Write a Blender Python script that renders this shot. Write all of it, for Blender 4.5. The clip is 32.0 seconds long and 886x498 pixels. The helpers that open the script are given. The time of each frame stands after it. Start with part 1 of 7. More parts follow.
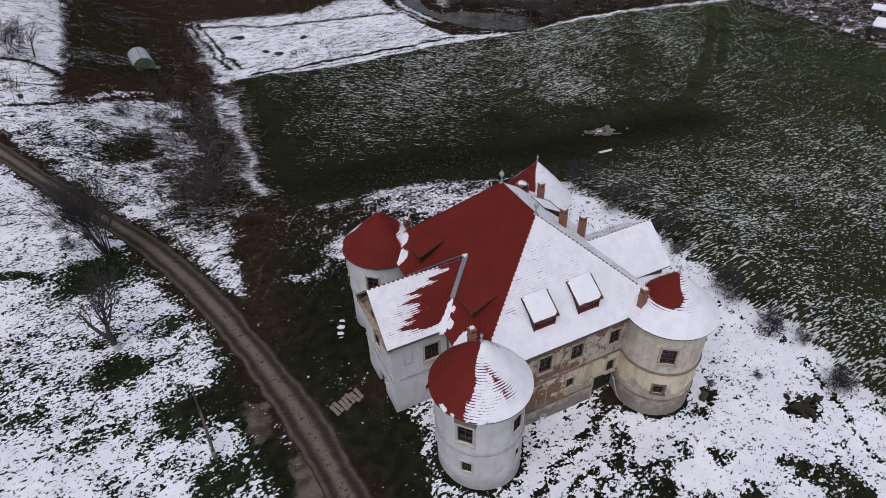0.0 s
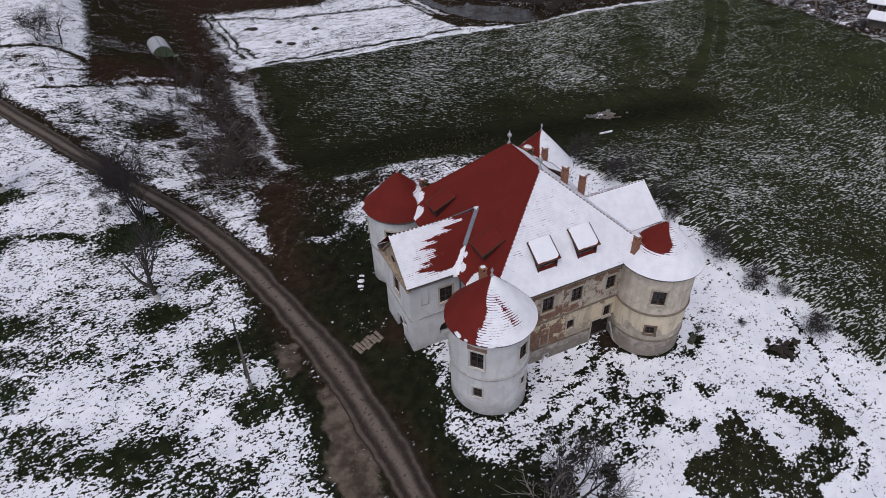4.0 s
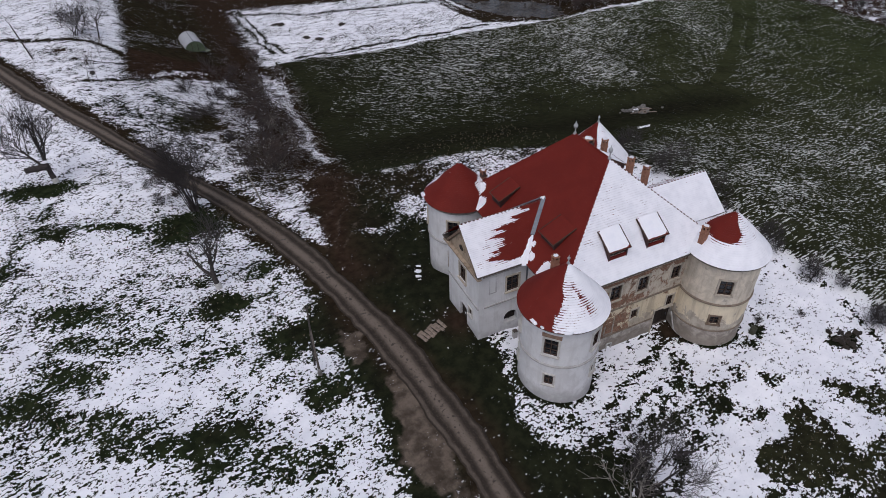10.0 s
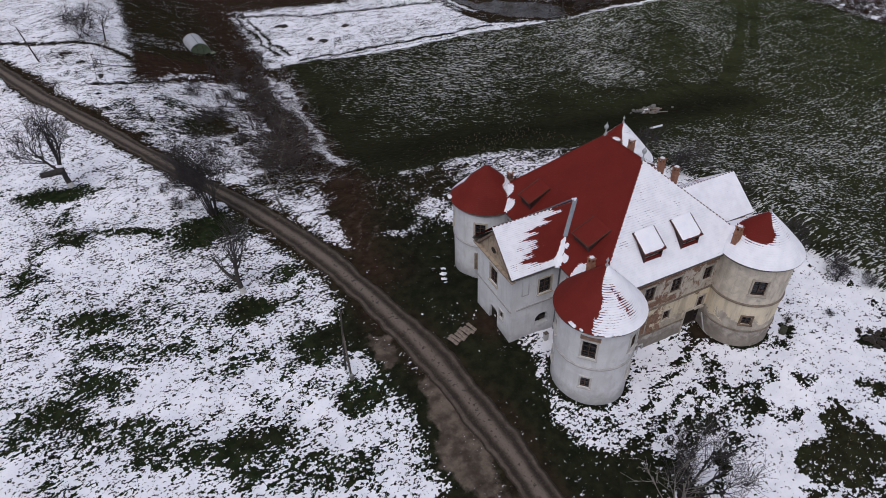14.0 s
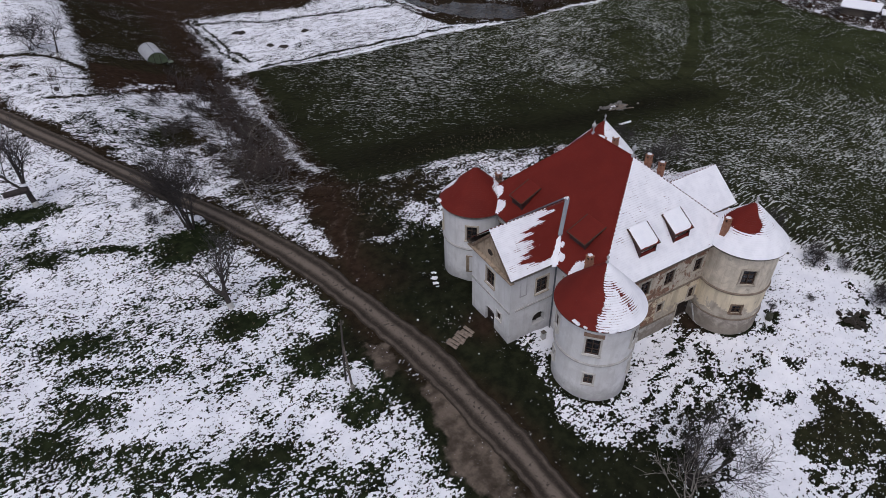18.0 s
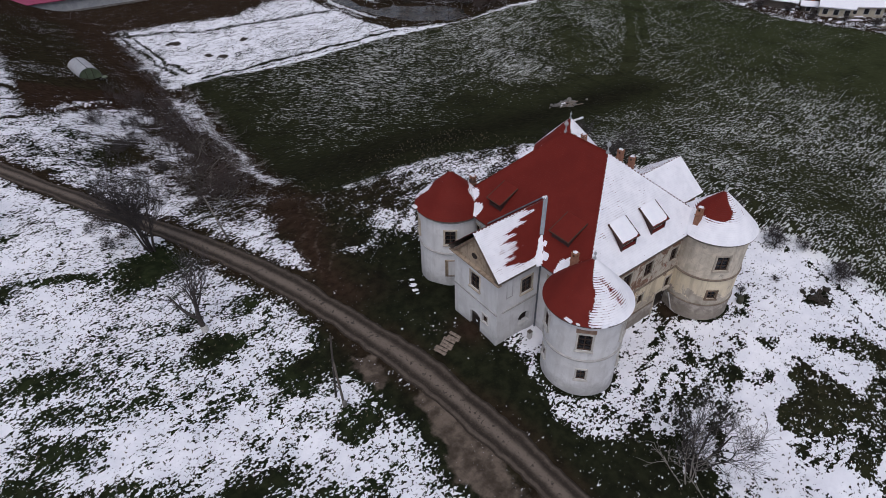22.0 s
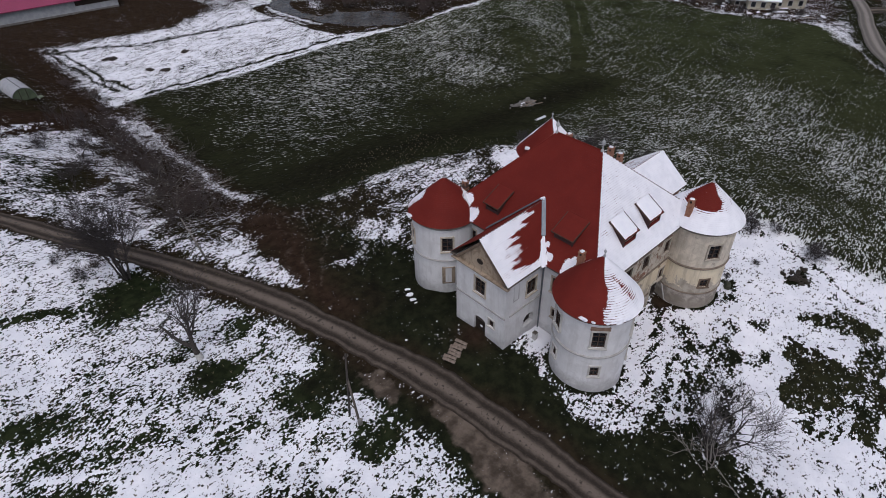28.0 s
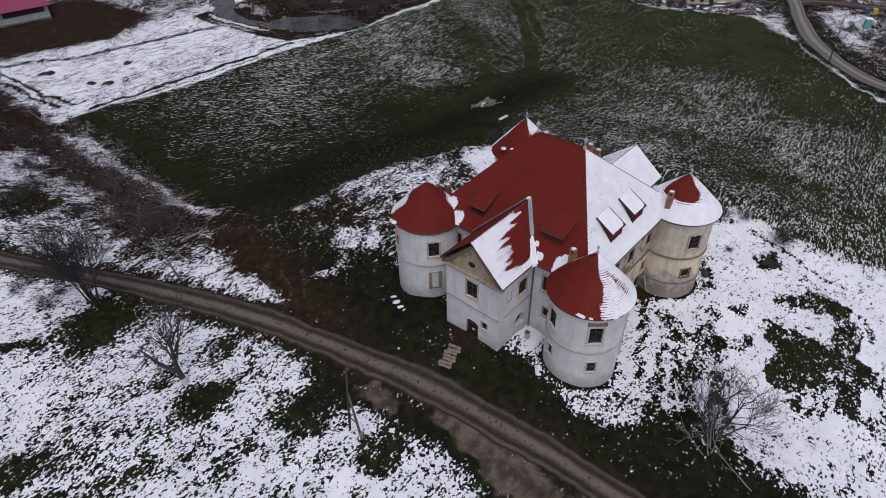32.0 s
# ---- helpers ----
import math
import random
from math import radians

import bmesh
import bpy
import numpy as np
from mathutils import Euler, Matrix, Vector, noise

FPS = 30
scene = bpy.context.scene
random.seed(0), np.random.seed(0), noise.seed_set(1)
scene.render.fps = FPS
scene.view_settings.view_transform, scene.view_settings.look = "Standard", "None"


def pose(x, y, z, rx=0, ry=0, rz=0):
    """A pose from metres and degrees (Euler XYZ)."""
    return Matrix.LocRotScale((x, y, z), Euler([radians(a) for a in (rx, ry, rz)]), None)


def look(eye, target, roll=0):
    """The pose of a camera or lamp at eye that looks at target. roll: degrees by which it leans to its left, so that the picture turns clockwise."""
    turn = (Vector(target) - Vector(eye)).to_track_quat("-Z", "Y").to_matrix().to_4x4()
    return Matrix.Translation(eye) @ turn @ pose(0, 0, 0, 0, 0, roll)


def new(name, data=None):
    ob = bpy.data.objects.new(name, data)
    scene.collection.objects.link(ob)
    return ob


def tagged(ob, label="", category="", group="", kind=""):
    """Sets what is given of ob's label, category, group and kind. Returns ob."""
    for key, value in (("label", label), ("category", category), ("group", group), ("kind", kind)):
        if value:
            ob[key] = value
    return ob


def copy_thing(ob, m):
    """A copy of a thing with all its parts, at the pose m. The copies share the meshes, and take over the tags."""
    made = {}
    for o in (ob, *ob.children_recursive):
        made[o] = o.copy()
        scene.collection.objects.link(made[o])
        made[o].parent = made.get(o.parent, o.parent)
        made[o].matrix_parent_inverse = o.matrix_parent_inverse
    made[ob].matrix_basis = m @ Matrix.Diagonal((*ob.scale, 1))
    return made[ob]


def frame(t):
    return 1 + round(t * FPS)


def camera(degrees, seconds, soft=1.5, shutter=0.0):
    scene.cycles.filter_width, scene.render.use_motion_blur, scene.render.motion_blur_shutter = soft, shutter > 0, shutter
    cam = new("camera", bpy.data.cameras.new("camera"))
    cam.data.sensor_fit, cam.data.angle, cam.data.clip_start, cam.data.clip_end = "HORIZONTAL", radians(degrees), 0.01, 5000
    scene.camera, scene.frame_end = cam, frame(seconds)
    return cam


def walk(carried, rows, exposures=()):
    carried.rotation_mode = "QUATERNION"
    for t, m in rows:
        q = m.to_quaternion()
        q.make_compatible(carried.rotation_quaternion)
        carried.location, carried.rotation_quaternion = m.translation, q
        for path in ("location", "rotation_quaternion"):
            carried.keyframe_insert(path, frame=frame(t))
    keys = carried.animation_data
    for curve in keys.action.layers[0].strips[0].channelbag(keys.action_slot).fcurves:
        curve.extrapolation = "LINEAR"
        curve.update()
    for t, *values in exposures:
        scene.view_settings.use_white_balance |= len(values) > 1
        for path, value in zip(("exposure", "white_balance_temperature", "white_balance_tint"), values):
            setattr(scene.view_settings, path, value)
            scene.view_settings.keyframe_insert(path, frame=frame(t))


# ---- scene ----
cam = camera(71.9, 32.0, soft=0.65)
METRES, EYE, TILT, LEAN, TURN = 25.0, 34.0, 0.0, 0.0, -29.0
ROWS = [
    (0.0, 0.0, 0.0, 0.0, -1.08, -38.08, 1.38),
    (0.5, -0.0066, -0.0192, 0.001, -1.1, -38.06, 1.37),
    (1.0, -0.0137, -0.0486, 0.0015, -1.08, -38.08, 1.36),
    (1.5, -0.021, -0.0832, 0.0022, -1.05, -38.09, 1.34),
    (2.0, -0.0269, -0.1178, 0.0028, -1.03, -38.1, 1.34),
    (2.5, -0.0299, -0.1502, 0.0033, -0.91, -38.11, 1.34),
    (3.0, -0.0316, -0.1775, 0.0039, -0.86, -38.1, 1.33),
    (3.5, -0.0326, -0.2011, 0.004, -0.81, -38.1, 1.33),
    (5.5, -0.0524, -0.2407, 0.0019, -0.57, -38.16, 1.43),
    (6.0, -0.0678, -0.2433, 0.0014, -0.54, -38.18, 1.43),
    (6.5, -0.0846, -0.2444, 0.0008, -0.48, -38.2, 1.45),
    (7.0, -0.1024, -0.2453, 0.0008, -0.42, -38.23, 1.45),
    (7.5, -0.1205, -0.2458, 0.0007, -0.35, -38.24, 1.46),
    (8.0, -0.139, -0.2455, 0.0008, -0.31, -38.27, 1.5),
    (8.5, -0.1572, -0.2454, 0.0007, -0.26, -38.28, 1.5),
    (9.0, -0.1742, -0.2462, 0.0009, -0.22, -38.3, 1.52),
    (9.5, -0.1908, -0.2466, 0.0008, -0.17, -38.31, 1.53),
    (10.0, -0.2063, -0.2459, 0.0004, -0.09, -38.31, 1.53),
    (10.5, -0.2211, -0.2449, 0.0001, -0.05, -38.31, 1.53),
    (11.0, -0.2354, -0.2433, -0.0001, 0.01, -38.31, 1.54),
    (11.5, -0.2486, -0.2417, -0.0003, 0.07, -38.31, 1.55),
    (12.0, -0.2615, -0.2399, -0.0002, 0.12, -38.3, 1.57),
    (12.5, -0.274, -0.2383, -0.0004, 0.17, -38.29, 1.56),
    (13.0, -0.2869, -0.2364, -0.0002, 0.18, -38.29, 1.58),
    (13.5, -0.2992, -0.2346, 0.0004, -0.08, -38.28, 1.59),
    (14.0, -0.3121, -0.2328, 0.0012, -0.8, -38.27, 1.57),
    (14.5, -0.3255, -0.2308, 0.0019, -1.64, -38.28, 1.54),
    (16.5, -0.3774, -0.2239, 0.0024, -2.99, -38.21, 1.41),
    (17.0, -0.3892, -0.2215, 0.0031, -3.25, -38.2, 1.41),
    (17.5, -0.4006, -0.2189, 0.0036, -4.09, -38.2, 1.39),
    (18.0, -0.4124, -0.2158, 0.0043, -5.37, -38.23, 1.35),
    (18.5, -0.4238, -0.2129, 0.0045, -6.81, -38.22, 1.33),
    (19.0, -0.4365, -0.2097, 0.0047, -7.76, -38.22, 1.29),
    (19.5, -0.4489, -0.2057, 0.0055, -8.29, -38.22, 1.26),
    (20.0, -0.4622, -0.2019, 0.005, -8.65, -38.19, 1.24),
    (20.5, -0.474, -0.1966, 0.0056, -9.08, -38.2, 1.24),
    (21.0, -0.4876, -0.1916, 0.0057, -9.7, -38.19, 1.21),
    (21.5, -0.5012, -0.1864, 0.006, -10.76, -38.18, 1.16),
    (22.0, -0.5158, -0.1809, 0.0065, -11.72, -38.18, 1.12),
    (22.5, -0.5297, -0.1753, 0.007, -12.63, -38.18, 1.08),
    (23.0, -0.5438, -0.17, 0.0073, -13.47, -38.16, 1.04),
    (23.5, -0.5575, -0.1643, 0.0084, -14.02, -38.16, 1.02),
    (24.0, -0.5703, -0.1595, 0.0094, -14.33, -38.14, 1.03),
    (24.5, -0.584, -0.1542, 0.0102, -14.82, -38.14, 0.99),
    (25.0, -0.5968, -0.1492, 0.0107, -15.49, -38.15, 0.98),
    (25.5, -0.6095, -0.1435, 0.0113, -16.25, -38.15, 0.95),
    (27.5, -0.6606, -0.1215, 0.0112, -18.0, -38.07, 0.91),
    (28.0, -0.6729, -0.1161, 0.0114, -18.23, -38.07, 0.9),
    (28.5, -0.685, -0.1107, 0.0115, -18.59, -38.07, 0.9),
    (29.0, -0.6972, -0.1044, 0.0116, -19.26, -38.06, 0.87),
    (29.5, -0.7088, -0.098, 0.0114, -20.07, -38.04, 0.86),
    (30.0, -0.7206, -0.091, 0.0113, -20.91, -38.04, 0.82),
    (30.5, -0.7318, -0.0837, 0.0113, -21.67, -38.04, 0.8),
    (31.0, -0.7434, -0.0761, 0.0113, -22.46, -38.02, 0.77),
    (31.5, -0.7548, -0.0685, 0.0114, -23.14, -38.03, 0.74),
    (32.0, -0.7663, -0.0608, 0.0116, -23.78, -38.02, 0.72),
]
walk(cam, [(t, pose(0, 0, EYE, TILT, LEAN, TURN) @ pose(METRES * x, METRES * y, METRES * z, 90 + pitch, roll, yaw)) for t, x, y, z, yaw, pitch, roll in ROWS], [(0.0, -0.04, 6150, 14), (32.0, -0.04, 6150, 14)])

# ---- light ----
world = bpy.data.worlds.new("overcast_sky")
scene.world = world
world.use_nodes = True
wn, wl = world.node_tree.nodes, world.node_tree.links
sky = wn.new("ShaderNodeTexSky")
sky.sky_type, sky.sun_disc = "NISHITA", False
sky.sun_elevation, sky.sun_rotation = radians(63), radians(228)
sky.air_density, sky.dust_density = 1.0, 4.0
hsv = wn.new("ShaderNodeHueSaturation")
hsv.inputs["Saturation"].default_value = 0.5
wl.new(sky.outputs[0], hsv.inputs["Color"])
wl.new(hsv.outputs[0], wn["Background"].inputs["Color"])
wn["Background"].inputs["Strength"].default_value = 0.115
sun_data = bpy.data.lights.new("sun", "SUN")
sun_data.energy, sun_data.angle, sun_data.color = 0.8, radians(40), (1.0, 0.97, 0.93)
sun = new("sun", sun_data)
sun.matrix_world = look((-22, -20, 60), (0, 0, 0))

# ---- materials ----


class Mat:
    """A small helper to string shader nodes together."""

    def __init__(self, name, rough=0.8, metal=0.0, spec=0.3):
        self.m = bpy.data.materials.new(name)
        self.m.use_nodes = True
        self.t = self.m.node_tree
        self.b = self.t.nodes["Principled BSDF"]
        self.b.inputs["Roughness"].default_value = rough
        self.b.inputs["Metallic"].default_value = metal
        self.b.inputs["Specular IOR Level"].default_value = spec
        self.co = None

    def node(self, kind, **kw):
        n = self.t.nodes.new(kind)
        for k, v in kw.items():
            n.inputs[k].default_value = v
        return n

    def link(self, a, b):
        self.t.links.new(a, b)

    def coords(self, kind="Object"):
        if self.co is None:
            self.co = self.node("ShaderNodeTexCoord").outputs[kind]
        return self.co

    def noise(self, scale, detail=4.0, rough=0.6, distort=0.0, vec=None, stretch=None, turn=0.0):
        n = self.node("ShaderNodeTexNoise", Scale=scale, Detail=detail, Roughness=rough, Distortion=distort)
        v = vec or self.coords()
        if stretch:
            mp = self.node("ShaderNodeMapping", Scale=tuple(1 / a for a in stretch), Rotation=(0, 0, turn))
            mp.vector_type = "TEXTURE"
            self.link(v, mp.inputs["Vector"])
            v = mp.outputs[0]
        self.link(v, n.inputs["Vector"])
        return n.outputs["Fac"]

    def math(self, op, a, b=0.0, clamp=False):
        n = self.node("ShaderNodeMath")
        n.operation, n.use_clamp = op, clamp
        for i, v in enumerate((a, b)):
            if isinstance(v, (int, float)):
                n.inputs[i].default_value = v
            else:
                self.link(v, n.inputs[i])
        return n.outputs[0]

    def ramp(self, v, lo, hi, a=0.0, b=1.0):
        n = self.node("ShaderNodeMapRange")
        n.interpolation_type = "SMOOTHSTEP"
        self.link(v, n.inputs[0])
        for i, x in enumerate((lo, hi, a, b)):
            n.inputs[i + 1].default_value = x
        return n.outputs[0]

    def mix(self, fac, a, b, mode="MIX"):
        n = self.t.nodes.new("ShaderNodeMix")
        n.data_type, n.blend_type = "RGBA", mode
        for sock, v in ((n.inputs[0], fac), (n.inputs[6], a), (n.inputs[7], b)):
            if isinstance(v, (int, float)):
                sock.default_value = v
            elif isinstance(v, tuple):
                sock.default_value = (*v, 1)
            else:
                self.link(v, sock)
        return n.outputs[2]

    def attr(self, name):
        n = self.node("ShaderNodeAttribute")
        n.attribute_name = name
        return n

    def chan(self, name):
        s = self.node("ShaderNodeSeparateColor")
        self.link(self.attr(name).outputs["Color"], s.inputs[0])
        return s.outputs

    def color(self, c):
        if isinstance(c, tuple):
            self.b.inputs["Base Color"].default_value = (*c, 1)
        else:
            self.link(c, self.b.inputs["Base Color"])
        return self

    def rough(self, v):
        self.link(v, self.b.inputs["Roughness"])

    def bump(self, h, strength=0.3, dist=0.02):
        n = self.node("ShaderNodeBump", Strength=strength, Distance=dist)
        self.link(h, n.inputs["Height"])
        self.link(n.outputs[0], self.b.inputs["Normal"])
        return self


SNOW = (0.78, 0.78, 0.825)
FRESH = (0.825, 0.825, 0.87)


def simple(name, c1, c2, scale=3.0, rough=0.8, metal=0.0, bump=0.2, fine=25.0):
    """Two-scale blotched paint, stone, wood or metal."""
    k = Mat(name, rough, metal)
    f = k.mix(k.ramp(k.noise(scale, 5), 0.35, 0.65), c1, c2)
    g = k.noise(fine, 3)
    k.color(k.mix(k.ramp(g, 0.3, 0.75, 0.0, 0.35), f, tuple(x * 0.55 for x in c1)))
    k.bump(g, bump, 0.01)
    return k.m


def make_ground():
    k = Mat("winter_ground", 0.95, spec=0.0)
    a, b = k.chan("cov"), k.chan("cov_b")
    snow_at, soil_at, green_at = a[0], a[1], a[2]
    mud_at, field_at, vein_at = b[0], b[1], b[2]
    # grass and soil under the snow
    n_big = k.noise(0.18, 5)
    n_mid = k.noise(1.3, 5)
    n_fine = k.noise(7.0, 4, 0.7)
    dead = k.mix(k.ramp(n_mid, 0.35, 0.7), (0.0076, 0.0074, 0.0055), (0.0155, 0.0142, 0.0095))
    dead = k.mix(k.ramp(n_fine, 0.5, 0.75, 0.0, 0.5), dead, (0.027, 0.024, 0.015))
    lush = k.mix(k.ramp(n_mid, 0.35, 0.7), (0.0112, 0.0148, 0.0078), (0.0240, 0.0310, 0.0142))
    grass = k.mix(k.math("MULTIPLY", green_at, k.ramp(n_big, 0.25, 0.55)), dead, lush)
    soil = k.mix(k.ramp(n_mid, 0.3, 0.7), (0.0185, 0.0118, 0.0088), (0.0360, 0.0222, 0.0155))
    soil = k.mix(k.ramp(n_fine, 0.5, 0.75, 0.0, 0.5), soil, (0.04, 0.030, 0.023))
    sown = k.mix(k.ramp(n_fine, 0.3, 0.7), (0.0255, 0.0260, 0.0140), (0.0410, 0.0430, 0.0215))
    sown = k.mix(k.ramp(green_at, 0.78, 1.0, 0.0, 0.75), sown, k.mix(k.ramp(n_mid, 0.3, 0.7), (0.0265, 0.0320, 0.0160), (0.0385, 0.0450, 0.0215)))
    grass = k.mix(k.math("MULTIPLY", field_at, k.math("MULTIPLY", green_at, k.ramp(n_big, 0.25, 0.65, 0.35, 1.0))), grass, sown)
    base = k.mix(soil_at, grass, soil)
    mud = k.mix(k.ramp(k.noise(0.9, 5), 0.35, 0.7), (0.050, 0.039, 0.030), (0.140, 0.112, 0.090))
    base = k.mix(k.ramp(k.math("ADD", mud_at, k.math("MULTIPLY", k.math("SUBTRACT", n_mid, 0.5), 1.5)), 0.25, 0.85), base, mud)
    # snow broken up by tussocks; in the field it lies along the drilled rows
    n1 = k.noise(0.62, 4, 0.6, 0.6, stretch=(0.8, 1.2, 1.0), turn=radians(8))
    n2 = k.noise(2.2, 5, 0.68, 0.5, stretch=(0.80, 1.20, 1.0), turn=radians(4))
    n3 = k.noise(4.9, 2, 0.6, 0.2, stretch=(0.85, 1.15, 1.0))
    tuss = k.math("ADD", k.math("MULTIPLY", n1, 0.25), k.math("ADD", k.math("MULTIPLY", n2, 0.36), k.math("MULTIPLY", n3, 0.39)))
    sp = k.node("ShaderNodeSeparateXYZ")
    k.link(k.coords(), sp.inputs[0])
    drilled = []
    for turn in (-46, 2):
        r1 = k.noise(0.55, 4, 0.6, 0.2, stretch=(0.26, 1.4, 1.0), turn=radians(turn))
        r2 = k.noise(2.3, 4, 0.66, 0.15, stretch=(0.27, 1.65, 1.0), turn=radians(turn))
        r3 = k.noise(4.3, 2, 0.55, 0.1, stretch=(0.34, 1.55, 1.0), turn=radians(turn))
        drilled.append(k.math("ADD", k.math("MULTIPLY", r1, 0.12), k.math("ADD", k.math("MULTIPLY", r2, 0.42), k.math("MULTIPLY", r3, 0.46))))
    side = k.node("ShaderNodeMix")
    k.link(k.ramp(k.math("ADD", sp.outputs[0], k.math("MULTIPLY", sp.outputs[1], -0.5)), 5.0, 30.0), side.inputs[0])
    k.link(drilled[0], side.inputs[2]), k.link(drilled[1], side.inputs[3])
    rows = side.outputs[0]
    n = k.node("ShaderNodeMix")
    k.link(field_at, n.inputs[0]), k.link(tuss, n.inputs[2]), k.link(rows, n.inputs[3])
    lev = k.ramp(n.outputs[0], 0.37, 0.63)
    patchy = k.math("MULTIPLY", k.math("SUBTRACT", k.noise(0.22, 4, 0.6), 0.5), k.math("MULTIPLY", k.math("MULTIPLY", snow_at, k.math("SUBTRACT", 1.0, snow_at)), k.ramp(field_at, 0.0, 1.0, 3.4, 2.9)))
    over = k.math("SUBTRACT", k.math("ADD", snow_at, patchy), lev)
    cv = k.node("ShaderNodeMix")
    k.link(field_at, cv.inputs[0]), k.link(k.ramp(over, -0.01, 0.045), cv.inputs[2]), k.link(k.ramp(over, -0.02, 0.07), cv.inputs[3])
    cover = cv.outputs[0]
    # winding wheel marks
    marks = k.math("MULTIPLY", k.ramp(vein_at, 0.2, 0.5), k.ramp(n_mid, 0.35, 0.6, 0.25, 1.0))
    cover = k.math("MULTIPLY", cover, k.math("SUBTRACT", 1.0, k.math("MULTIPLY", marks, 0.8)))
    thin = k.math("SUBTRACT", 1.0, k.math("MULTIPLY", field_at, 0.24))
    cover = k.math("MULTIPLY", cover, thin)
    base = k.mix(k.math("MULTIPLY", marks, 0.5), base, (0.0095, 0.0105, 0.0070))
    snow = k.mix(k.ramp(k.noise(0.5, 4), 0.35, 0.65), FRESH, (0.74, 0.745, 0.80))
    # grey dimple shading put into the snow colour, on top of the bump
    snow = k.mix(k.ramp(n2, 0.45, 0.68, 0.0, 0.3), snow, (0.62, 0.63, 0.68))
    snow = k.mix(k.math("MULTIPLY", field_at, 0.4), snow, (0.62, 0.64, 0.53))
    k.color(k.mix(cover, base, snow))
    k.rough(k.ramp(cover, 0, 1, 0.93, 0.75))
    h = k.math("ADD", k.math("MULTIPLY", cover, 0.7), k.math("ADD", k.math("MULTIPLY", n2, 0.9), k.math("MULTIPLY", n_fine, 0.6)))
    k.bump(h, 0.6, 0.08)
    return k.m


def make_road(name, dark, light):
    k = Mat(name, 0.92, spec=0.15)
    tr = k.attr("across").outputs["Fac"]
    n = k.noise(1.4, 6, 0.65)
    f = k.noise(9, 4, 0.7)
    v = k.math("ADD", tr, k.math("MULTIPLY", k.math("SUBTRACT", n, 0.5), 0.45))
    c = k.mix(k.ramp(v, 0.15, 0.75), dark, light)
    c = k.mix(k.ramp(f, 0.5, 0.72, 0.0, 0.28), c, tuple(x * 1.35 for x in light))
    pud = k.math("MULTIPLY", k.ramp(k.noise(3.6, 2, 0.5, 0.6), 0.60, 0.63), k.ramp(tr, 0.3, 0.7, 0.1, 1.0))
    clod = k.ramp(k.noise(8.0, 3, 0.6), 0.55, 0.66)
    c = k.mix(k.math("MULTIPLY", clod, 0.22), c, tuple(x * 0.6 for x in dark))
    k.color(k.mix(k.math("MULTIPLY", pud, 0.75), c, tuple(x * 0.5 for x in dark)))
    k.rough(k.ramp(pud, 0, 1, 0.95, 0.45))
    k.bump(k.math("SUBTRACT", f, k.math("MULTIPLY", pud, 0.5)), 0.6, 0.06)
    return k.m


def make_roof():
    k = Mat("red_roof_tiles", 0.75, spec=0.1)
    s = k.chan("lie")
    sn, ph = s[0], s[1]
    n = k.noise(1.6, 6, 0.65, 0.3)
    f = k.noise(11, 3, 0.6)
    red = k.mix(k.ramp(k.noise(0.7, 4), 0.35, 0.65), (0.112, 0.0136, 0.0098), (0.132, 0.0164, 0.0116))
    red = k.mix(k.ramp(f, 0.45, 0.8, 0.0, 0.35), red, (0.090, 0.0165, 0.0135))
    red = k.mix(k.ramp(ph, 0.85, 1.0, 0.0, 0.05), red, (0.06, 0.014, 0.012))
    x = k.math("MULTIPLY", sn, 1.45)
    x = k.math("ADD", x, k.math("MULTIPLY", k.math("SUBTRACT", n, 0.5), 1.35))
    x = k.math("ADD", x, k.math("MULTIPLY", k.math("SUBTRACT", f, 0.5), 0.55))
    lip = k.math("MULTIPLY", k.ramp(ph, 0.45, 1.0), k.ramp(k.noise(1.3, 4, 0.7), 0.38, 0.62, 0.12, 0.78))
    x = k.math("SUBTRACT", x, lip)
    cov = k.ramp(x, 0.47, 0.56)
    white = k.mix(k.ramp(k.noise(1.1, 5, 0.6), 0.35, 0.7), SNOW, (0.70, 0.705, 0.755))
    # groove shading painted into the snow as grey lines along the course edges
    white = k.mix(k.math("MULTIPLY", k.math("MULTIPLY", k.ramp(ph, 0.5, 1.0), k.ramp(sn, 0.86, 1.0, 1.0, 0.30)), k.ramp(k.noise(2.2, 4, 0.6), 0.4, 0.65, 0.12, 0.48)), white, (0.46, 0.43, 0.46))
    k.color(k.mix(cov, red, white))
    k.rough(k.ramp(cov, 0, 1, 0.7, 0.8))
    k.bump(k.math("ADD", cov, k.math("MULTIPLY", f, 0.3)), 0.4, 0.03)
    return k.m


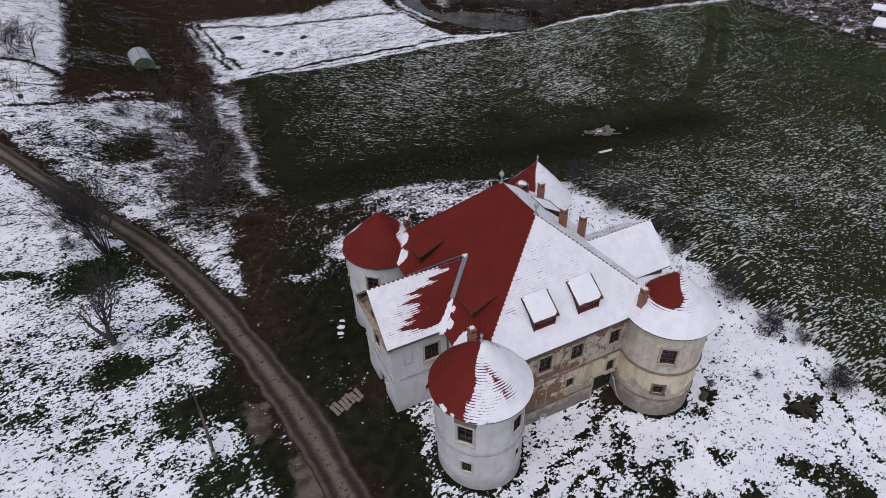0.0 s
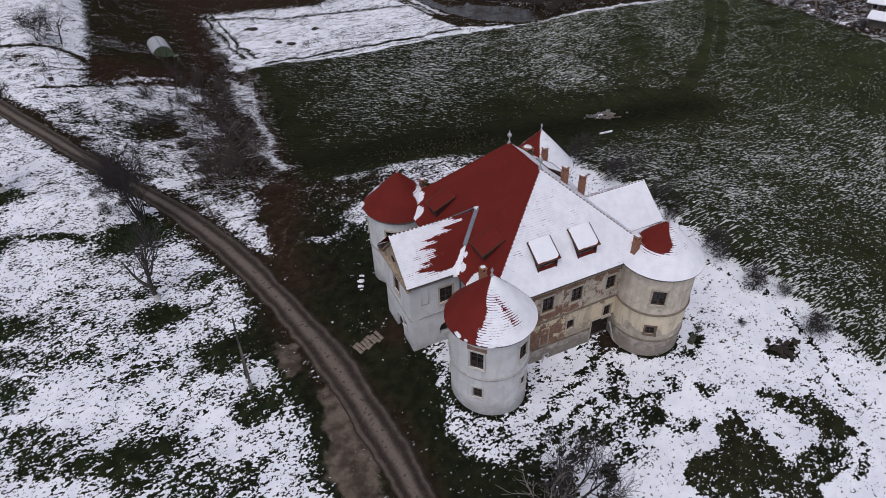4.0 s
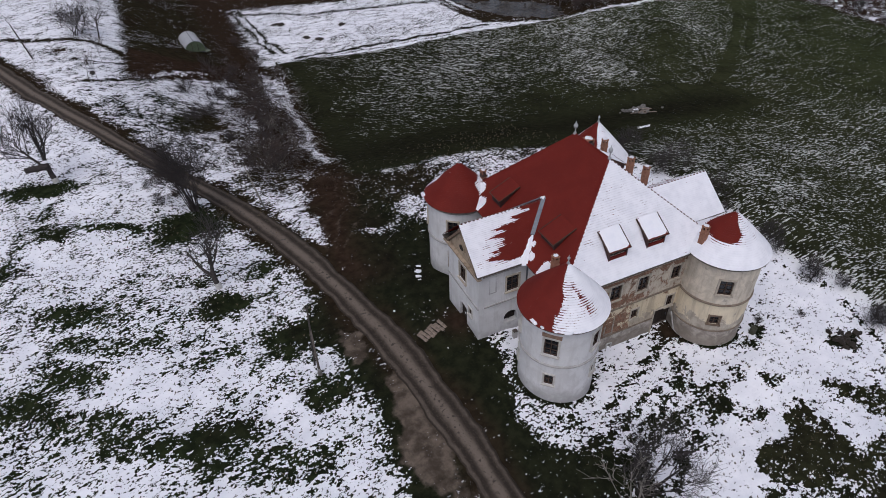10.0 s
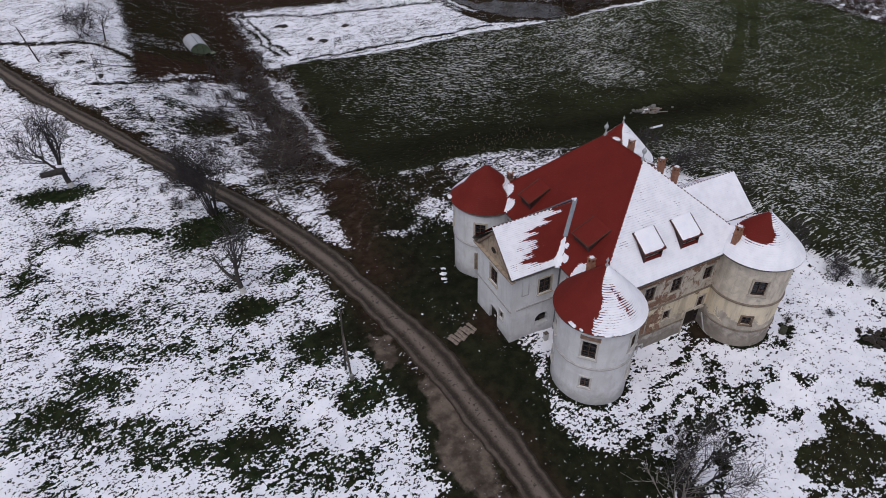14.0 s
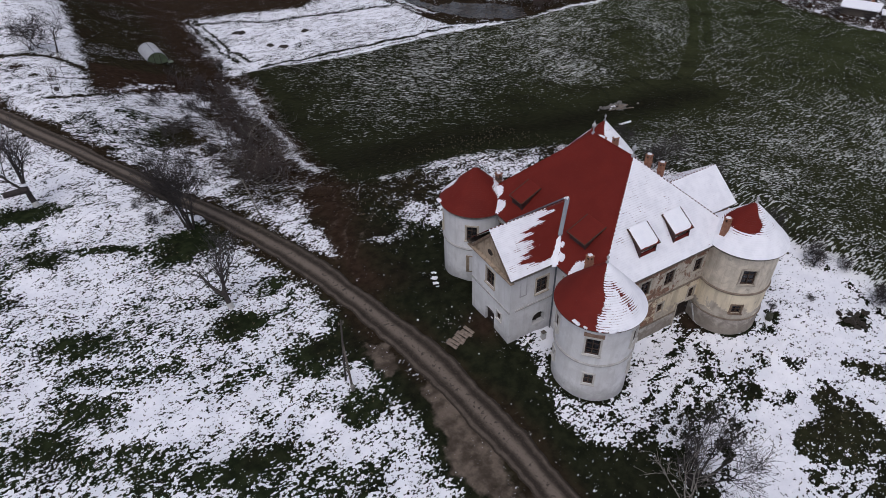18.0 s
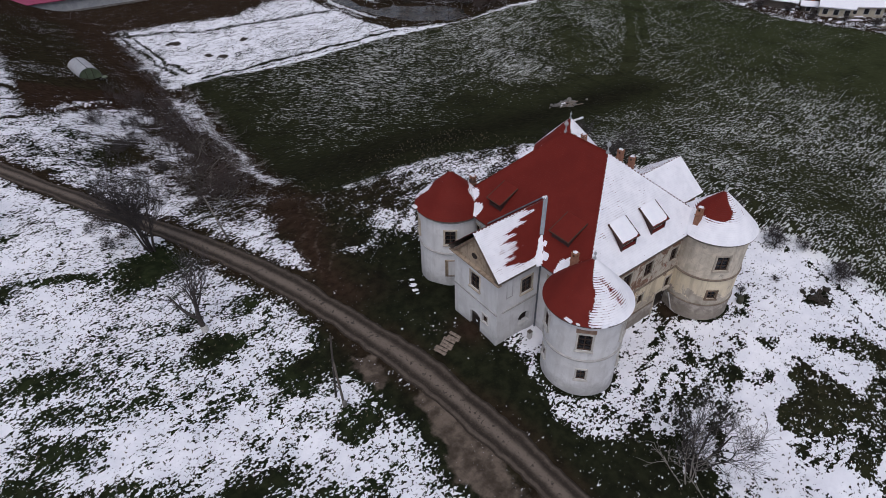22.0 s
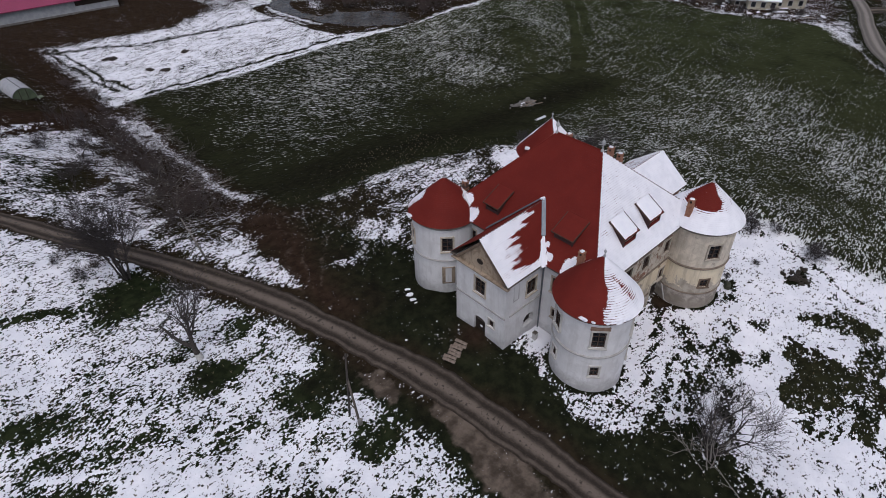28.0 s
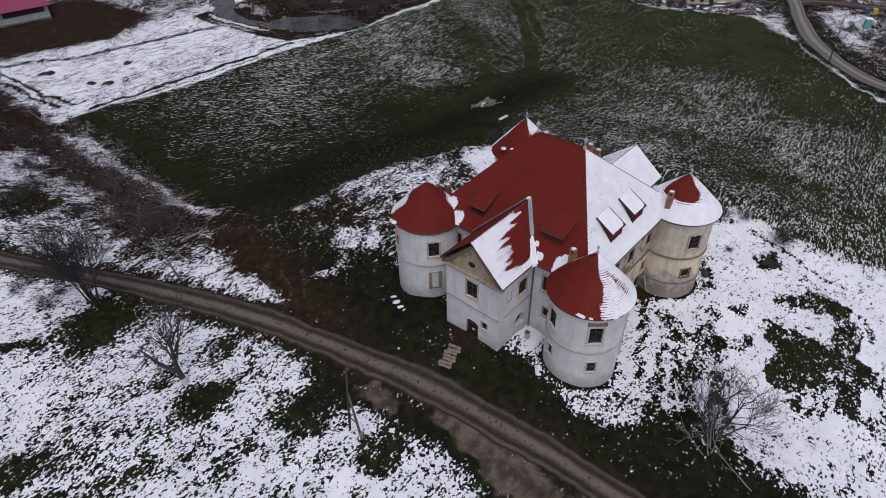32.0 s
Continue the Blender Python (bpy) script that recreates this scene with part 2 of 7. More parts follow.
def make_plaster(name, base, stain, patch, brick=0.0, plinth=None, streaks=0.7, upper=None, damp_top=0.8):
    """Lime plaster with water stains, lost patches and, low down, a cement-rendered plinth."""
    k = Mat(name, 0.9, spec=0.15)
    big, mid, fine = k.noise(0.45, 5), k.noise(1.5, 6, 0.65, 0.5), k.noise(14, 4)
    rag = k.noise(0.9, 8, 0.68, 0.5)
    streak = k.noise(1.2, 5, 0.6, stretch=(1.6, 1.6, 0.22))
    run = k.noise(3.2, 4, 0.6, stretch=(1.5, 1.5, 0.10))
    sep = k.node("ShaderNodeSeparateXYZ")
    k.link(k.coords(), sep.inputs[0])
    x, z = sep.outputs[0], sep.outputs[2]
    c = k.mix(k.ramp(big, 0.35, 0.65), base, tuple(v * 0.86 for v in base))
    if upper:
        # the storey above the string course has lost its ochre wash
        top = k.ramp(k.math("ADD", z, k.math("MULTIPLY", k.math("SUBTRACT", rag, 0.5), 1.6)), 3.35, 3.5, 0.0, 0.88)
        c = k.mix(top, c, k.mix(k.ramp(mid, 0.35, 0.65), upper, tuple(v * 0.70 for v in upper)))
        # grey render shows where the wash came off, most of all above the plinth
        off = k.math("ADD", rag, k.ramp(z, 0.9, 2.7, 0.13, -0.09))
        c = k.mix(k.ramp(off, 0.535, 0.56, 0.0, 0.85), c, k.mix(k.ramp(mid, 0.4, 0.6), patch, tuple(v * 0.72 for v in patch)))
    else:
        c = k.mix(k.ramp(mid, 0.58, 0.66, 0.0, 0.45), c, patch)
        c = k.mix(k.ramp(rag, 0.54, 0.57, 0.0, 0.55), c, patch)
    c = k.mix(k.ramp(streak, 0.46, 0.74, 0.0, streaks), c, stain)
    c = k.mix(k.ramp(run, 0.56, 0.72, 0.0, streaks * 0.55), c, tuple(v * 0.8 for v in stain))
    if brick:
        bt = k.node("ShaderNodeTexBrick", Scale=1.0)
        bt.inputs["Color1"].default_value = (0.17, 0.066, 0.040, 1)
        bt.inputs["Color2"].default_value = (0.25, 0.115, 0.070, 1)
        bt.inputs["Mortar"].default_value = (0.27, 0.22, 0.165, 1)
        bt.inputs["Brick Width"].default_value, bt.inputs["Row Height"].default_value = 0.28, 0.085
        bt.inputs["Mortar Size"].default_value = 0.012
        mp = k.node("ShaderNodeMapping", Rotation=(radians(90), 0, 0))
        k.link(k.coords(), mp.inputs["Vector"])
        k.link(mp.outputs[0], bt.inputs["Vector"])
        # most plaster is gone under the eaves, below the windows and at the west end
        lost = k.math("ADD", k.noise(1.5, 8, 0.72, 0.5), k.ramp(z, 5.5, 6.2, 0.0, 0.16))
        belt = k.math("MULTIPLY", k.ramp(z, 3.4, 3.9), k.ramp(z, 4.3, 4.9, 1.0, 0.0))
        lost = k.math("ADD", lost, k.math("MULTIPLY", belt, k.ramp(x, -0.6, 2.6, 0.15, -0.02)))
        foot = k.math("MULTIPLY", k.ramp(z, 0.6, 1.1), k.ramp(z, 2.4, 3.4, 1.0, 0.0))
        lost = k.math("ADD", lost, k.math("MULTIPLY", foot, k.ramp(x, -1.4, 1.8, 0.17, -0.10)))
        bare = k.ramp(lost, 0.585 - brick, 0.65 - brick)
        raw = k.mix(k.ramp(k.noise(2.6, 5, 0.65), 0.42, 0.62, 0.0, 0.7), bt.outputs["Color"], (0.13, 0.088, 0.062))
        c = k.mix(bare, c, raw)
    if plinth:
        low = k.ramp(k.math("ADD", z, k.math("MULTIPLY", k.math("SUBTRACT", rag, 0.5), 0.5)), 0.86, 0.93, 1.0, 0.0)
        c = k.mix(low, c, k.mix(k.ramp(mid, 0.4, 0.6), plinth, tuple(v * 0.70 for v in plinth)))
    damp = k.ramp(k.math("SUBTRACT", z, k.math("MULTIPLY", k.math("SUBTRACT", mid, 0.35), 2.4)), -0.4, damp_top, 0.6, 0.0)
    c = k.mix(damp, c, tuple(v * 0.6 for v in stain))
    k.color(k.mix(k.ramp(fine, 0.45, 0.8, 0.0, 0.15), c, stain))
    k.bump(k.math("ADD", mid, k.math("MULTIPLY", fine, 0.4)), 0.35, 0.02)
    return k.m


def make_snow():
    k = Mat("loose_snow", 0.8, spec=0.2)
    k.color(k.mix(k.ramp(k.noise(2.0, 4), 0.35, 0.65), SNOW, (0.74, 0.745, 0.80)))
    k.bump(k.noise(7.0, 4), 0.25, 0.03)
    return k.m


M_GROUND = make_ground()
M_ROAD = make_road("dirt_road_gravel", (0.027, 0.021, 0.0165), (0.135, 0.109, 0.089))
M_LANE = make_road("grey_lane_gravel", (0.11, 0.10, 0.09), (0.23, 0.205, 0.185))
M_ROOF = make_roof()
M_WHITE = make_plaster("white_lime_plaster", (0.665, 0.66, 0.668), (0.38, 0.365, 0.36), (0.55, 0.54, 0.545), streaks=0.34, damp_top=1.1)
M_OLD = make_plaster("worn_ochre_plaster", (0.62, 0.53, 0.38), (0.19, 0.15, 0.115), (0.38, 0.335, 0.275), 0.065, (0.44, 0.405, 0.365), 0.5, (0.51, 0.45, 0.375))
M_DRUM = make_plaster("worn_grey_ochre_plaster", (0.70, 0.61, 0.455), (0.24, 0.20, 0.16), (0.41, 0.37, 0.325), 0.0, (0.45, 0.405, 0.36), 0.5, (0.63, 0.565, 0.475))
M_TAN = make_plaster("tan_pediment_plaster", (0.37, 0.295, 0.22), (0.12, 0.088, 0.064), (0.20, 0.145, 0.10))
M_RAKE = simple("weathered_brown_moulding", (0.20, 0.145, 0.105), (0.12, 0.085, 0.062), 3.0)
M_STONE = simple("stone_surround", (0.44, 0.395, 0.33), (0.33, 0.29, 0.24), 2.5)
M_SAND = simple("sandstone_surround", (0.50, 0.445, 0.37), (0.40, 0.345, 0.275), 2.5)
M_HOOD = simple("bare_brown_brick", (0.29, 0.20, 0.15), (0.20, 0.125, 0.092), 5.0)
M_HIP = simple("dark_ridge_tile", (0.075, 0.034, 0.030), (0.11, 0.04, 0.033), 4.0)
M_STONE_W = simple("pale_stone_surround", (0.55, 0.53, 0.5), (0.45, 0.43, 0.4), 2.5)
M_BAND = simple("grey_string_course", (0.40, 0.39, 0.38), (0.30, 0.285, 0.27), 2.0)
M_BROWNBAND = simple("brown_string_course", (0.22, 0.175, 0.135), (0.14, 0.105, 0.08), 2.0)
M_WOOD = simple("dark_window_wood", (0.020, 0.014, 0.011), (0.034, 0.024, 0.018), 6.0, 0.7)
M_SASH = simple("brown_sash_wood", (0.075, 0.046, 0.032), (0.045, 0.028, 0.020), 6.0, 0.7)
M_DORMER_DARK = simple("dark_dormer_faces", (0.045, 0.026, 0.025), (0.070, 0.030, 0.027), 5.0)
M_FASCIA = simple("brown_fascia_board", (0.085, 0.045, 0.030), (0.055, 0.030, 0.022), 5.0)
M_PLANK = simple("bleached_planks", (0.36, 0.32, 0.27), (0.24, 0.21, 0.175), 4.0)
M_BOARDWALK = simple("worn_walk_boards", (0.27, 0.215, 0.175), (0.13, 0.10, 0.08), 4.0)
M_BOARD = simple("weathered_boards", (0.13, 0.11, 0.095), (0.075, 0.063, 0.054), 4.0)
M_BRICK = simple("chimney_brick", (0.30, 0.145, 0.09), (0.22, 0.10, 0.065), 5.0)
M_SOOT = simple("sooty_brick", (0.07, 0.05, 0.045), (0.11, 0.065, 0.05), 6.0)
M_ZINC = simple("grey_sheet_zinc", (0.20, 0.22, 0.25), (0.14, 0.155, 0.18), 3.0, 0.5, 0.6)
M_FINIAL = simple("pale_weathered_zinc", (0.42, 0.43, 0.44), (0.3, 0.31, 0.325), 4.0, 0.6, 0.2)
M_PIPE = simple("pale_downpipe", (0.48, 0.47, 0.45), (0.36, 0.35, 0.34), 3.0, 0.6)
M_DARKPIPE = simple("grey_downpipe", (0.17, 0.18, 0.2), (0.12, 0.13, 0.145), 3.0, 0.5, 0.4)
M_SNOW = make_snow()
M_BARK = simple("dark_bark", (0.040, 0.034, 0.032), (0.070, 0.060, 0.056), 7.0, 0.95)
M_DARKBARK = simple("wet_dark_bark", (0.020, 0.017, 0.016), (0.034, 0.028, 0.026), 7.0, 0.9)
M_TWIG = simple("dark_twigs", (0.030, 0.026, 0.026), (0.052, 0.045, 0.045), 3.0, 0.95)
M_PALE = simple("bleached_branches", (0.26, 0.24, 0.215), (0.18, 0.165, 0.15), 5.0, 0.9)
M_REDTWIG = simple("brown_brush", (0.052, 0.038, 0.034), (0.085, 0.064, 0.056), 2.0, 0.95)
M_BRUSH = simple("slim_dark_saplings", (0.040, 0.032, 0.031), (0.066, 0.052, 0.048), 2.0, 0.95)
M_GREYWOOD = simple("grey_brushwood", (0.13, 0.118, 0.108), (0.075, 0.066, 0.060), 2.0, 0.95)
M_LIME = simple("whitewash_on_bark", (0.60, 0.59, 0.57), (0.45, 0.44, 0.42), 6.0, 0.95)
M_POLE = simple("grey_timber_pole", (0.055, 0.048, 0.043), (0.035, 0.03, 0.027), 6.0, 0.9)
M_FILM = simple("greenhouse_film", (0.40, 0.41, 0.44), (0.32, 0.33, 0.36), 1.5, 0.45)
M_FILM_G = simple("green_greenhouse_film", (0.085, 0.11, 0.07), (0.13, 0.16, 0.10), 1.5, 0.45)
M_RUBBLE = simple("rubble_stone", (0.12, 0.11, 0.10), (0.21, 0.20, 0.19), 1.5)
M_MOSS = simple("mossy_stone", (0.036, 0.038, 0.022), (0.060, 0.056, 0.042), 3.0)
M_EARTH = simple("dark_dug_earth", (0.022, 0.017, 0.013), (0.040, 0.030, 0.023), 2.0)
M_BARN = simple("pink_red_sheet_roof", (0.27, 0.050, 0.105), (0.235, 0.043, 0.090), 0.4, 0.5)
M_HOUSE = simple("cream_house_plaster", (0.52, 0.47, 0.37), (0.42, 0.38, 0.3), 0.8)
M_BARNWALL = simple("grey_barn_wall", (0.38, 0.39, 0.41), (0.3, 0.31, 0.33), 0.8)
M_TEAL = simple("turquoise_paint", (0.16, 0.42, 0.39), (0.13, 0.35, 0.33), 2.0, 0.6)
M_BLUE = simple("blue_plastic", (0.05, 0.09, 0.22), (0.04, 0.07, 0.18), 2.0, 0.5)
M_YELLOW = simple("yellow_plastic", (0.52, 0.46, 0.06), (0.44, 0.38, 0.05), 2.0, 0.5)
M_REED = simple("dead_reeds", (0.085, 0.052, 0.033), (0.055, 0.034, 0.022), 1.5, 0.95)
M_DRYGRASS = simple("dry_grass", (0.115, 0.09, 0.055), (0.07, 0.06, 0.036), 1.0, 0.95)


def make_water():
    k = Mat("dark_pond_water", 0.12, spec=0.2)
    n = k.noise(0.25, 4)
    k.color(k.mix(k.ramp(n, 0.35, 0.65), (0.030, 0.026, 0.023), (0.055, 0.048, 0.042)))
    k.rough(k.ramp(k.noise(0.6, 3), 0.3, 0.7, 0.10, 0.4))
    return k.m


def make_pane():
    k = Mat("old_window_glass", 0.12, spec=0.5)
    k.color(k.mix(k.ramp(k.noise(3.5, 3), 0.4, 0.65), (0.012, 0.013, 0.016), (0.035, 0.037, 0.043)))
    return k.m


M_WATER, M_PANE = make_water(), make_pane()

# ---- building helpers ----


def link_mesh(name, verts, faces, material, parent=None, label="", smooth=False):
    me = bpy.data.meshes.new(name)
    me.from_pydata([tuple(v) for v in verts], [], [tuple(f) for f in faces])
    me.materials.append(material)
    if smooth:
        me.shade_smooth()
    me.update()
    ob = new(name, me)
    if parent is not None:
        ob.parent = parent
    if label:
        ob["label"] = label
    return ob


def part(name, bm, material, parent=None, label="", smooth=False):
    """Links a bmesh as one mesh object under a thing or a part."""
    me = bpy.data.meshes.new(name)
    bmesh.ops.recalc_face_normals(bm, faces=bm.faces)
    bm.to_mesh(me)
    bm.free()
    me.materials.append(material)
    if smooth:
        me.shade_smooth()
    ob = new(name, me)
    if parent is not None:
        ob.parent = parent
    if label:
        ob["label"] = label
    return ob


def twin(ob, m, parent):
    """Another object on the same mesh."""
    o = new(ob.name.split(".")[0], ob.data)
    o.parent = parent
    o.matrix_basis = m
    return o


def box(bm, size, at=(0, 0, 0), m=None, bevel=0.0):
    made = bmesh.ops.create_cube(bm, size=1.0)["verts"]
    bmesh.ops.transform(bm, matrix=(m or Matrix()) @ Matrix.Translation(at) @ Matrix.Diagonal((*size, 1)), verts=made)
    if bevel:
        edges = list({e for v in made for e in v.link_edges})
        bmesh.ops.bevel(bm, geom=edges, offset=bevel, segments=1, affect="EDGES")
    return made


def boxes(*specs, bevel=0.0):
    bm = bmesh.new()
    for size, at in specs:
        box(bm, size, at, None, bevel)
    return bm


def rod(bm, a, b, r1, r2=None, n=8):
    a, b = Vector(a), Vector(b)
    r2 = r1 if r2 is None else r2
    d = b - a
    m = Matrix.Translation((a + b) / 2) @ d.to_track_quat("Z", "Y").to_matrix().to_4x4()
    bmesh.ops.create_cone(bm, cap_ends=True, segments=n, radius1=r1, radius2=r2, depth=d.length, matrix=m)
    return bm


def lathe(bm, profile, n=16, at=(0, 0, 0)):
    """A turned shape from (radius, height) pairs."""
    rings = []
    for r, z in profile:
        rings.append([bm.verts.new((at[0] + r * math.cos(2 * math.pi * i / n), at[1] + r * math.sin(2 * math.pi * i / n), at[2] + z)) for i in range(n)])
    for p, q in zip(rings, rings[1:]):
        for i in range(n):
            bm.faces.new((p[i], p[(i + 1) % n], q[(i + 1) % n], q[i]))
    bm.faces.new(rings[0][::-1])
    bm.faces.new(rings[-1])
    return bm


def thing(name, x, y, z, label, category, group="", turn=0.0):
    e = new(name)
    e.matrix_basis = pose(x, y, z, 0, 0, turn)
    return tagged(e, label, category, group)


# ---- lie of the land ----


def sstep(a, b, x):
    u = np.clip((x - a) / (b - a), 0, 1)
    return u * u * (3 - 2 * u)


def land(x, y):
    """Height of the ground: a knoll under the castle, falling to the fields north and east."""
    x, y = np.asarray(x, float), np.asarray(y, float)
    d = np.maximum(0, np.hypot(x - 19.7, y - 25.6) - 23)
    z = -12.5 * (1 - np.exp(-((d / 27) ** 1.25))) * sstep(-14, 20, x) * sstep(-25, 15, y)
    z = z + 0.6 * (1 - sstep(-14, 2, x))
    z = z + 0.42 * np.exp(-((x - 8.5) ** 2 + (y - 26.5) ** 2) / 40) - 0.7 * sstep(21.5, 17.5, y) * sstep(9, 17, x) * (1 - sstep(34, 42, x))
    z = z + 0.28 * np.exp(-((x - 25.9) ** 2 + (y - 17.2) ** 2) / 12)
    z = z - 0.35 * np.exp(-((x - 13) ** 2 + (y - 35) ** 2) / 30)
    return z


def ground_z(x, y):
    return float(land(x, y))


def polyline_dist(x, y, pts):
    best = np.full(x.shape, 1e9)
    for (ax, ay), (bx, by) in zip(pts, pts[1:]):
        dx, dy = bx - ax, by - ay
        t = np.clip(((x - ax) * dx + (y - ay) * dy) / (dx * dx + dy * dy), 0, 1)
        best = np.minimum(best, np.hypot(x - ax - t * dx, y - ay - t * dy))
    return best


def inside(x, y, pts, soft):
    """1 inside a polygon, 0 outside, with a soft edge."""
    odd = np.zeros(x.shape, bool)
    ring = list(pts) + [pts[0]]
    for (ax, ay), (bx, by) in zip(ring, ring[1:]):
        if ay != by:
            odd ^= ((ay > y) != (by > y)) & (x < (bx - ax) * (y - ay) / (by - ay) + ax)
    d = polyline_dist(x, y, ring)
    return sstep(-soft, soft, np.where(odd, d, -d))


def smooth_line(pts, step):
    """Catmull-Rom points at even steps along a line."""
    p = [Vector((*a, 0)) for a in pts]
    p = [2 * p[0] - p[1]] + p + [2 * p[-1] - p[-2]]
    out = []
    for i in range(1, len(p) - 2):
        n = max(1, int((p[i + 1] - p[i]).length / step))
        for j in range(n):
            t = j / n
            out.append(0.5 * ((2 * p[i]) + (p[i + 1] - p[i - 1]) * t + (2 * p[i - 1] - 5 * p[i] + 4 * p[i + 1] - p[i + 2]) * t * t + (3 * p[i] - p[i - 1] - 3 * p[i + 1] + p[i + 2]) * t ** 3))
    out.append(p[-2])
    return out


ROAD = [(4.0, -14), (4.4, 4), (4.3, 12.4), (4.4, 16.5), (4.15, 22), (3.85, 26.5), (3.45, 30), (2.7, 35), (1.5, 41), (0.1, 47.5), (-2.3, 55.5), (-6.4, 64.5), (-12.6, 77.7), (-18.9, 93.3), (-25.4, 112), (-34, 140)]
TRACK = [(3.6, 36.4), (4.8, 43.2), (7.3, 53.9), (10.0, 74.2), (12.9, 99.5), (14.6, 128.6), (16.0, 161.1), (17, 185)]
STRIP = [(10.5, 60.5), (13.6, 80.0), (15.4, 93.2), (18.0, 108)]
LANE = [(178, 42), (166, 36.2), (158.3, 33.0), (147.6, 29.6), (136.7, 25.4), (129.3, 21.4), (122.6, 16.8), (115, 10.6), (104, 2), (86, -10), (71, -19)]
STREET = [(160, 34.5), (165, 30), (167, 20), (170, 10), (173, -8)]
FIELD = [(9.6, 51.8), (13.6, 69.6), (18.1, 95.7), (21.2, 118.5), (37, 114.5), (66, 113), (113, 108.7), (142, 99), (140, 75), (139, 60), (144, 40), (143, 36.2), (134.2, 29.6), (124.8, 23.4), (111, 12.6), (98, 3), (80, -9), (45, -16), (39.5, 5), (38.3, 13), (38.6, 22), (39.5, 32), (38.6, 41), (33, 46), (27, 48), (20, 50.5)]
SNOWFIELD = [(18.9, 163), (21.4, 121.5), (40, 116.2), (66.5, 115.8), (67, 139), (51, 145), (36, 149)]
GARDEN = [(-3.0, 165), (-5.6, 113), (-6.8, 95), (3.3, 101.5), (10.0, 108), (14.5, 150), (16.5, 175)]
YARD = [(1.0, 47.0), (1.2, 39.4), (0.2, 34.2), (-1.0, 30.8), (0.2, 28.5), (0.0, 23.9), (-0.4, 17.7), (-0.2, 13), (-0.5, -6), (11.4, 3), (11.4, 6.3), (12.4, 8.3), (13.0, 9.8), (13.8, 11.0), (12.8, 12.0), (11.2, 12.7), (9.3, 13.2), (8.3, 15.0), (8.4, 17.6), (10.1, 21), (12, 31), (13, 37), (14, 40), (10, 46), (8.5, 52)]
GARDEN_LINES = [([(12.6, 143.0), (13.0, 131.0), (13.4, 118.0)], 0.7), ([(17.4, 150.0), (17.2, 138.0), (17.6, 126.0)], 0.6)]
POND = [(79, 160), (74.0, 151), (73.0, 143.5), (71.6, 136), (72.8, 128.1), (74.2, 121.5), (78.4, 115.0), (83.2, 112.9), (88.5, 113.8), (91.0, 117.5), (88.0, 124.9), (83.5, 128.1), (79.8, 130.2), (76.0, 131.6), (74.6, 136.0), (76.2, 143.6), (80.8, 151.4), (86, 158)]
# share of snow left in the drilled field: place, share
SPARSE_WEST = [(44, 105, 34), (30, 90, 26), (62, 105, 42), (81, 102, 42), (104, 101, 36), (72, 78, 42), (87, 78, 25), (47, 68, 14), (34, 66, 11), (21, 58, 0), (22, 87, 6), (44, 98, 42), (38, 75, 19), (24, 71, 12), (19, 79, 8), (21, 96, 8), (49, 83, 28), (71, 94, 42), (53, 68, 20), (26, 53, 3), (16, 60, 0), (44, 55, 2), (55, 95, 40), (89, 104, 40), (29, 105, 22)]
SPARSE_EAST = [(101, 68, 30), (131, 76, 18), (126, 58, 3), (97, 56, 13), (112, 54, 12), (63, 62, 0), (78, 46, 28), (89, 39, 33), (79, 31, 46), (60, 40, 32), (63, 29, 32), (78, 55, 3), (85, 32, 36), (79, 20, 44), (74, 13, 55), (52, 12, 30), (64, 25, 24), (91, 64, 26), (111, 42, 6), (126, 34, 1), (123, 54, 3), (54, 16, 14), (41, 20, 22), (97, 17, 8), (139, 58, 2), (46, 32, 34), (125, 92, 22), (69, 36, 48), (50, 29, 44), (74, 31, 50), (47, 39, 42), (91, 34, 44), (41, 17, 62), (44, 13, 58), (49, 8, 45), (45, 24, 40)]
# patches where the grass shows through: place, half-lengths, snow left
BARE_WEST = [(-18.2, 64.7, 3.6, 1.7, 0.05), (-19.9, 56.0, 0.8, 6.0, 0.4), (-17.7, 56.2, 1.7, 1.0, 0.15), (-6.3, 51.6, 3.3, 3.2, 0.0), (-12.3, 54.7, 3.5, 0.5, 0.2), (-6.2, 38.6, 2.2, 1.6, 0.0), (-2.4, 42.0, 1.3, 1.2, 0.2), (-1.9, 31.8, 2.1, 1.9, 0.04), (-1.6, 25.3, 1.4, 1.4, 0.12), (-10.3, 41.6, 2.7, 4.5, 0.45), (-16.3, 42.5, 3.0, 1.1, 0.25), (-14.3, 37.9, 4.3, 0.9, 0.3), (-18.6, 37.7, 1.3, 2.1, 0.35), (-16.9, 35.5, 2.1, 1.3, 0.25), (-8.6, 25.2, 1.8, 1.8, 0.2), (-11.4, 25.5, 2.1, 1.2, 0.25)]
BARE_NEAR = [(-14.2, 27.0, 1.5, 1.0, 0.35), (-5.7, 20.6, 2.4, 1.1, 0.3), (-9.7, 22.5, 1.4, 0.9, 0.3), (-16.8, 29.9, 4.1, 1.9, 0.35), (-19.8, 33.8, 1.6, 1.3, 0.3), (-21.8, 33.6, 1.5, 2.3, 0.3), (-22.0, 51.6, 2.5, 0.8, 0.45), (-7.4, 43.6, 2.9, 5.1, 0.6), (-6.8, 20.4, 2.0, 1.0, 0.45), (-8.0, 33.2, 1.7, 1.8, 0.6)]
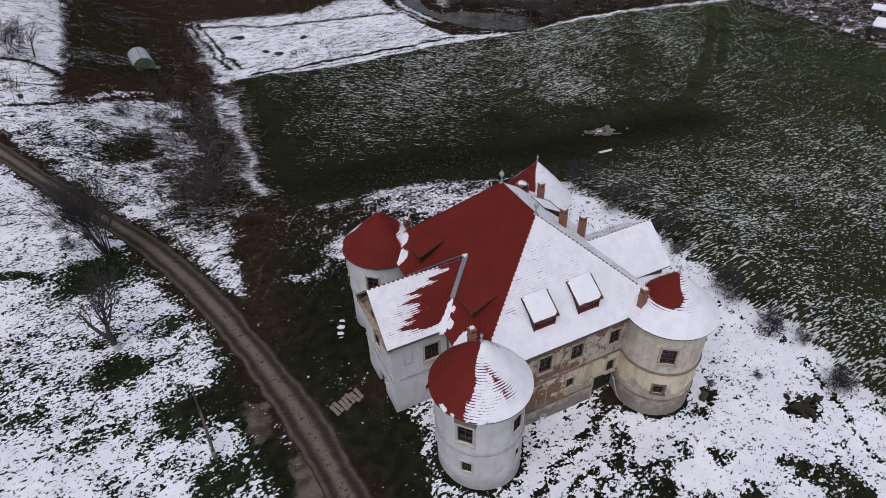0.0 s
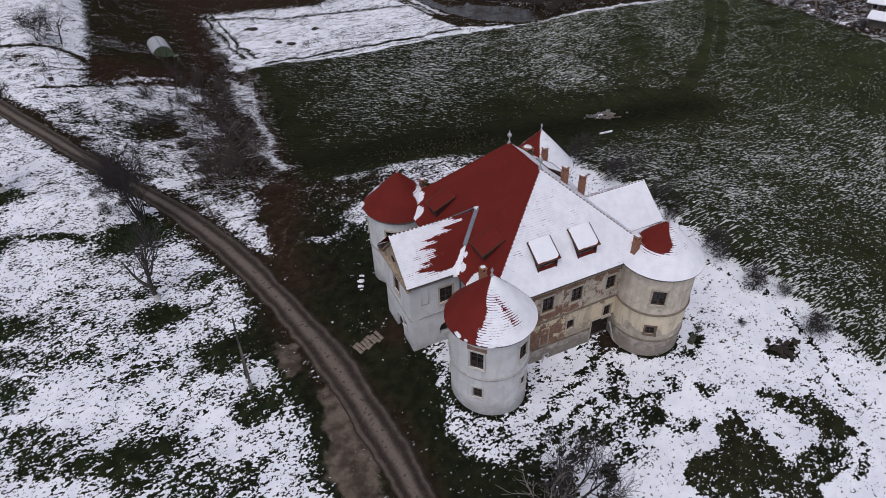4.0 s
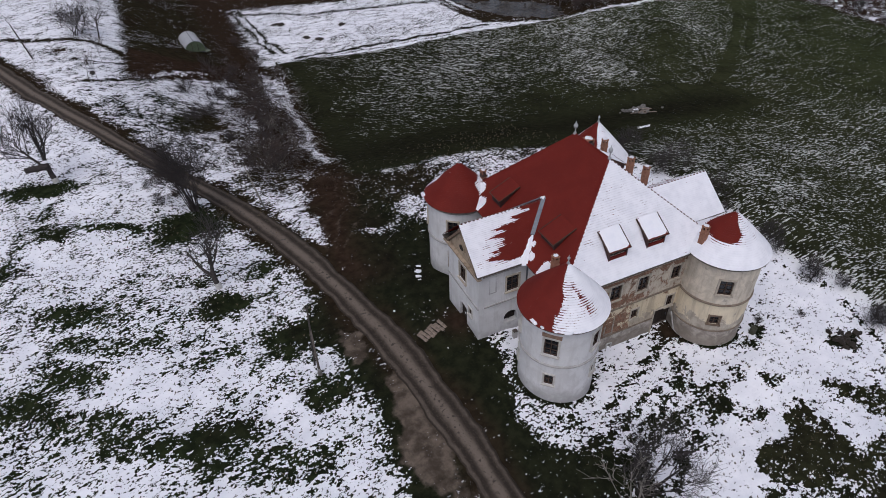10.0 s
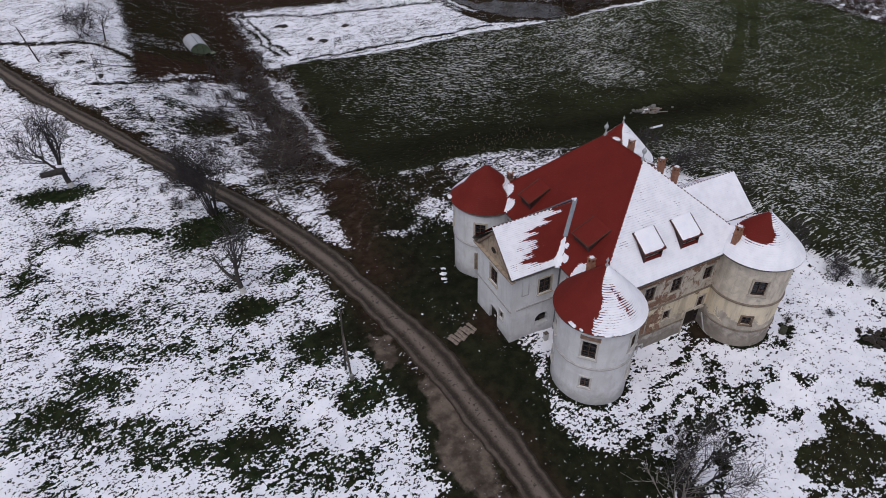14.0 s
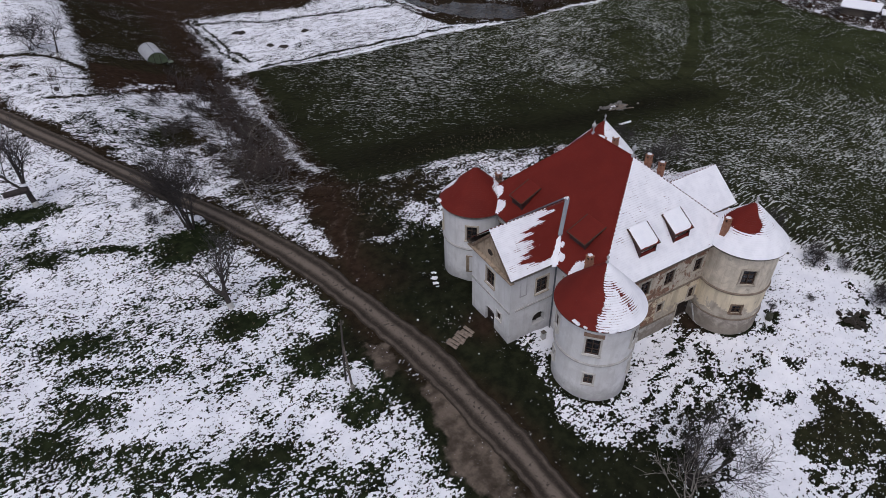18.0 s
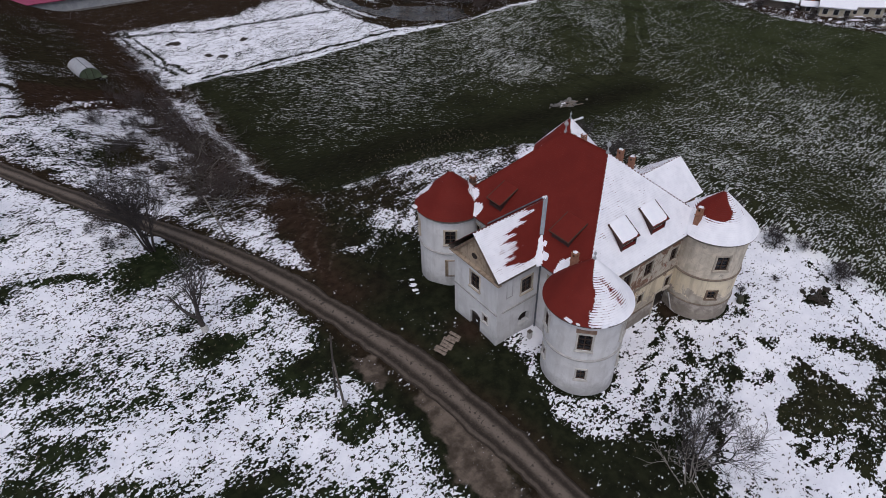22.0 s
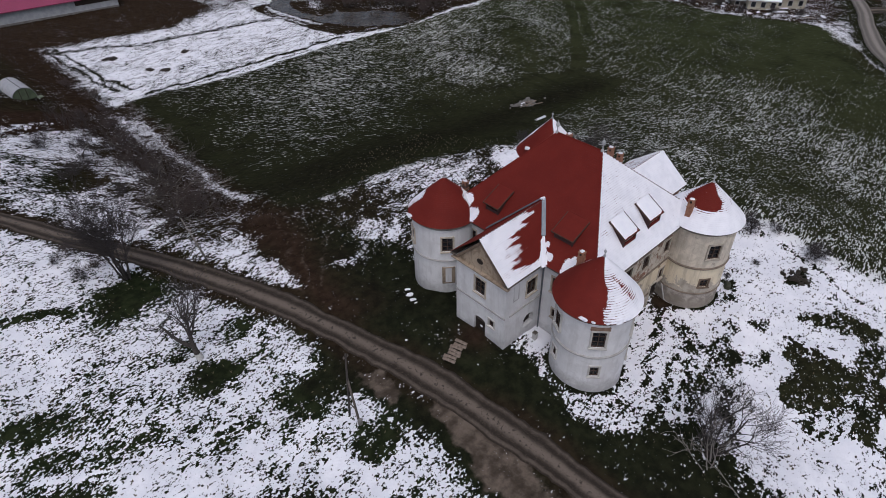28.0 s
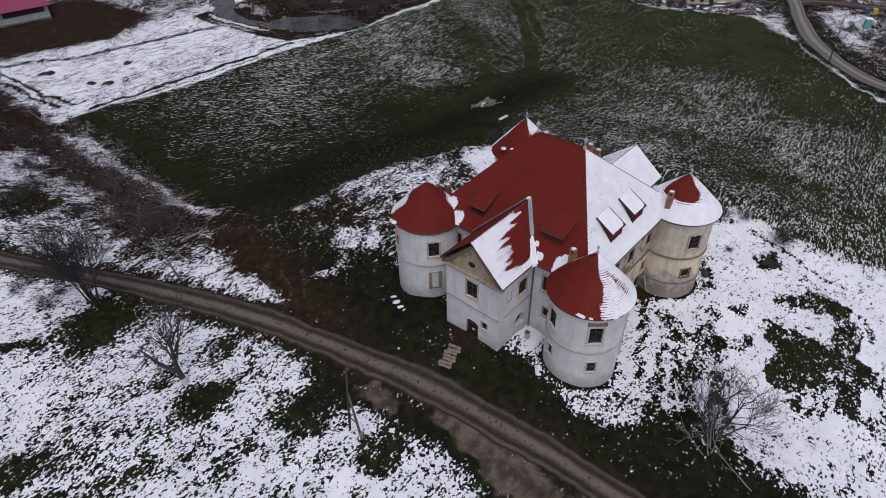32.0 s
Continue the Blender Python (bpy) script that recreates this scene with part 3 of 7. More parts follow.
BARE_SOUTH = [(20.6, 12.0, 1.4, 0.9, 0.5), (10.4, 12.3, 2.4, 1.0, 0.25), (10.8, 9.7, 2.0, 1.2, 0.28), (7.5, 12.3, 3.7, 1.9, 0.04), (33.5, 10.6, 1.1, 0.7, 0.05), (27.0, 14.2, 0.7, 0.5, 0.3)]
BARE_EAST = [(21.3, 11.4, 0.8, 0.4, 0.12), (25.8, 11.1, 0.8, 0.4, 0.15), (20.0, 14.0, 0.5, 0.4, 0.2), (22.4, 10.3, 0.6, 0.4, 0.2), (16.1, 10.3, 0.5, 0.4, 0.15), (10.0, 7.2, 2.0, 1.6, 0.05), (19.2, 4.0, 1.2, 0.6, 0.3), (22.4, 2.4, 1.2, 0.9, 0.2), (29.0, 2.9, 1.6, 0.8, 0.25), (28.6, 14.9, 0.6, 0.7, 0.0), (31.0, 15.2, 0.7, 0.4, 0.35)]
# outlines of the larger bare patches on the east slope
THAWED = [[(26.1, 9.2), (25.5, 6.9), (26.0, 5.0), (26.1, 3.4), (25.7, 1.8), (25.9, 0.4), (24.0, 0.1), (23.0, 1.4), (23.4, 3.0), (22.5, 4.1), (20.9, 4.0), (18.7, 6.0), (20.9, 7.2), (22.7, 7.0), (23.5, 9.2)], [(28.5, 9.3), (31.0, 7.2), (32.0, 6.6), (32.2, 4.0), (31.4, 2.9), (29.2, 4.3), (29.7, 5.8), (28.6, 7.7)], [(26.6, 4.8), (28.4, 2.6), (26.6, 2.4), (26.1, 3.9)], [(20.8, 3.4), (21.9, 1.2), (20.5, 0.0), (20.0, 1.8)]]
BARE_ROUGH = [(-0.4, 81.3, 3.0, 5.0, 0.05), (-1.3, 64.9, 3.0, 2.0, 0.3), (3.8, 67.6, 2.6, 4.0, 0.08), (5.0, 93.5, 3.2, 3.0, 0.15), (8.0, 82.5, 3.0, 7.0, 0.04), (5.9, 62.6, 2.6, 3.0, 0.08), (1.3, 60.0, 2.4, 1.6, 0.25), (-3.1, 70.6, 1.6, 1.2, 0.35), (-6.0, 97.0, 2.5, 1.5, 0.35), (3.0, 75.5, 1.8, 2.5, 0.15), (-3.5, 88, 1.4, 1.6, 0.3)]
BARE_NORTH = [(13.2, 46.0, 4.1, 3.4, 0.2), (7.5, 39.5, 3.1, 3.4, 0.01), (11.5, 40.5, 2.6, 3.0, 0.06), (3.7, 58.7, 3.8, 2.6, 0.35), (16.4, 43.5, 4.4, 3.8, 0.3), (12.2, 47.2, 3.6, 3.0, 0.10), (24, 46, 5, 2.5, 0.55)]


def axis(parts):
    """Grid lines with a finer middle: (from, to, step) in a row."""
    out = []
    for a, b, s in parts:
        n = max(1, int(round((b - a) / s)))
        out += [a + (b - a) * i / n for i in range(n)]
    return np.array(out + [parts[-1][1]])


def build_ground():
    xs = axis([(-3000, -400, 650), (-400, -60, 40), (-60, -28, 1.6), (-28, 44, 0.26), (44, 118, 0.34), (118, 175, 1.3), (175, 400, 22), (400, 3000, 650)])
    ys = axis([(-3000, -300, 675), (-300, -24, 23), (-24, -2, 1.6), (-2, 70, 0.26), (70, 120, 0.34), (120, 150, 0.8), (150, 210, 1.3), (210, 400, 19), (400, 3000, 650)])
    x, y = np.meshgrid(xs, ys)
    z = land(x, y)
    rng = np.random.default_rng(4)
    # soft lumps and tussocks
    lumps = np.zeros(x.shape)
    for k in range(26):
        f = 0.12 * 1.22 ** k
        if f > 6:
            break
        a, p = rng.uniform(0, 6.28, 2)
        lumps += np.sin((x * np.cos(a) + y * np.sin(a)) * f + p + 1.3 * np.sin(y * f * 0.37 + p)) * 0.035 / (1 + f * 0.5)
    calm = sstep(1.5, 3.0, polyline_dist(x, y, ROAD))
    z = z + lumps * calm * (np.abs(x) < 400) * (np.abs(y) < 400)
    z = z - 0.10 * (1 - calm)
    # broad uneven edges for the cover
    wob = np.zeros(x.shape)
    for k in range(14):
        f = 0.09 * 1.35 ** k
        a, p = rng.uniform(0, 6.28, 2)
        wob += np.sin((x * np.cos(a) + y * np.sin(a)) * f + p + 1.7 * np.sin((x * np.sin(a) - y * np.cos(a)) * f * 0.6 + p)) / (1 + 0.25 * k)
    wx, wy = x + 0.35 * wob, y + 0.35 * np.roll(wob, 40, 0)
    snow = np.full(x.shape, 0.72)
    soil, green, mud = np.zeros(x.shape), np.full(x.shape, 0.35), np.zeros(x.shape)
    field, veins = np.zeros(x.shape), np.zeros(x.shape)

    def put(arr, mask, value):
        arr[...] = arr * (1 - mask) + value * mask

    meadow = (1 - sstep(0, 4, wx)) * (1 - sstep(60, 75, wy))
    put(green, meadow, 0.9)
    put(snow, meadow, 0.70 + 0.05 * sstep(42, 56, wy))
    # rough ground between road and brook, and beyond
    put(snow, inside(wx, wy, [(-1, 50), (9, 52), (13, 80), (12, 112), (-6, 95), (-14, 84), (-6, 68)], 3), np.clip(0.64 + 0.11 * np.roll(wob, 25, 1), 0.1, 0.8))
    put(soil, inside(wx, wy, [(0, 52), (9, 52), (13, 80), (12, 112), (0, 100), (-3, 75)], 4), 0.6)
    far = sstep(150, 160, wy)
    put(snow, far * sstep(10, 30, wx), 0.35)
    put(soil, far, 0.8)
    m = inside(wx, wy, [(-20, 156), (24, 160), (46, 152), (62, 160), (60, 190), (-20, 200)], 2)
    put(snow, m, 0.03), put(soil, m, 0.8)
    # east of the field: verge and village
    east = sstep(136, 142, wx + np.maximum(0, 40 - wy) * 0.9)
    put(snow, east, 0.25)
    put(soil, east, 0.9)
    # the field
    f_in = inside(wx, wy, FIELD, 1.5)
    put(field, f_in, 1.0)
    put(soil, f_in, 0.0)
    put(green, f_in, 0.32 + 0.48 * sstep(30, 75, x - 0.4 * y + 25) + 0.2 * sstep(60, 135, x + 3 * wob))
    wsum, s = np.full(x.shape, 1e-9), np.zeros(x.shape)
    for px, py, v in SPARSE_WEST + SPARSE_EAST:
        w = 1 / (((wx - px) ** 2 + (wy - py) ** 2) / 40 + 0.4) ** 2
        wsum += w
        s += w * v / 100
    s = 0.68 * (s / wsum) ** 1.08 + 0.022 * wob + 0.02 * inside(wx, wy, [(40, 112), (55, 72), (75, 66), (95, 84), (112, 100), (108, 109)], 6)
    for line, wide, cut in (([(130, 99), (116, 86.6), (102, 75.6), (87, 66), (77, 61)], 1.0, 0.3), ([(132.5, 97.4), (118.3, 85), (104.2, 74)], 0.8, 0.25), ([(110, 105), (93, 85), (75, 68)], 3.5, 0.15), ([(12, 62), (24, 59.4), (43, 55), (60, 57.5), (78, 60)], 4.0, 0.3)):
        s = s - cut * np.exp(-((polyline_dist(x, y, line) / wide) ** 2))
    s = s - 0.3 * np.exp(-((polyline_dist(x, y, [(9.6, 52), (13.6, 69.6), (18.1, 95.7), (21, 118)]) / 3.0) ** 2))
    put(snow, f_in, np.clip(s, 0.0, 0.9))
    walk_rng = random.Random(19)
    near = (x > 45) & (x < 125) & (y > 55) & (y < 110)
    nx_, ny_ = wx[near] + 0.0, wy[near] + 0.0
    best = np.zeros(nx_.shape)
    for k in range(42):
        px, py = walk_rng.uniform(60, 122), walk_rng.uniform(84, 107)
        a = math.radians(walk_rng.uniform(205, 260))
        line = [(px, py)]
        for _ in range(walk_rng.randint(6, 12)):
            a += walk_rng.gauss(0, 0.45)
            a += (math.radians(228) - a) * 0.25
            px, py = px + 3.6 * math.cos(a), py + 3.6 * math.sin(a)
            line.append((px, py))
        line = [(q.x, q.y) for q in smooth_line(line, 1.2)]
        best = np.maximum(best, np.exp(-((polyline_dist(nx_, ny_, line) / 0.22) ** 2)))
    veins[near] = best
    veins *= f_in
    put(green, np.exp(-((polyline_dist(x, y, [(12, 62), (24, 59), (43, 55), (60, 58), (78, 58)]) / 6) ** 2)) * f_in, 0.1)
    # white margin between field and snow field, dark cart line beside it
    ex, ey = x + 0.1 * wob, y + 0.1 * np.roll(wob, 40, 0)
    edge = inside(ex, ey, [(20, 120.6), (37, 117.6), (67, 116.3), (71, 114.8), (76.5, 111.9), (83, 110.7), (83, 110.2), (75, 110.9), (66, 112.9), (37, 114.4), (21, 118.2)], 0.3)
    edge = np.maximum(edge, np.exp(-((polyline_dist(ex, ey, [(87, 110.0), (94.7, 110.2), (112, 110.0)]) / 0.3) ** 2)))
    put(snow, edge, 0.8), put(field, edge, 0.0)
    # snow field and garden
    m = inside(wx, wy, SNOWFIELD, 1.0)
    put(snow, m, 0.72 + 0.05 * np.sin((x * 0.26 + y) * 2.6 + 0.6 * wob) + 0.02 * wob), put(soil, m, 0.1)
    put(snow, np.exp(-((polyline_dist(wx, wy, [(24, 118.6), (41, 117.2), (56, 116.5), (68, 115.9)]) / 0.55) ** 2)), 0.03)
    put(snow, np.exp(-((polyline_dist(ex, ey, [(24, 117.4), (40, 115.7), (58, 114.6)]) / 0.3) ** 2)), 0.3)
    put(snow, np.exp(-((polyline_dist(wx, wy, [(19, 158), (36, 146.5), (52, 142.5), (67, 138)]) / 0.8) ** 2)), 0.1)
    for line, wide in (([(22.5, 162), (22.2, 141), (23.8, 122)], 0.4), ([(20.5, 160), (20.6, 141), (21.8, 124)], 0.4), ([(13.9, 172), (14.2, 152), (14.5, 140)], 0.8)):
        put(snow, np.exp(-((polyline_dist(wx, wy, line) / wide) ** 2)), 0.12)
    m = inside(wx, wy, GARDEN, 1.2)
    put(snow, m, np.clip(0.07 + 0.07 * wob, 0, 0.6)), put(soil, m, 0.5), put(green, m, 0.75)
    m = inside(wx, wy, [(-6.8, 95), (3.3, 101), (12, 108), (12, 116), (-6, 112)], 1.2)
    put(snow, m, np.clip(0.02 + 0.05 * wob, 0, 0.4)), put(soil, m, 1.0)
    put(snow, np.exp(-((polyline_dist(wx, wy, [(-3.3, 99), (0.5, 104.3), (4.9, 108)]) / 0.6) ** 2)), 0.5)
    for line, wide in GARDEN_LINES:
        put(snow, np.exp(-((polyline_dist(wx, wy, line) / wide) ** 2)), 0.62)
    # ditch and weedy bank by the garden
    for line, wide in (([(-30, 123), (-21.3, 118.9), (-17.3, 115.7), (-13.7, 114.9), (-10.6, 112.9), (-8.9, 111.0), (-6.4, 107)], 0.75), ([(-13.9, 104.8), (-10.8, 102.5), (-9.4, 101.7), (-7.0, 102.4)], 0.4), ([(-12.5, 93.3), (-10, 93.5), (-8.2, 93.6), (-6, 95.4)], 0.45)):
        m = np.exp(-((polyline_dist(wx, wy, line) / wide) ** 2))
        put(snow, m, 0.03), put(soil, m, 0.5)
    m = np.exp(-(((x + 15.0) / 1.6) ** 2 + ((y - 110) / 2.2) ** 2))
    put(snow, m, 0.35), put(soil, m, 0.8)
    # brown brook strip with a white bank
    w = 2.3 + 1.9 * sstep(48, 72, y)
    put_m = np.exp(-((polyline_dist(wx, wy, TRACK) / w) ** 4))
    put(snow, put_m, 0.04), put(soil, put_m, 0.8), put(green, put_m, 0.1)
    m = inside(wx, wy, [(9, 52), (13.6, 69.6), (18.1, 95.7), (21, 118), (12, 114), (11, 97), (8, 75)], 1.0)
    put(snow, m, 0.16), put(soil, m, 0.6)
    put(snow, np.exp(-((polyline_dist(wx, wy, STRIP) / (0.72 + 0.07 * wob)) ** 2)), 0.62)
    # terrace north of the castle
    m = inside(wx, wy, [(10, 46), (14, 40), (14, 36), (24, 36), (33, 36), (37, 40), (33, 45.5), (24, 48), (16, 50), (10, 52)], 1.5)
    put(snow, m, np.clip(0.32 + 0.10 * wob, 0.02, 0.7)), put(soil, m, 0.35)
    # yard
    m = inside(wx, wy, YARD, 0.8)
    put(snow, m, 0.012), put(green, m, 0.4), put(soil, m, 0.0)
    m = np.exp(-((polyline_dist(wx, wy, [(4.5, 37), (5.2, 44), (7.5, 53)]) / 2.4) ** 2))
    put(soil, m, 1.0), put(snow, m, 0.0)
    # old wheel ruts curving from the road to the field
    for rut in ([(3.6, 41.5), (5.0, 45.5), (7.0, 49.0), (8.6, 54.0)], [(4.6, 40.5), (6.2, 44.6), (8.0, 48.0), (9.4, 52.5)], [(4.2, 38.5), (7.0, 42.0), (9.5, 46.4)]):
        put(mud, 0.42 * np.exp(-((polyline_dist(wx, wy, rut) / 0.3) ** 2)), 1.0)
    put(snow, np.exp(-((polyline_dist(wx, wy, [(14, 23.3), (11.9, 22.1), (11.2, 21.7)]) / 0.85) ** 4)), 0.95)
    put(snow, np.exp(-((polyline_dist(wx, wy, [(11.9, 22.1), (10.1, 21.0), (9.4, 19.9), (9.2, 18.2), (9.5, 16.6)]) / 0.5) ** 2)), 0.62)
    put(snow, np.exp(-(((x - 10.9) / 0.5) ** 2 + ((y - 22.9) / 0.5) ** 2)), 0.5)
    put(soil, np.exp(-(((x - 8.9) / 1.2) ** 2 + ((y - 26.3) / 1.5) ** 2)), 1.0)
    m = inside(wx, wy, [(28, 17), (30, 12), (38.2, 9), (38.2, 22), (39, 33), (37.5, 41), (32, 44), (29, 36)], 1.0)
    put(snow, m, 0.88)
    m = inside(wx, wy, [(14, 16), (12.0, 13.8), (14.4, 12.8), (14.8, 11.4), (13.6, 9.4), (12.6, 7.6), (12.4, 5), (12.4, 2), (38, -4), (38, 12), (29, 18)], 1.2)
    put(snow, m, 0.86)
    m = inside(wx, wy, [(13, 14.5), (19.5, 16), (22, 14.5), (21.5, 10.5), (16.8, 10.2), (16.4, 12.6), (13, 13.4)], 1.2)
    put(snow, m, 0.76)
    for track, wide in (([(22.8, 17.8), (19.2, 16.5), (16.5, 15.5), (14.3, 14.8)], 0.34), ([(22.6, 17.4), (19.0, 16.0), (16.3, 15.0)], 0.18), ([(21.6, 15.8), (20.5, 14.0), (20.6, 12.9), (17.5, 12.4), (14.3, 12.0)], 0.32), ([(21.9, 15.4), (21.0, 13.8), (20.2, 12.5), (17.2, 11.9), (14.6, 11.6)], 0.22), ([(20.6, 12.9), (21.3, 11.3), (21.4, 10.4)], 0.3), ([(16.6, 14.0), (12.7, 13.2), (10.3, 13.0)], 0.3), ([(19.0, 13.6), (16.8, 12.9), (14.0, 12.7)], 0.25), ([(18.6, 14.4), (15.6, 13.7), (12.6, 13.8)], 0.2), ([(24.4, 12.6), (22.2, 12.4), (20.6, 12.9)], 0.25), ([(17.8, 11.2), (15.6, 9.9), (13.6, 8.4)], 0.3)):
        put(snow, np.exp(-((polyline_dist(wx, wy, track) / wide) ** 2)), 0.24)
    for (px, py, a, b, v) in BARE_WEST + BARE_NEAR + BARE_SOUTH + BARE_NORTH + BARE_EAST + BARE_ROUGH:
        c, sn = math.cos(radians(-29)), math.sin(radians(-29))
        u, q = (wx - px) * c + (wy - py) * sn, -(wx - px) * sn + (wy - py) * c
        m = np.exp(-((u / a) ** 2 + (q / b) ** 2) ** 2.2 * 0.5)
        put(snow, m, v)
        put(green, m, 0.4 if px > 5 else 0.9)
    for k, ring in enumerate(THAWED):
        m = inside(wx, wy, ring, 0.35)
        put(snow, m, np.clip((0.09, 0.12, 0.14, 0.22)[k] + 0.05 * np.roll(wob, 55, 1), 0, 1)), put(green, m, 0.85), put(soil, m, 0.25)
    put(snow, np.exp(-((polyline_dist(wx, wy, [(36.6, 20.2), (37.0, 17.8), (37.3, 14.8), (36.3, 12.0), (36.0, 10.1), (35.3, 8.0), (34.9, 5.1)]) / 0.3) ** 2)), 0.42)
    # snow left on the rough ground and on the brook bank
    for ring, v in (([(1.6, 84.2), (5.8, 88.0), (8.0, 87.0), (7.4, 79.0), (3.6, 76.2), (1.8, 80.5)], 0.55), ([(-2.0, 91.0), (0.7, 100.4), (5.1, 103.0), (7.3, 99.7), (5.5, 91.5), (1.0, 90.0)], 0.62), ([(-8.0, 72.0), (-2.5, 69.4), (2.5, 68.1), (1.6, 62.5), (-3.7, 62.7), (-6.5, 67.8)], 0.52), ([(15.6, 112.0), (18.2, 109.0), (16.8, 98.0), (15.0, 92.0), (13.4, 94.0), (14.4, 104.0)], 0.52)):
        put(snow, inside(wx, wy, ring, 0.9), np.clip(v + 0.05 * np.roll(wob, 33, 1), 0, 0.8))
    # snow between road and track, and on the terrace
    put(snow, inside(wx, wy, [(-0.6, 56.0), (1.0, 57.0), (2.8, 51.5), (4.3, 46.0), (4.0, 41.6), (3.0, 42.6), (1.8, 48.6)], 0.5), 0.68)
    put(snow, inside(wx, wy, [(10.5, 43.6), (13.2, 45.0), (15.6, 42.6), (14.8, 39.6), (12.6, 41.6)], 0.9), 0.58)
    put(snow, np.exp(-((polyline_dist(wx, wy, [(8.0, 41.6), (9.2, 40.9), (10.4, 41.4)]) / 0.5) ** 2)), 0.5)
    # bare mud beside the road, road margins, foot of the walls
    m = inside(wx, wy, [(1.6, 23.8), (2.7, 24.9), (3.4, 22.7), (3.2, 19.1), (2.8, 16.5), (1.2, 14.2), (0.3, 17.7), (0.9, 20.8)], 0.45)
    m = np.maximum(m, inside(wx, wy, [(1.1, 30.4), (2.7, 28.8), (1.8, 26.8), (0.4, 26.9)], 0.5))
    m = np.maximum(m, 0.7 * np.exp(-(((x - 2.2) / 0.9) ** 2 + ((y - 14.5) / 3) ** 2)))
    put(mud, m, 1.0), put(snow, m, 0.03)
    put(snow, np.exp(-(((x - 23.0) / 0.8) ** 2 + ((y - 17.9) / 0.9) ** 2)), 0.0)
    put(soil, np.exp(-(((x - 23.0) / 1.0) ** 2 + ((y - 17.9) / 1.2) ** 2)), 0.9)
    rd = polyline_dist(wx, wy, ROAD)
    put(snow, np.exp(-((rd / 1.8) ** 4)), 0.06)
    put(soil, np.exp(-((rd / 2.0) ** 4)), 0.7)
    for tx, ty, wide in ((12.6, 18.85, 0.42), (25.9, 17.5, 0.25), (13.4, 33.3, 0.42), (26.6, 32.5, 0.42)):
        put(snow, np.exp(-(((np.hypot(x - tx, y - ty) - 2.55) / wide) ** 2)), 0.08)
    ln = polyline_dist(wx, wy, LANE)
    put(snow, np.exp(-((ln / 6.5) ** 4)), 0.10), put(soil, np.exp(-((ln / 6.5) ** 4)), 0.15), put(green, np.exp(-((ln / 6.5) ** 4)), 0.8)
    put(snow, np.exp(-(((polyline_dist(wx, wy, [(139, 62), (144, 41), (143.8, 36), (134.6, 29.2), (125.3, 23), (120.3, 19), (111.5, 12), (103.6, 6.5), (96, 1)])) / 0.5) ** 2)), 0.6)
    put(field, np.exp(-((polyline_dist(wx, wy, [(139, 62), (144, 41), (143.8, 36), (134.6, 29.2), (125.3, 23), (120.3, 19), (111.5, 12), (103.6, 6.5), (96, 1)]) / 0.5) ** 2)), 0.0)
    put(snow, inside(wx, wy, [(144.9, 39.7), (151.8, 34.6), (144, 32.2), (136, 28.8), (130.4, 26.4), (137, 33.0)], 1.0), 0.52)
    put(snow, inside(wx, wy, [(156.0, 28.0), (163.6, 21.0), (150, 12), (132, 13.6), (141.4, 21.0)], 1.5), np.clip(0.5 + 0.08 * wob, 0.1, 0.8))
    pm = inside(wx, wy, [(68, 150), (67, 131), (66.8, 124), (68.2, 117.6), (72, 115.4), (77, 112.5), (84, 111.2), (112, 110.9), (140, 101), (140, 150)], 0.5)
    put(snow, pm, 0.07), put(soil, pm, 0.6)
    # snow streaks on the marshy banks
    for line, wide, v in (([(71.4, 147), (70.6, 140.1), (69.9, 135.0), (70.0, 129.0), (71.3, 127.0)], 0.7, 0.66), ([(68.6, 144), (68.2, 138), (68.4, 133), (68.0, 129)], 0.5, 0.5), ([(70.4, 118.6), (72.6, 117.4)], 0.3, 0.6), ([(75.4, 115.4), (76.6, 113.9)], 0.3, 0.6), ([(80, 148), (82, 143), (79.5, 138)], 1.6, 0.42), ([(86, 130), (92, 124), (97, 121)], 1.2, 0.3), ([(97, 131), (106, 124)], 1.5, 0.3)):
        put(snow, np.exp(-((polyline_dist(wx, wy, line) / wide) ** 2)), v)
    put(snow, inside(wx, wy, POND, 1.0), 0.03), put(soil, inside(wx, wy, POND, 2.5), 0.8)
    z = z - 0.75 * inside(x + 0.5 * wob, y + 0.5 * np.roll(wob, 30, 0), POND, 2.2)
    ny, nx = x.shape
    idx = np.arange(nx * ny).reshape(ny, nx)
    quads = np.stack([idx[:-1, :-1], idx[:-1, 1:], idx[1:, 1:], idx[1:, :-1]], -1).reshape(-1, 4)
    me = bpy.data.meshes.new("ground")
    me.vertices.add(nx * ny)
    me.vertices.foreach_set("co", np.stack([x, y, z], -1).reshape(-1).astype(np.float32))
    me.loops.add(quads.size)
    me.loops.foreach_set("vertex_index", quads.reshape(-1).astype(np.int32))
    me.polygons.add(len(quads))
    me.polygons.foreach_set("loop_start", np.arange(0, quads.size, 4, dtype=np.int32))
    me.polygons.foreach_set("loop_total", np.full(len(quads), 4, np.int32))
    me.update(calc_edges=True)
    for name, chans in (("cov", (snow, soil, green)), ("cov_b", (mud, field, veins))):
        at = me.attributes.new(name, "FLOAT_COLOR", "POINT")
        at.data.foreach_set("color", np.stack([*[np.clip(c, 0, 1) for c in chans], np.ones(x.shape)], -1).reshape(-1).astype(np.float32))
    me.shade_smooth()
    me.materials.append(M_GROUND)
    g = new("ground", me)
    tagged(g, "winter meadow and field half covered by patchy snow", "ground", kind="structure")


build_ground()


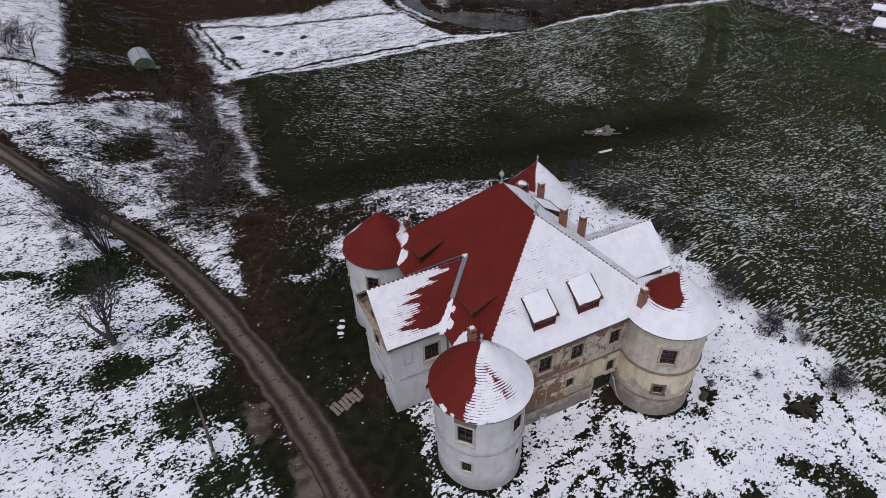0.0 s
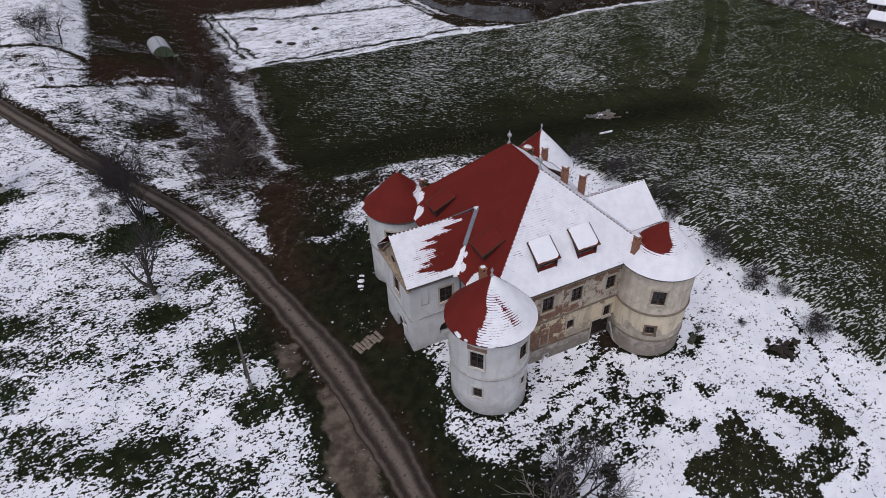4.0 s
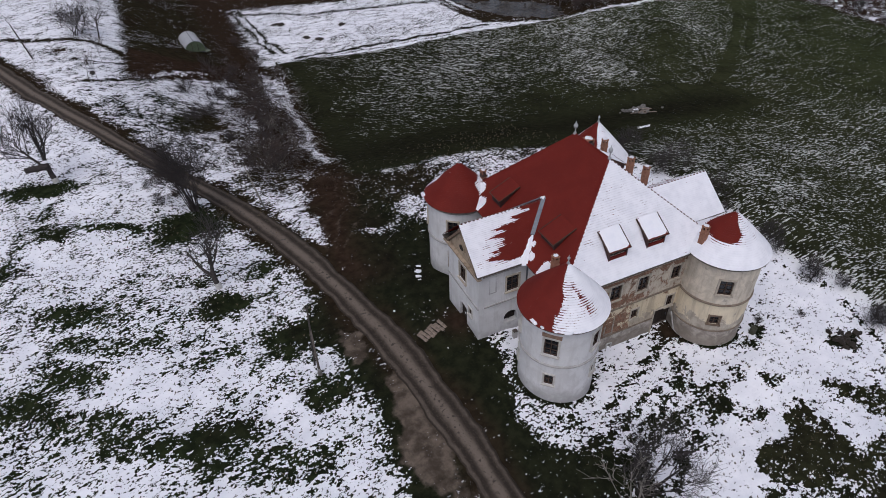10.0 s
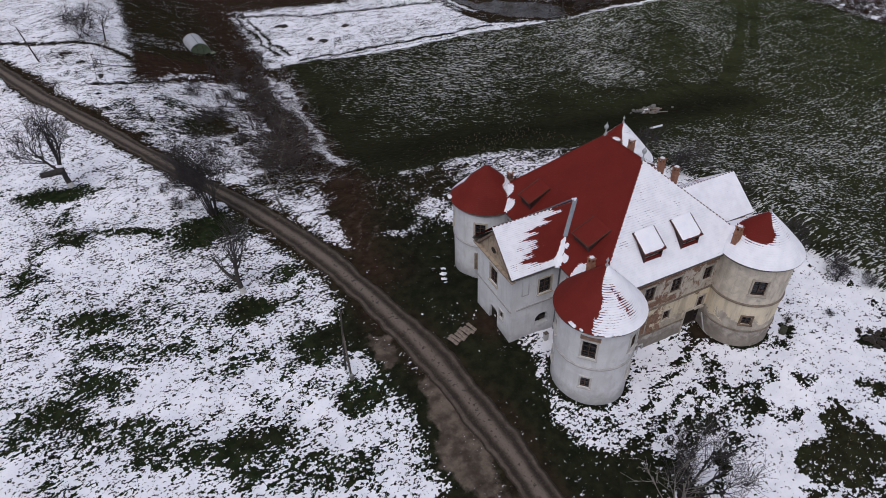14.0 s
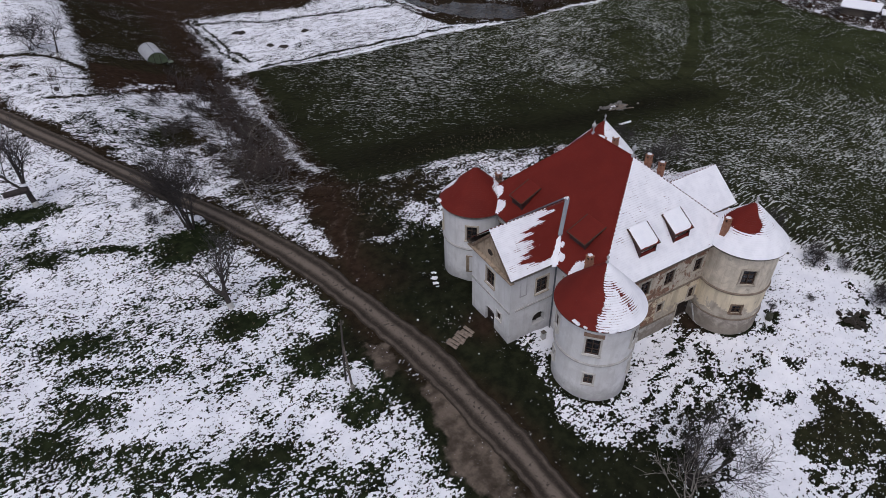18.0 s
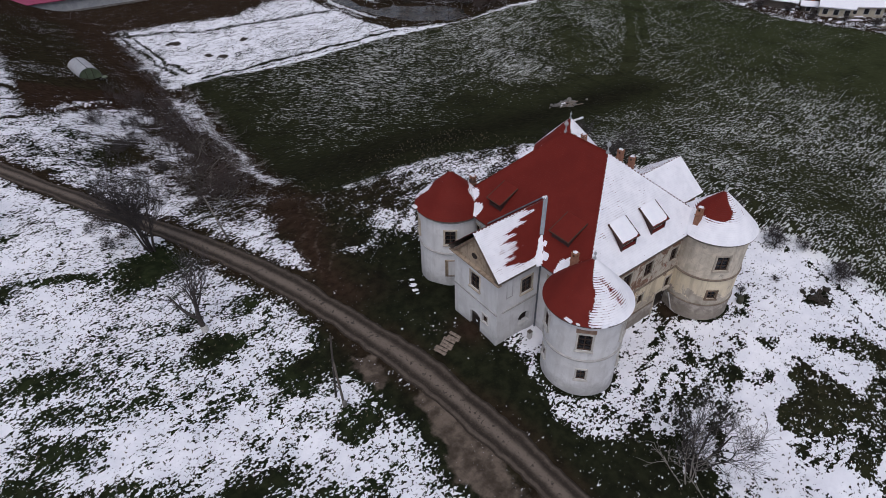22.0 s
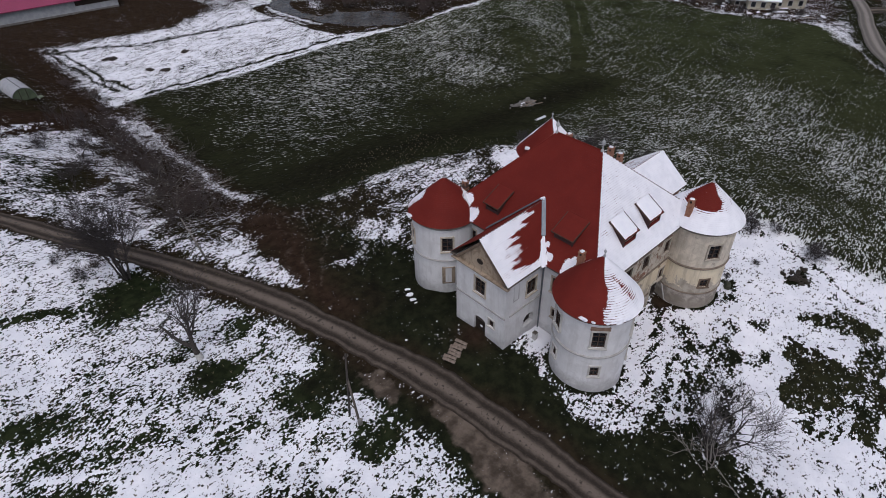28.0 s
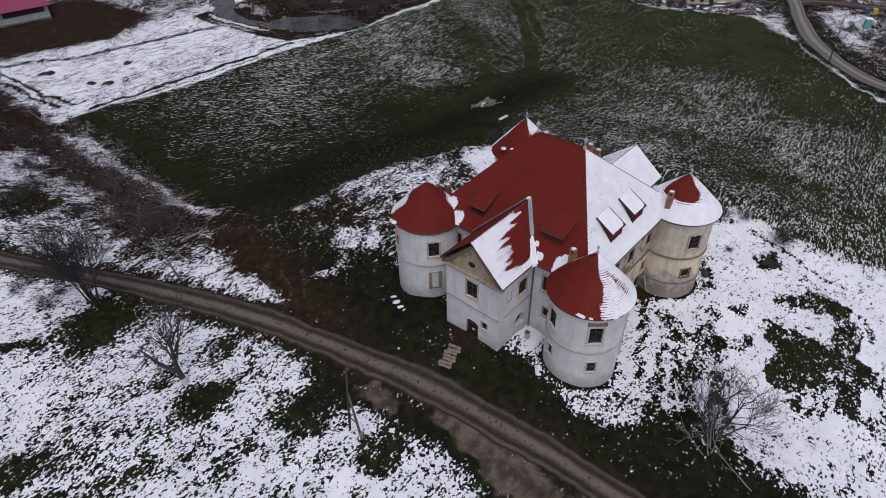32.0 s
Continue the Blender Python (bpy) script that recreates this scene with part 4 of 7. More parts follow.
def build_road(name, line, half, material, label, cols=17, step=0.5, lift=0.0, category="road"):
    """A rutted dirt road that follows the land, with ragged edges that run into the grass."""
    pts = smooth_line(line, step)
    rng = random.Random(7)
    verts, faces, across = [], [], []
    wl_ = wr = 0.0
    for i, p in enumerate(pts):
        q, r = pts[max(0, i - 1)], pts[min(len(pts) - 1, i + 1)]
        d = (r - q).normalized()
        side = Vector((d.y, -d.x, 0))
        wl_, wr = 0.85 * wl_ + rng.uniform(-0.12, 0.12), 0.85 * wr + rng.uniform(-0.12, 0.12)
        for j in range(cols):
            f = 2 * j / (cols - 1) - 1
            o = f * half + (wl_ if f < 0 else wr) * abs(f)
            c = p + side * o
            rut = math.exp(-((abs(f) - 0.5) / 0.2) ** 2)
            z = ground_z(c.x, c.y) + lift + 0.03 - 0.07 * rut + 0.02 * (1 - f * f) - (0.14 if abs(f) > 0.98 else 0.0) + rng.uniform(-0.012, 0.012)
            verts.append((c.x, c.y, z))
            lane = 0.42 * math.exp(-((f + 0.82) / 0.13) ** 2) + 0.66 * math.exp(-((f + 0.05) / 0.33) ** 2) + 0.36 * math.exp(-((f - 0.72) / 0.13) ** 2)
            across.append(0.10 + lane - (0.2 if abs(f) > 0.9 else 0.0))
    for i in range(len(pts) - 1):
        for j in range(cols - 1):
            a = i * cols + j
            faces.append((a, a + 1, a + cols + 1, a + cols))
    ob = link_mesh(name, verts, faces, material, smooth=True)
    at = ob.data.attributes.new("across", "FLOAT", "POINT")
    at.data.foreach_set("value", across)
    return tagged(ob, label, category, kind="structure")


build_road("road", ROAD, 1.22, M_ROAD, "rutted brown dirt road winding past the castle")
build_road("lane", LANE, 1.6, M_LANE, "pale grey gravel lane curving beside the field", step=1.5, lift=0.32, category="road")

build_road("street", STREET, 2.3, M_ROAD, "dark muddy village street meeting the lane", step=1.5, lift=0.26, category="road")
bm = bmesh.new()
bm.faces.new([bm.verts.new((px, py, -12.74)) for px, py in ((67, 111), (94, 111), (97, 140), (94, 168), (67, 168))])
tagged(part("water", bm, M_WATER), "still dark pond with low marshy banks", "pond", kind="structure")

# ---- the castle ----
castle = thing("castle", 19.7, 25.6, 0, "white and ochre castle with four round towers and snowy red roofs", "castle", turn=-4.0)
TOWERS = {"near": (-6.6, -7.25), "east": (6.85, -7.6), "north": (-6.88, 7.25), "far": (6.4, 7.35)}
R_WALL = 2.62
# each cone: eave radius, eave height, tip height
CONES = {"near": (2.97, 6.87, 10.05), "east": (2.97, 6.98, 9.82), "north": (2.90, 6.80, 9.68), "far": (2.97, 6.75, 10.0)}
Z_RIDGE, EU, EV, Z_MAIN = 12.85, 6.85, 7.2, 6.9


def flat(origin, tangent):
    o, t = Vector(origin), Vector((*tangent, 0))
    inward = Vector((-t.y, t.x, 0))
    return lambda a, z, d: o + t * a + inward * d + Vector((0, 0, z))


def drum(c, r=R_WALL):
    return lambda a, z, d: Vector((c[0] + (r - d) * math.cos(a), c[1] + (r - d) * math.sin(a), z))


def wall(name, f, a0, a1, z0, z1, holes, material, step, thick=0.55, label="", closed=False):
    """A wall with thickness and openings cut right through it."""
    n = max(1, int(math.ceil((a1 - a0) / step)))
    av = [a0 + (a1 - a0) * i / n for i in range(n + 1)]
    zv = [z0, z1]
    av = [v for v in av if not any(h[0] - 1e-4 < v < h[1] + 1e-4 for h in holes)]
    for h in holes:
        av += [h[0], h[1]]
        zv += [h[2], h[3]]
        if closed:
            av += [h[0] + (h[1] - h[0]) * k / 3 for k in (1, 2)]
    av, zv = sorted(set(av)), sorted(set(zv))
    verts, faces, at = [], [], {}

    def vid(i, j, k):
        if (i, j, k) not in at:
            at[(i, j, k)] = len(verts)
            verts.append(f(av[i], zv[j], k * thick))
        return at[(i, j, k)]

    def solid(i, j):
        if not (0 <= i < len(av) - 1 and 0 <= j < len(zv) - 1):
            return False
        a, z = (av[i] + av[i + 1]) / 2, (zv[j] + zv[j + 1]) / 2
        return not any(h[0] < a < h[1] and h[2] < z < h[3] for h in holes)

    last = len(av) - 1
    for i in range(last):
        for j in range(len(zv) - 1):
            if not solid(i, j):
                continue
            faces.append((vid(i, j, 0), vid(i + 1, j, 0), vid(i + 1, j + 1, 0), vid(i, j + 1, 0)))
            faces.append((vid(i, j, 1), vid(i, j + 1, 1), vid(i + 1, j + 1, 1), vid(i + 1, j, 1)))
            for di, dj, p, q in ((-1, 0, (i, j), (i, j + 1)), (1, 0, (i + 1, j + 1), (i + 1, j)), (0, -1, (i + 1, j), (i, j)), (0, 1, (i, j + 1), (i + 1, j + 1))):
                if closed and (i + di < 0 or i + di >= last):
                    continue
                if not solid(i + di, j + dj):
                    faces.append((vid(*p, 0), vid(*q, 0), vid(*q, 1), vid(*p, 1)))
    return link_mesh(name, verts, faces, material, castle, label)


def facing(f, a, z):
    """Pose of a fitting at a place on a wall: x along it, y into it, z up."""
    p, q, e = f(a, z, 0.0), f(a, z, 0.3), 1e-3
    y = (q - p).normalized()
    x = y.cross(Vector((0, 0, 1)))
    m = Matrix((x, y, Vector((0, 0, 1)))).transposed().to_4x4()
    m.translation = p
    return m


def window(f, a, z0, z1, w, stone, name="window", bars=(1, 2), hood=False, deep=0.1, label=""):
    """Stone surround with sill, recessed wooden sash and dark panes."""
    h, s = z1 - z0, 0.13
    m = facing(f, a, z0)
    specs = [((s, 0.16, h), (-w / 2 - s / 2, 0.03, h / 2)), ((s, 0.16, h), (w / 2 + s / 2, 0.03, h / 2)), ((w + 2 * s, 0.17, s), (0, 0.025, h + s / 2 + 0.002))]
    top = part(name, boxes(*specs, bevel=0.012), stone, castle, label)
    top.matrix_basis = m
    if hood:
        part("hood", boxes(((w + 2 * s + 0.12, 0.12, 0.3), (0, 0.035, h + s + 0.155)), bevel=0.02), M_HOOD, top, "bare brown brick above the window")
    part("sill", boxes(((w + 2 * s + 0.08, 0.26, 0.1), (0, 0.0, -0.052)), bevel=0.015), stone, top)
    fr = [((0.07, 0.07, h), (-w / 2 + 0.035, deep, h / 2)), ((0.07, 0.07, h), (w / 2 - 0.035, deep, h / 2)), ((w - 0.14, 0.07, 0.07), (0, deep, 0.035)), ((w - 0.14, 0.07, 0.07), (0, deep, h - 0.035))]
    for i in range(bars[0]):
        fr.append(((0.055, 0.06, h - 0.14), (-w / 2 + w * (i + 1) / (bars[0] + 1), deep, h / 2)))
    for i in range(bars[1]):
        fr.append(((w - 0.14, 0.04, 0.035), (0, deep, h * (i + 1) / (bars[1] + 1))))
    part("sash", boxes(*fr), M_SASH, top)
    part("pane", boxes(((w - 0.06, 0.012, h - 0.06), (0, deep + 0.05, h / 2))), M_PANE, top)
    return top


SOUTH, WEST = flat((0, -6.75, 0), (1, 0)), flat((-6.3, 0, 0), (0, -1))
NORTH, EAST = flat((0, 6.75, 0), (-1, 0)), flat((6.3, 0, 0), (0, 1))
WING_W, WING_S, WING_N = flat((-10.2, 0, 0), (0, -1)), flat((0, -2.45, 0), (1, 0)), flat((0, 2.45, 0), (-1, 0))
BACK_E, BACK_S, BACK_N = flat((9.6, -1.65, 0), (0, 1)), flat((0, -4.05, 0), (1, 0)), flat((0, 0.75, 0), (-1, 0))
S_WIN = [(-1.78, 4.45, 5.78, 0.9), (0.6, 4.42, 5.72, 0.9), (3.55, 4.4, 5.62, 0.8), (0.4, 1.8, 2.65, 0.58), (3.68, 1.62, 2.72, 0.6)]
wall("wall_south", SOUTH, -6.3, 6.3, -1.8, 6.75, [(a - w / 2, a + w / 2, z0, z1) for a, z0, z1, w in S_WIN] + [(2.42, 4.36, -0.95, 1.62), (-1.68, -1.33, -0.72, -0.05)], M_OLD, 1.0, label="peeling ochre plaster wall with bare brick and grey plinth")
W_WIN = [(3.8, 4.4, 5.75, 0.8), (3.95, 2.05, 2.85, 0.55), (-4.65, 4.4, 5.75, 0.8)]
wall("wall_west", WEST, -6.7, 6.7, -1.8, 6.75, [(a - w / 2, a + w / 2, z0, z1) for a, z0, z1, w in W_WIN], M_WHITE, 1.0)
wall("wall_north", NORTH, -6.3, 6.3, -1.8, 6.75, [], M_WHITE, 2.0)
wall("wall_east", EAST, -6.7, 6.7, -1.8, 6.75, [], M_OLD, 2.0)
wall("wing_wall_west", WING_W, -2.45, 2.45, -1.5, 6.42, [(-0.52, 0.46, 4.36, 5.75), (-0.55, 0.62, 0.05, 2.02), (0.98, 1.44, 1.88, 2.54)], M_WHITE, 1.0, label="clean white plaster front with an arched door")
wall("wing_wall_south", WING_S, -9.65, -6.3, -1.5, 6.75, [(-7.95, -6.97, 4.3, 5.66), (-8.05, -6.88, 1.15, 2.25)], M_WHITE, 1.0)
wall("wing_wall_north", WING_N, 6.3, 9.65, -1.5, 6.75, [], M_WHITE, 1.0)
wall("wing_wall_east", BACK_E, -2.4, 2.4, -2.5, 6.7, [], M_OLD, 1.0)
wall("back_wing_wall_south", BACK_S, 6.3, 9.05, -2.5, 6.7, [], M_OLD, 1.0)
wall("back_wing_wall_north", BACK_N, -9.05, -6.3, -2.5, 6.7, [], M_OLD, 1.0)

for a, z0, z1, w in S_WIN:
    window(SOUTH, a, z0, z1, w, M_STONE, bars=(1, 2) if w > 0.7 else (1, 1))
for a, z0, z1, w in W_WIN:
    window(WEST, a, z0, z1, w, M_SAND)
window(WING_W, -0.03, 4.36, 5.75, 0.98, M_SAND)
window(WING_W, 1.21, 1.88, 2.54, 0.46, M_STONE_W, bars=(1, 0))
window(WING_S, -7.46, 4.3, 5.66, 0.98, M_SAND)

T_WIN = {
    "near": [(-137.5, 4.42, 5.84, 0.9), (-135.5, 1.62, 2.55, 0.6), (150, 4.45, 5.84, 0.85), (153, 1.74, 2.6, 0.5), (-66, 4.45, 5.84, 0.85), (-61, 1.7, 2.62, 0.55)],
    "east": [(-126, 4.45, 5.72, 0.92), (-127, 1.62, 2.34, 0.66)],
    "north": [(-128.5, 4.4, 5.7, 0.85), (152, 4.2, 5.5, 0.8)],
    "far": [(-60, 4.4, 5.7, 0.85)],
}
for key, c in TOWERS.items():
    f = drum(c)
    holes = [(radians(a) - w / 2 / R_WALL, radians(a) + w / 2 / R_WALL, z0, z1) for a, z0, z1, w in T_WIN[key]]
    material = M_DRUM if key in ("east", "far") else M_WHITE
    tower_ob = wall("tower_wall", f, -math.pi, math.pi, -2.2 if key != "near" else -1.6, CONES[key][1] - 0.03, holes, material, math.pi / 28, 0.5, "round tower of worn ochre plaster on a grey plinth" if key in ("east", "far") else "round tower of clean white lime plaster", True)
    tower_ob.data.shade_smooth()
    tower_ob.data.set_sharp_from_angle(angle=radians(30))
    for a, z0, z1, w in T_WIN[key]:
        window(f, radians(a), z0, z1, w, M_RAKE if key == "east" and w < 0.7 else M_STONE if key in ("east", "far") else M_SAND if key == "north" else M_STONE_W, bars=(1, 2) if w > 0.7 else (1, 1), hood=key == "near" and a == -137.5)
    # string course, eaves moulding and plinth lip
    ring = lathe(bmesh.new(), [(2.55, 3.36), (2.66, 3.36), (2.72, 3.42), (2.72, 3.48), (2.64, 3.55), (2.55, 3.55)], 56, (*c, 0))
    part("string_course", ring, M_BROWNBAND if key in ("east", "far") else M_BAND, castle)
    ring = lathe(bmesh.new(), [(2.5, -0.37), (2.64, -0.37), (2.70, -0.29), (2.80, -0.19), (2.84, -0.06), (2.5, -0.06)], 56, (*c, CONES[key][1]))
    part("eaves_moulding", ring, M_STONE if key in ("east", "far") else M_BAND, castle)
    r_eave = CONES[key][0]
    # dark board ring added to draw the shadow line under the eaves
    part("eaves_edge", lathe(bmesh.new(), [(2.78, -0.11), (r_eave - 0.04, -0.11), (r_eave + 0.012, -0.06), (r_eave + 0.012, -0.02), (2.78, -0.02)], 56, (*c, CONES[key][1])), M_BOARD, castle)
    if key in ("east", "far"):
        part("plinth_lip", lathe(bmesh.new(), [(2.55, 0.84), (2.68, 0.84), (2.70, 0.90), (2.6, 0.97), (2.55, 0.97)], 56, (*c, 0)), M_BROWNBAND, castle)
part("string_course", boxes(((9.0, 0.12, 0.14), (0, -6.78, 3.5)), bevel=0.03), M_BROWNBAND, castle)
for spec in (((9.4, 0.3, 0.22), (0, -6.85, 6.55)), ((9.6, 0.42, 0.08), (0, -6.9, 6.71))):
    part("eaves_moulding", boxes(spec, bevel=0.03), M_STONE, castle)
part("plinth_lip", boxes(((5.1, 0.1, 0.09), (-0.2, -6.78, 0.92)), bevel=0.02), M_BROWNBAND, castle)
for spec in (((0.1, 5.0, 0.12), (-10.23, 0, 3.46)), ((3.5, 0.1, 0.12), (-8.0, -2.48, 3.46)), ((3.5, 0.1, 0.12), (-8.0, 2.48, 3.46))):
    part("string_course", boxes(spec, bevel=0.02), M_BAND, castle)
for spec in (((3.7, 0.22, 0.2), (-8.1, -2.52, 6.5)), ((3.7, 0.22, 0.2), (-8.1, 2.52, 6.5))):
    part("eaves_moulding", boxes(spec, bevel=0.03), M_BAND, castle)
for spec in (((0.3, 3.4, 0.22), (-6.4, -4.4, 6.55)), ((0.3, 3.0, 0.22), (-6.4, 4.2, 6.55))):
    part("eaves_moulding", boxes(spec, bevel=0.03), M_STONE_W, castle)

# blind windows: shallow framed panels
for f, a, z0, z1, w, stone in ((drum(TOWERS["north"]), radians(-127), 1.2, 2.7, 0.85, M_TAN), (WING_S, -9.07, 4.68, 6.1, 0.42, M_WHITE), (SOUTH, -1.8, 1.15, 2.7, 0.62, M_OLD)):
    h = z1 - z0
    ob = part("blind_window", boxes(((0.1, 0.12, h), (-w / 2 - 0.05, 0.02, h / 2)), ((0.1, 0.12, h), (w / 2 + 0.05, 0.02, h / 2)), ((w + 0.2, 0.12, 0.1), (0, 0.02, h + 0.052)), ((w + 0.2, 0.14, 0.08), (0, 0.01, -0.042)), ((w, 0.06, h), (0, 0.045, h / 2)), bevel=0.01), stone, castle)
    ob.matrix_basis = facing(f, a, z0) @ Matrix.Diagonal((1, 0.45 if stone is M_WHITE else 1, 1, 1))
bm = boxes(((0.07, 0.14, 0.67), (-1.715, -6.76, -0.385)), ((0.07, 0.14, 0.67), (-1.295, -6.76, -0.385)), ((0.49, 0.14, 0.07), (-1.505, -6.76, -0.012)))
part("cellar_window", bm, M_PIPE, castle, "white-framed cellar window")


def arch(f, a, z, w, rise, depth, material, name, n=14, above=0.0):
    """Infill that turns the square top of an opening into a round arch."""
    verts, faces = [], []
    for k, d in enumerate((0.015, depth)):
        for i in range(n + 1):
            t = math.pi * i / n
            verts.append(f(a - math.cos(t) * w / 2, z + math.sin(t) * rise, d))
        for i in range(n + 1):
            t = math.pi * i / n
            verts.append(f(a - math.cos(t) * w / 2, z + rise + above, d))
    m = n + 1
    for i in range(n):
        faces.append((i, i + 1, m + i + 1, m + i))
        faces.append((2 * m + i, 3 * m + i, 3 * m + i + 1, 2 * m + i + 1))
        faces.append((i, 2 * m + i, 2 * m + i + 1, i + 1))
    return link_mesh(name, verts, faces, material, castle)


arch(WING_S, -7.465, 1.62, 1.17, 0.62, 0.5, M_WHITE, "arch_spandrel")
# dark panel closes the arched niche; its colour supplies the shade inside
ob = part("arched_window", boxes(((1.1, 0.05, 1.06), (0, 0.4, 0.53)), ((0.05, 0.08, 1.06), (0, 0.34, 0.53)), ((1.1, 0.08, 0.05), (0, 0.34, 0.5))), M_WOOD, castle, "dark barred window panel standing for the shade in a round-arched niche")
ob.matrix_basis = facing(WING_S, -7.465, 1.17)
arch(WING_W, 0.035, 1.72, 1.16, 0.29, 0.5, M_WHITE, "arch_spandrel")


def plank_door(f, a, z, w, h, name, label, deep=0.22):
    top = part(name, boxes(*[((w / 6 - 0.012, 0.05, h), (-w / 2 + w / 6 * (i + 0.5), deep, h / 2)) for i in range(6)], bevel=0.006), M_WOOD, castle, label)
    top.matrix_basis = facing(f, a, z)
    for z in (0.2, 0.8):
        part("ledge", boxes(((w, 0.03, 0.12), (0, deep - 0.042, h * z))), M_BOARD, top)
    part("handle", boxes(((0.04, 0.06, 0.16), (w * 0.36, deep - 0.06, h * 0.5))), M_ZINC, top)
    return top


plank_door(WING_W, 0.035, 0.05, 1.14, 1.96, "door", "dark plank door in an arched opening")
# the cellar door is widened; its dark boards stand for the shaded opening
plank_door(SOUTH, 3.39, -0.95, 1.90, 2.54, "cellar_door", "dark boarded door filling the unlit cellar opening beside the tower", 0.4)
for spec in (((0.1, 0.14, 2.6), (2.36, -6.78, 0.35)), ((1.7, 0.14, 0.1), (3.15, -6.78, 1.68))):
    part("door_surround", boxes(spec, bevel=0.015), M_STONE, castle)
sign = part("white_notice", boxes(((0.22, 0.015, 0.16), (0.06, 0.15, 1.0))), M_SNOW, castle, "small white notice on the door")
sign.matrix_basis = facing(WING_W, 0.035, 0.05)

# pediment of the front wing
prof = [(-2.45, 6.42), (2.45, 6.42), (0, 8.98)]
bm = bmesh.new()
va = [bm.verts.new((-10.2, v, z)) for v, z in prof]
vb = [bm.verts.new((-9.75, v, z)) for v, z in prof]
bm.faces.new(va), bm.faces.new(vb[::-1])
for i in range(3):
    bm.faces.new((va[i], va[(i + 1) % 3], vb[(i + 1) % 3], vb[i]))
part("gable", bm, M_TAN, castle, "tan plaster pediment with worn mouldings")
part("gable_cornice", boxes(((0.34, 5.5, 0.13), (-10.3, 0, 6.48)), ((0.24, 5.3, 0.12), (-10.26, 0, 6.36)), bevel=0.02), M_TAN, castle)
for s in (-1, 1):
    bm = bmesh.new()
    box(bm, (0.16, 3.55, 0.2), (0, 0, 0), Matrix.Translation((-10.27, s * 1.27, 7.70)) @ Matrix.Rotation(-s * math.atan2(2.56, 2.45), 4, "X"), 0.02)
    part("raking_cornice", bm, M_RAKE, castle)
bm = bmesh.new()
bmesh.ops.create_cone(bm, cap_ends=True, segments=20, radius1=0.42, radius2=0.36, depth=0.12, matrix=Matrix.Translation((-10.24, 0, 7.45)) @ Matrix.Rotation(radians(90), 4, "Y") @ Matrix.Diagonal((0.8, 1.1, 1, 1)))
part("oculus_frame", bm, M_TAN, castle)
bm = bmesh.new()
bmesh.ops.create_cone(bm, cap_ends=True, segments=20, radius1=0.27, radius2=0.27, depth=0.04, matrix=Matrix.Translation((-10.31, 0, 7.45)) @ Matrix.Rotation(radians(90), 4, "Y") @ Matrix.Diagonal((0.8, 1.1, 1, 1)))
part("oculus", bm, M_WOOD, castle)

# ---- roofs: lapped courses of tiles ----


class Roof:
    def __init__(self):
        self.v, self.f, self.a = [], [], []

    def rows(self, grid_of, n, m, snow, wrap=False):
        """Courses that each lie on the one below: a sloping tread and a small drop."""
        rng = random.Random(11)
        base = len(self.v)
        for i in range(n):
            for s, lift, ph in ((i / n, 0.0, 0.0), ((i + 1) / n, 0.018, 1.0)):
                for j in range(m + 1):
                    p, nr = grid_of(s, j / m)
                    self.v.append(p + nr * (lift + (rng.uniform(-0.004, 0.004) if ph else 0)))
                    self.a.append((max(0.0, min(1.0, snow(p, s, j / m))), ph, 0, 1))
        w = m + 1
        for r in range(2 * n - 1):
            for j in range(m):
                a = base + r * w + j
                self.f.append((a, a + w, a + w + 1, a + 1))

    def patch(self, tl, tr, bl, br, snow, course=0.16, width=0.3):
        tl, tr, bl, br = (Vector(p) for p in (tl, tr, bl, br))
        nr = (br - bl).cross((tl + tr) / 2 - (bl + br) / 2).normalized()
        if nr.z < 0:
            nr = -nr
        ln = ((tl + tr) / 2 - (bl + br) / 2).length
        n, m = int(ln / course), max(2, int((br - bl).length / width))
        self.rows(lambda s, w: (tl.lerp(bl, s).lerp(tr.lerp(br, s), w), nr), n, m, snow)

    def cone(self, c, size, snow, course=0.155, m=72):
        run, rise = size[0], size[2] - size[1]
        ln = math.hypot(run, rise)

        def g(s, w):
            t = 2 * math.pi * w - math.pi
            s2 = 0.012 + 0.988 * s
            e = Vector((math.cos(t), math.sin(t), 0))
            sag = 0.05 * math.sin(math.pi * s2)
            return Vector((*c, 0)) + e * run * s2 + Vector((0, 0, size[2] - rise * s2 + sag)), (e * rise + Vector((0, 0, run))).normalized()

        self.rows(g, int(ln / course), m, snow)

    def done(self, name, label):
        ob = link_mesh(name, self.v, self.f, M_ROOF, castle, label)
        at = ob.data.attributes.new("lie", "FLOAT_COLOR", "POINT")
        at.data.foreach_set("color", np.array(self.a, np.float32).reshape(-1))
        return ob


def blob(p, c, r):
    return math.exp(-((Vector(p) - Vector(c)).length / r) ** 2)


def around(p, c):
    return math.degrees(math.atan2(p.y - c[1], p.x - c[0]))


def sm(a, b, x):
    u = max(0.0, min(1.0, (x - a) / (b - a)))
    return u * u * (3 - 2 * u)


roof = Roof()
RS, RN = (0, -1.95, Z_RIDGE), (0, 2.1, Z_RIDGE)
SW, SE_, NW, NE = (-EU, -EV, Z_MAIN), (EU, -EV, Z_MAIN), (-EU, EV, Z_MAIN), (EU, EV, Z_MAIN)


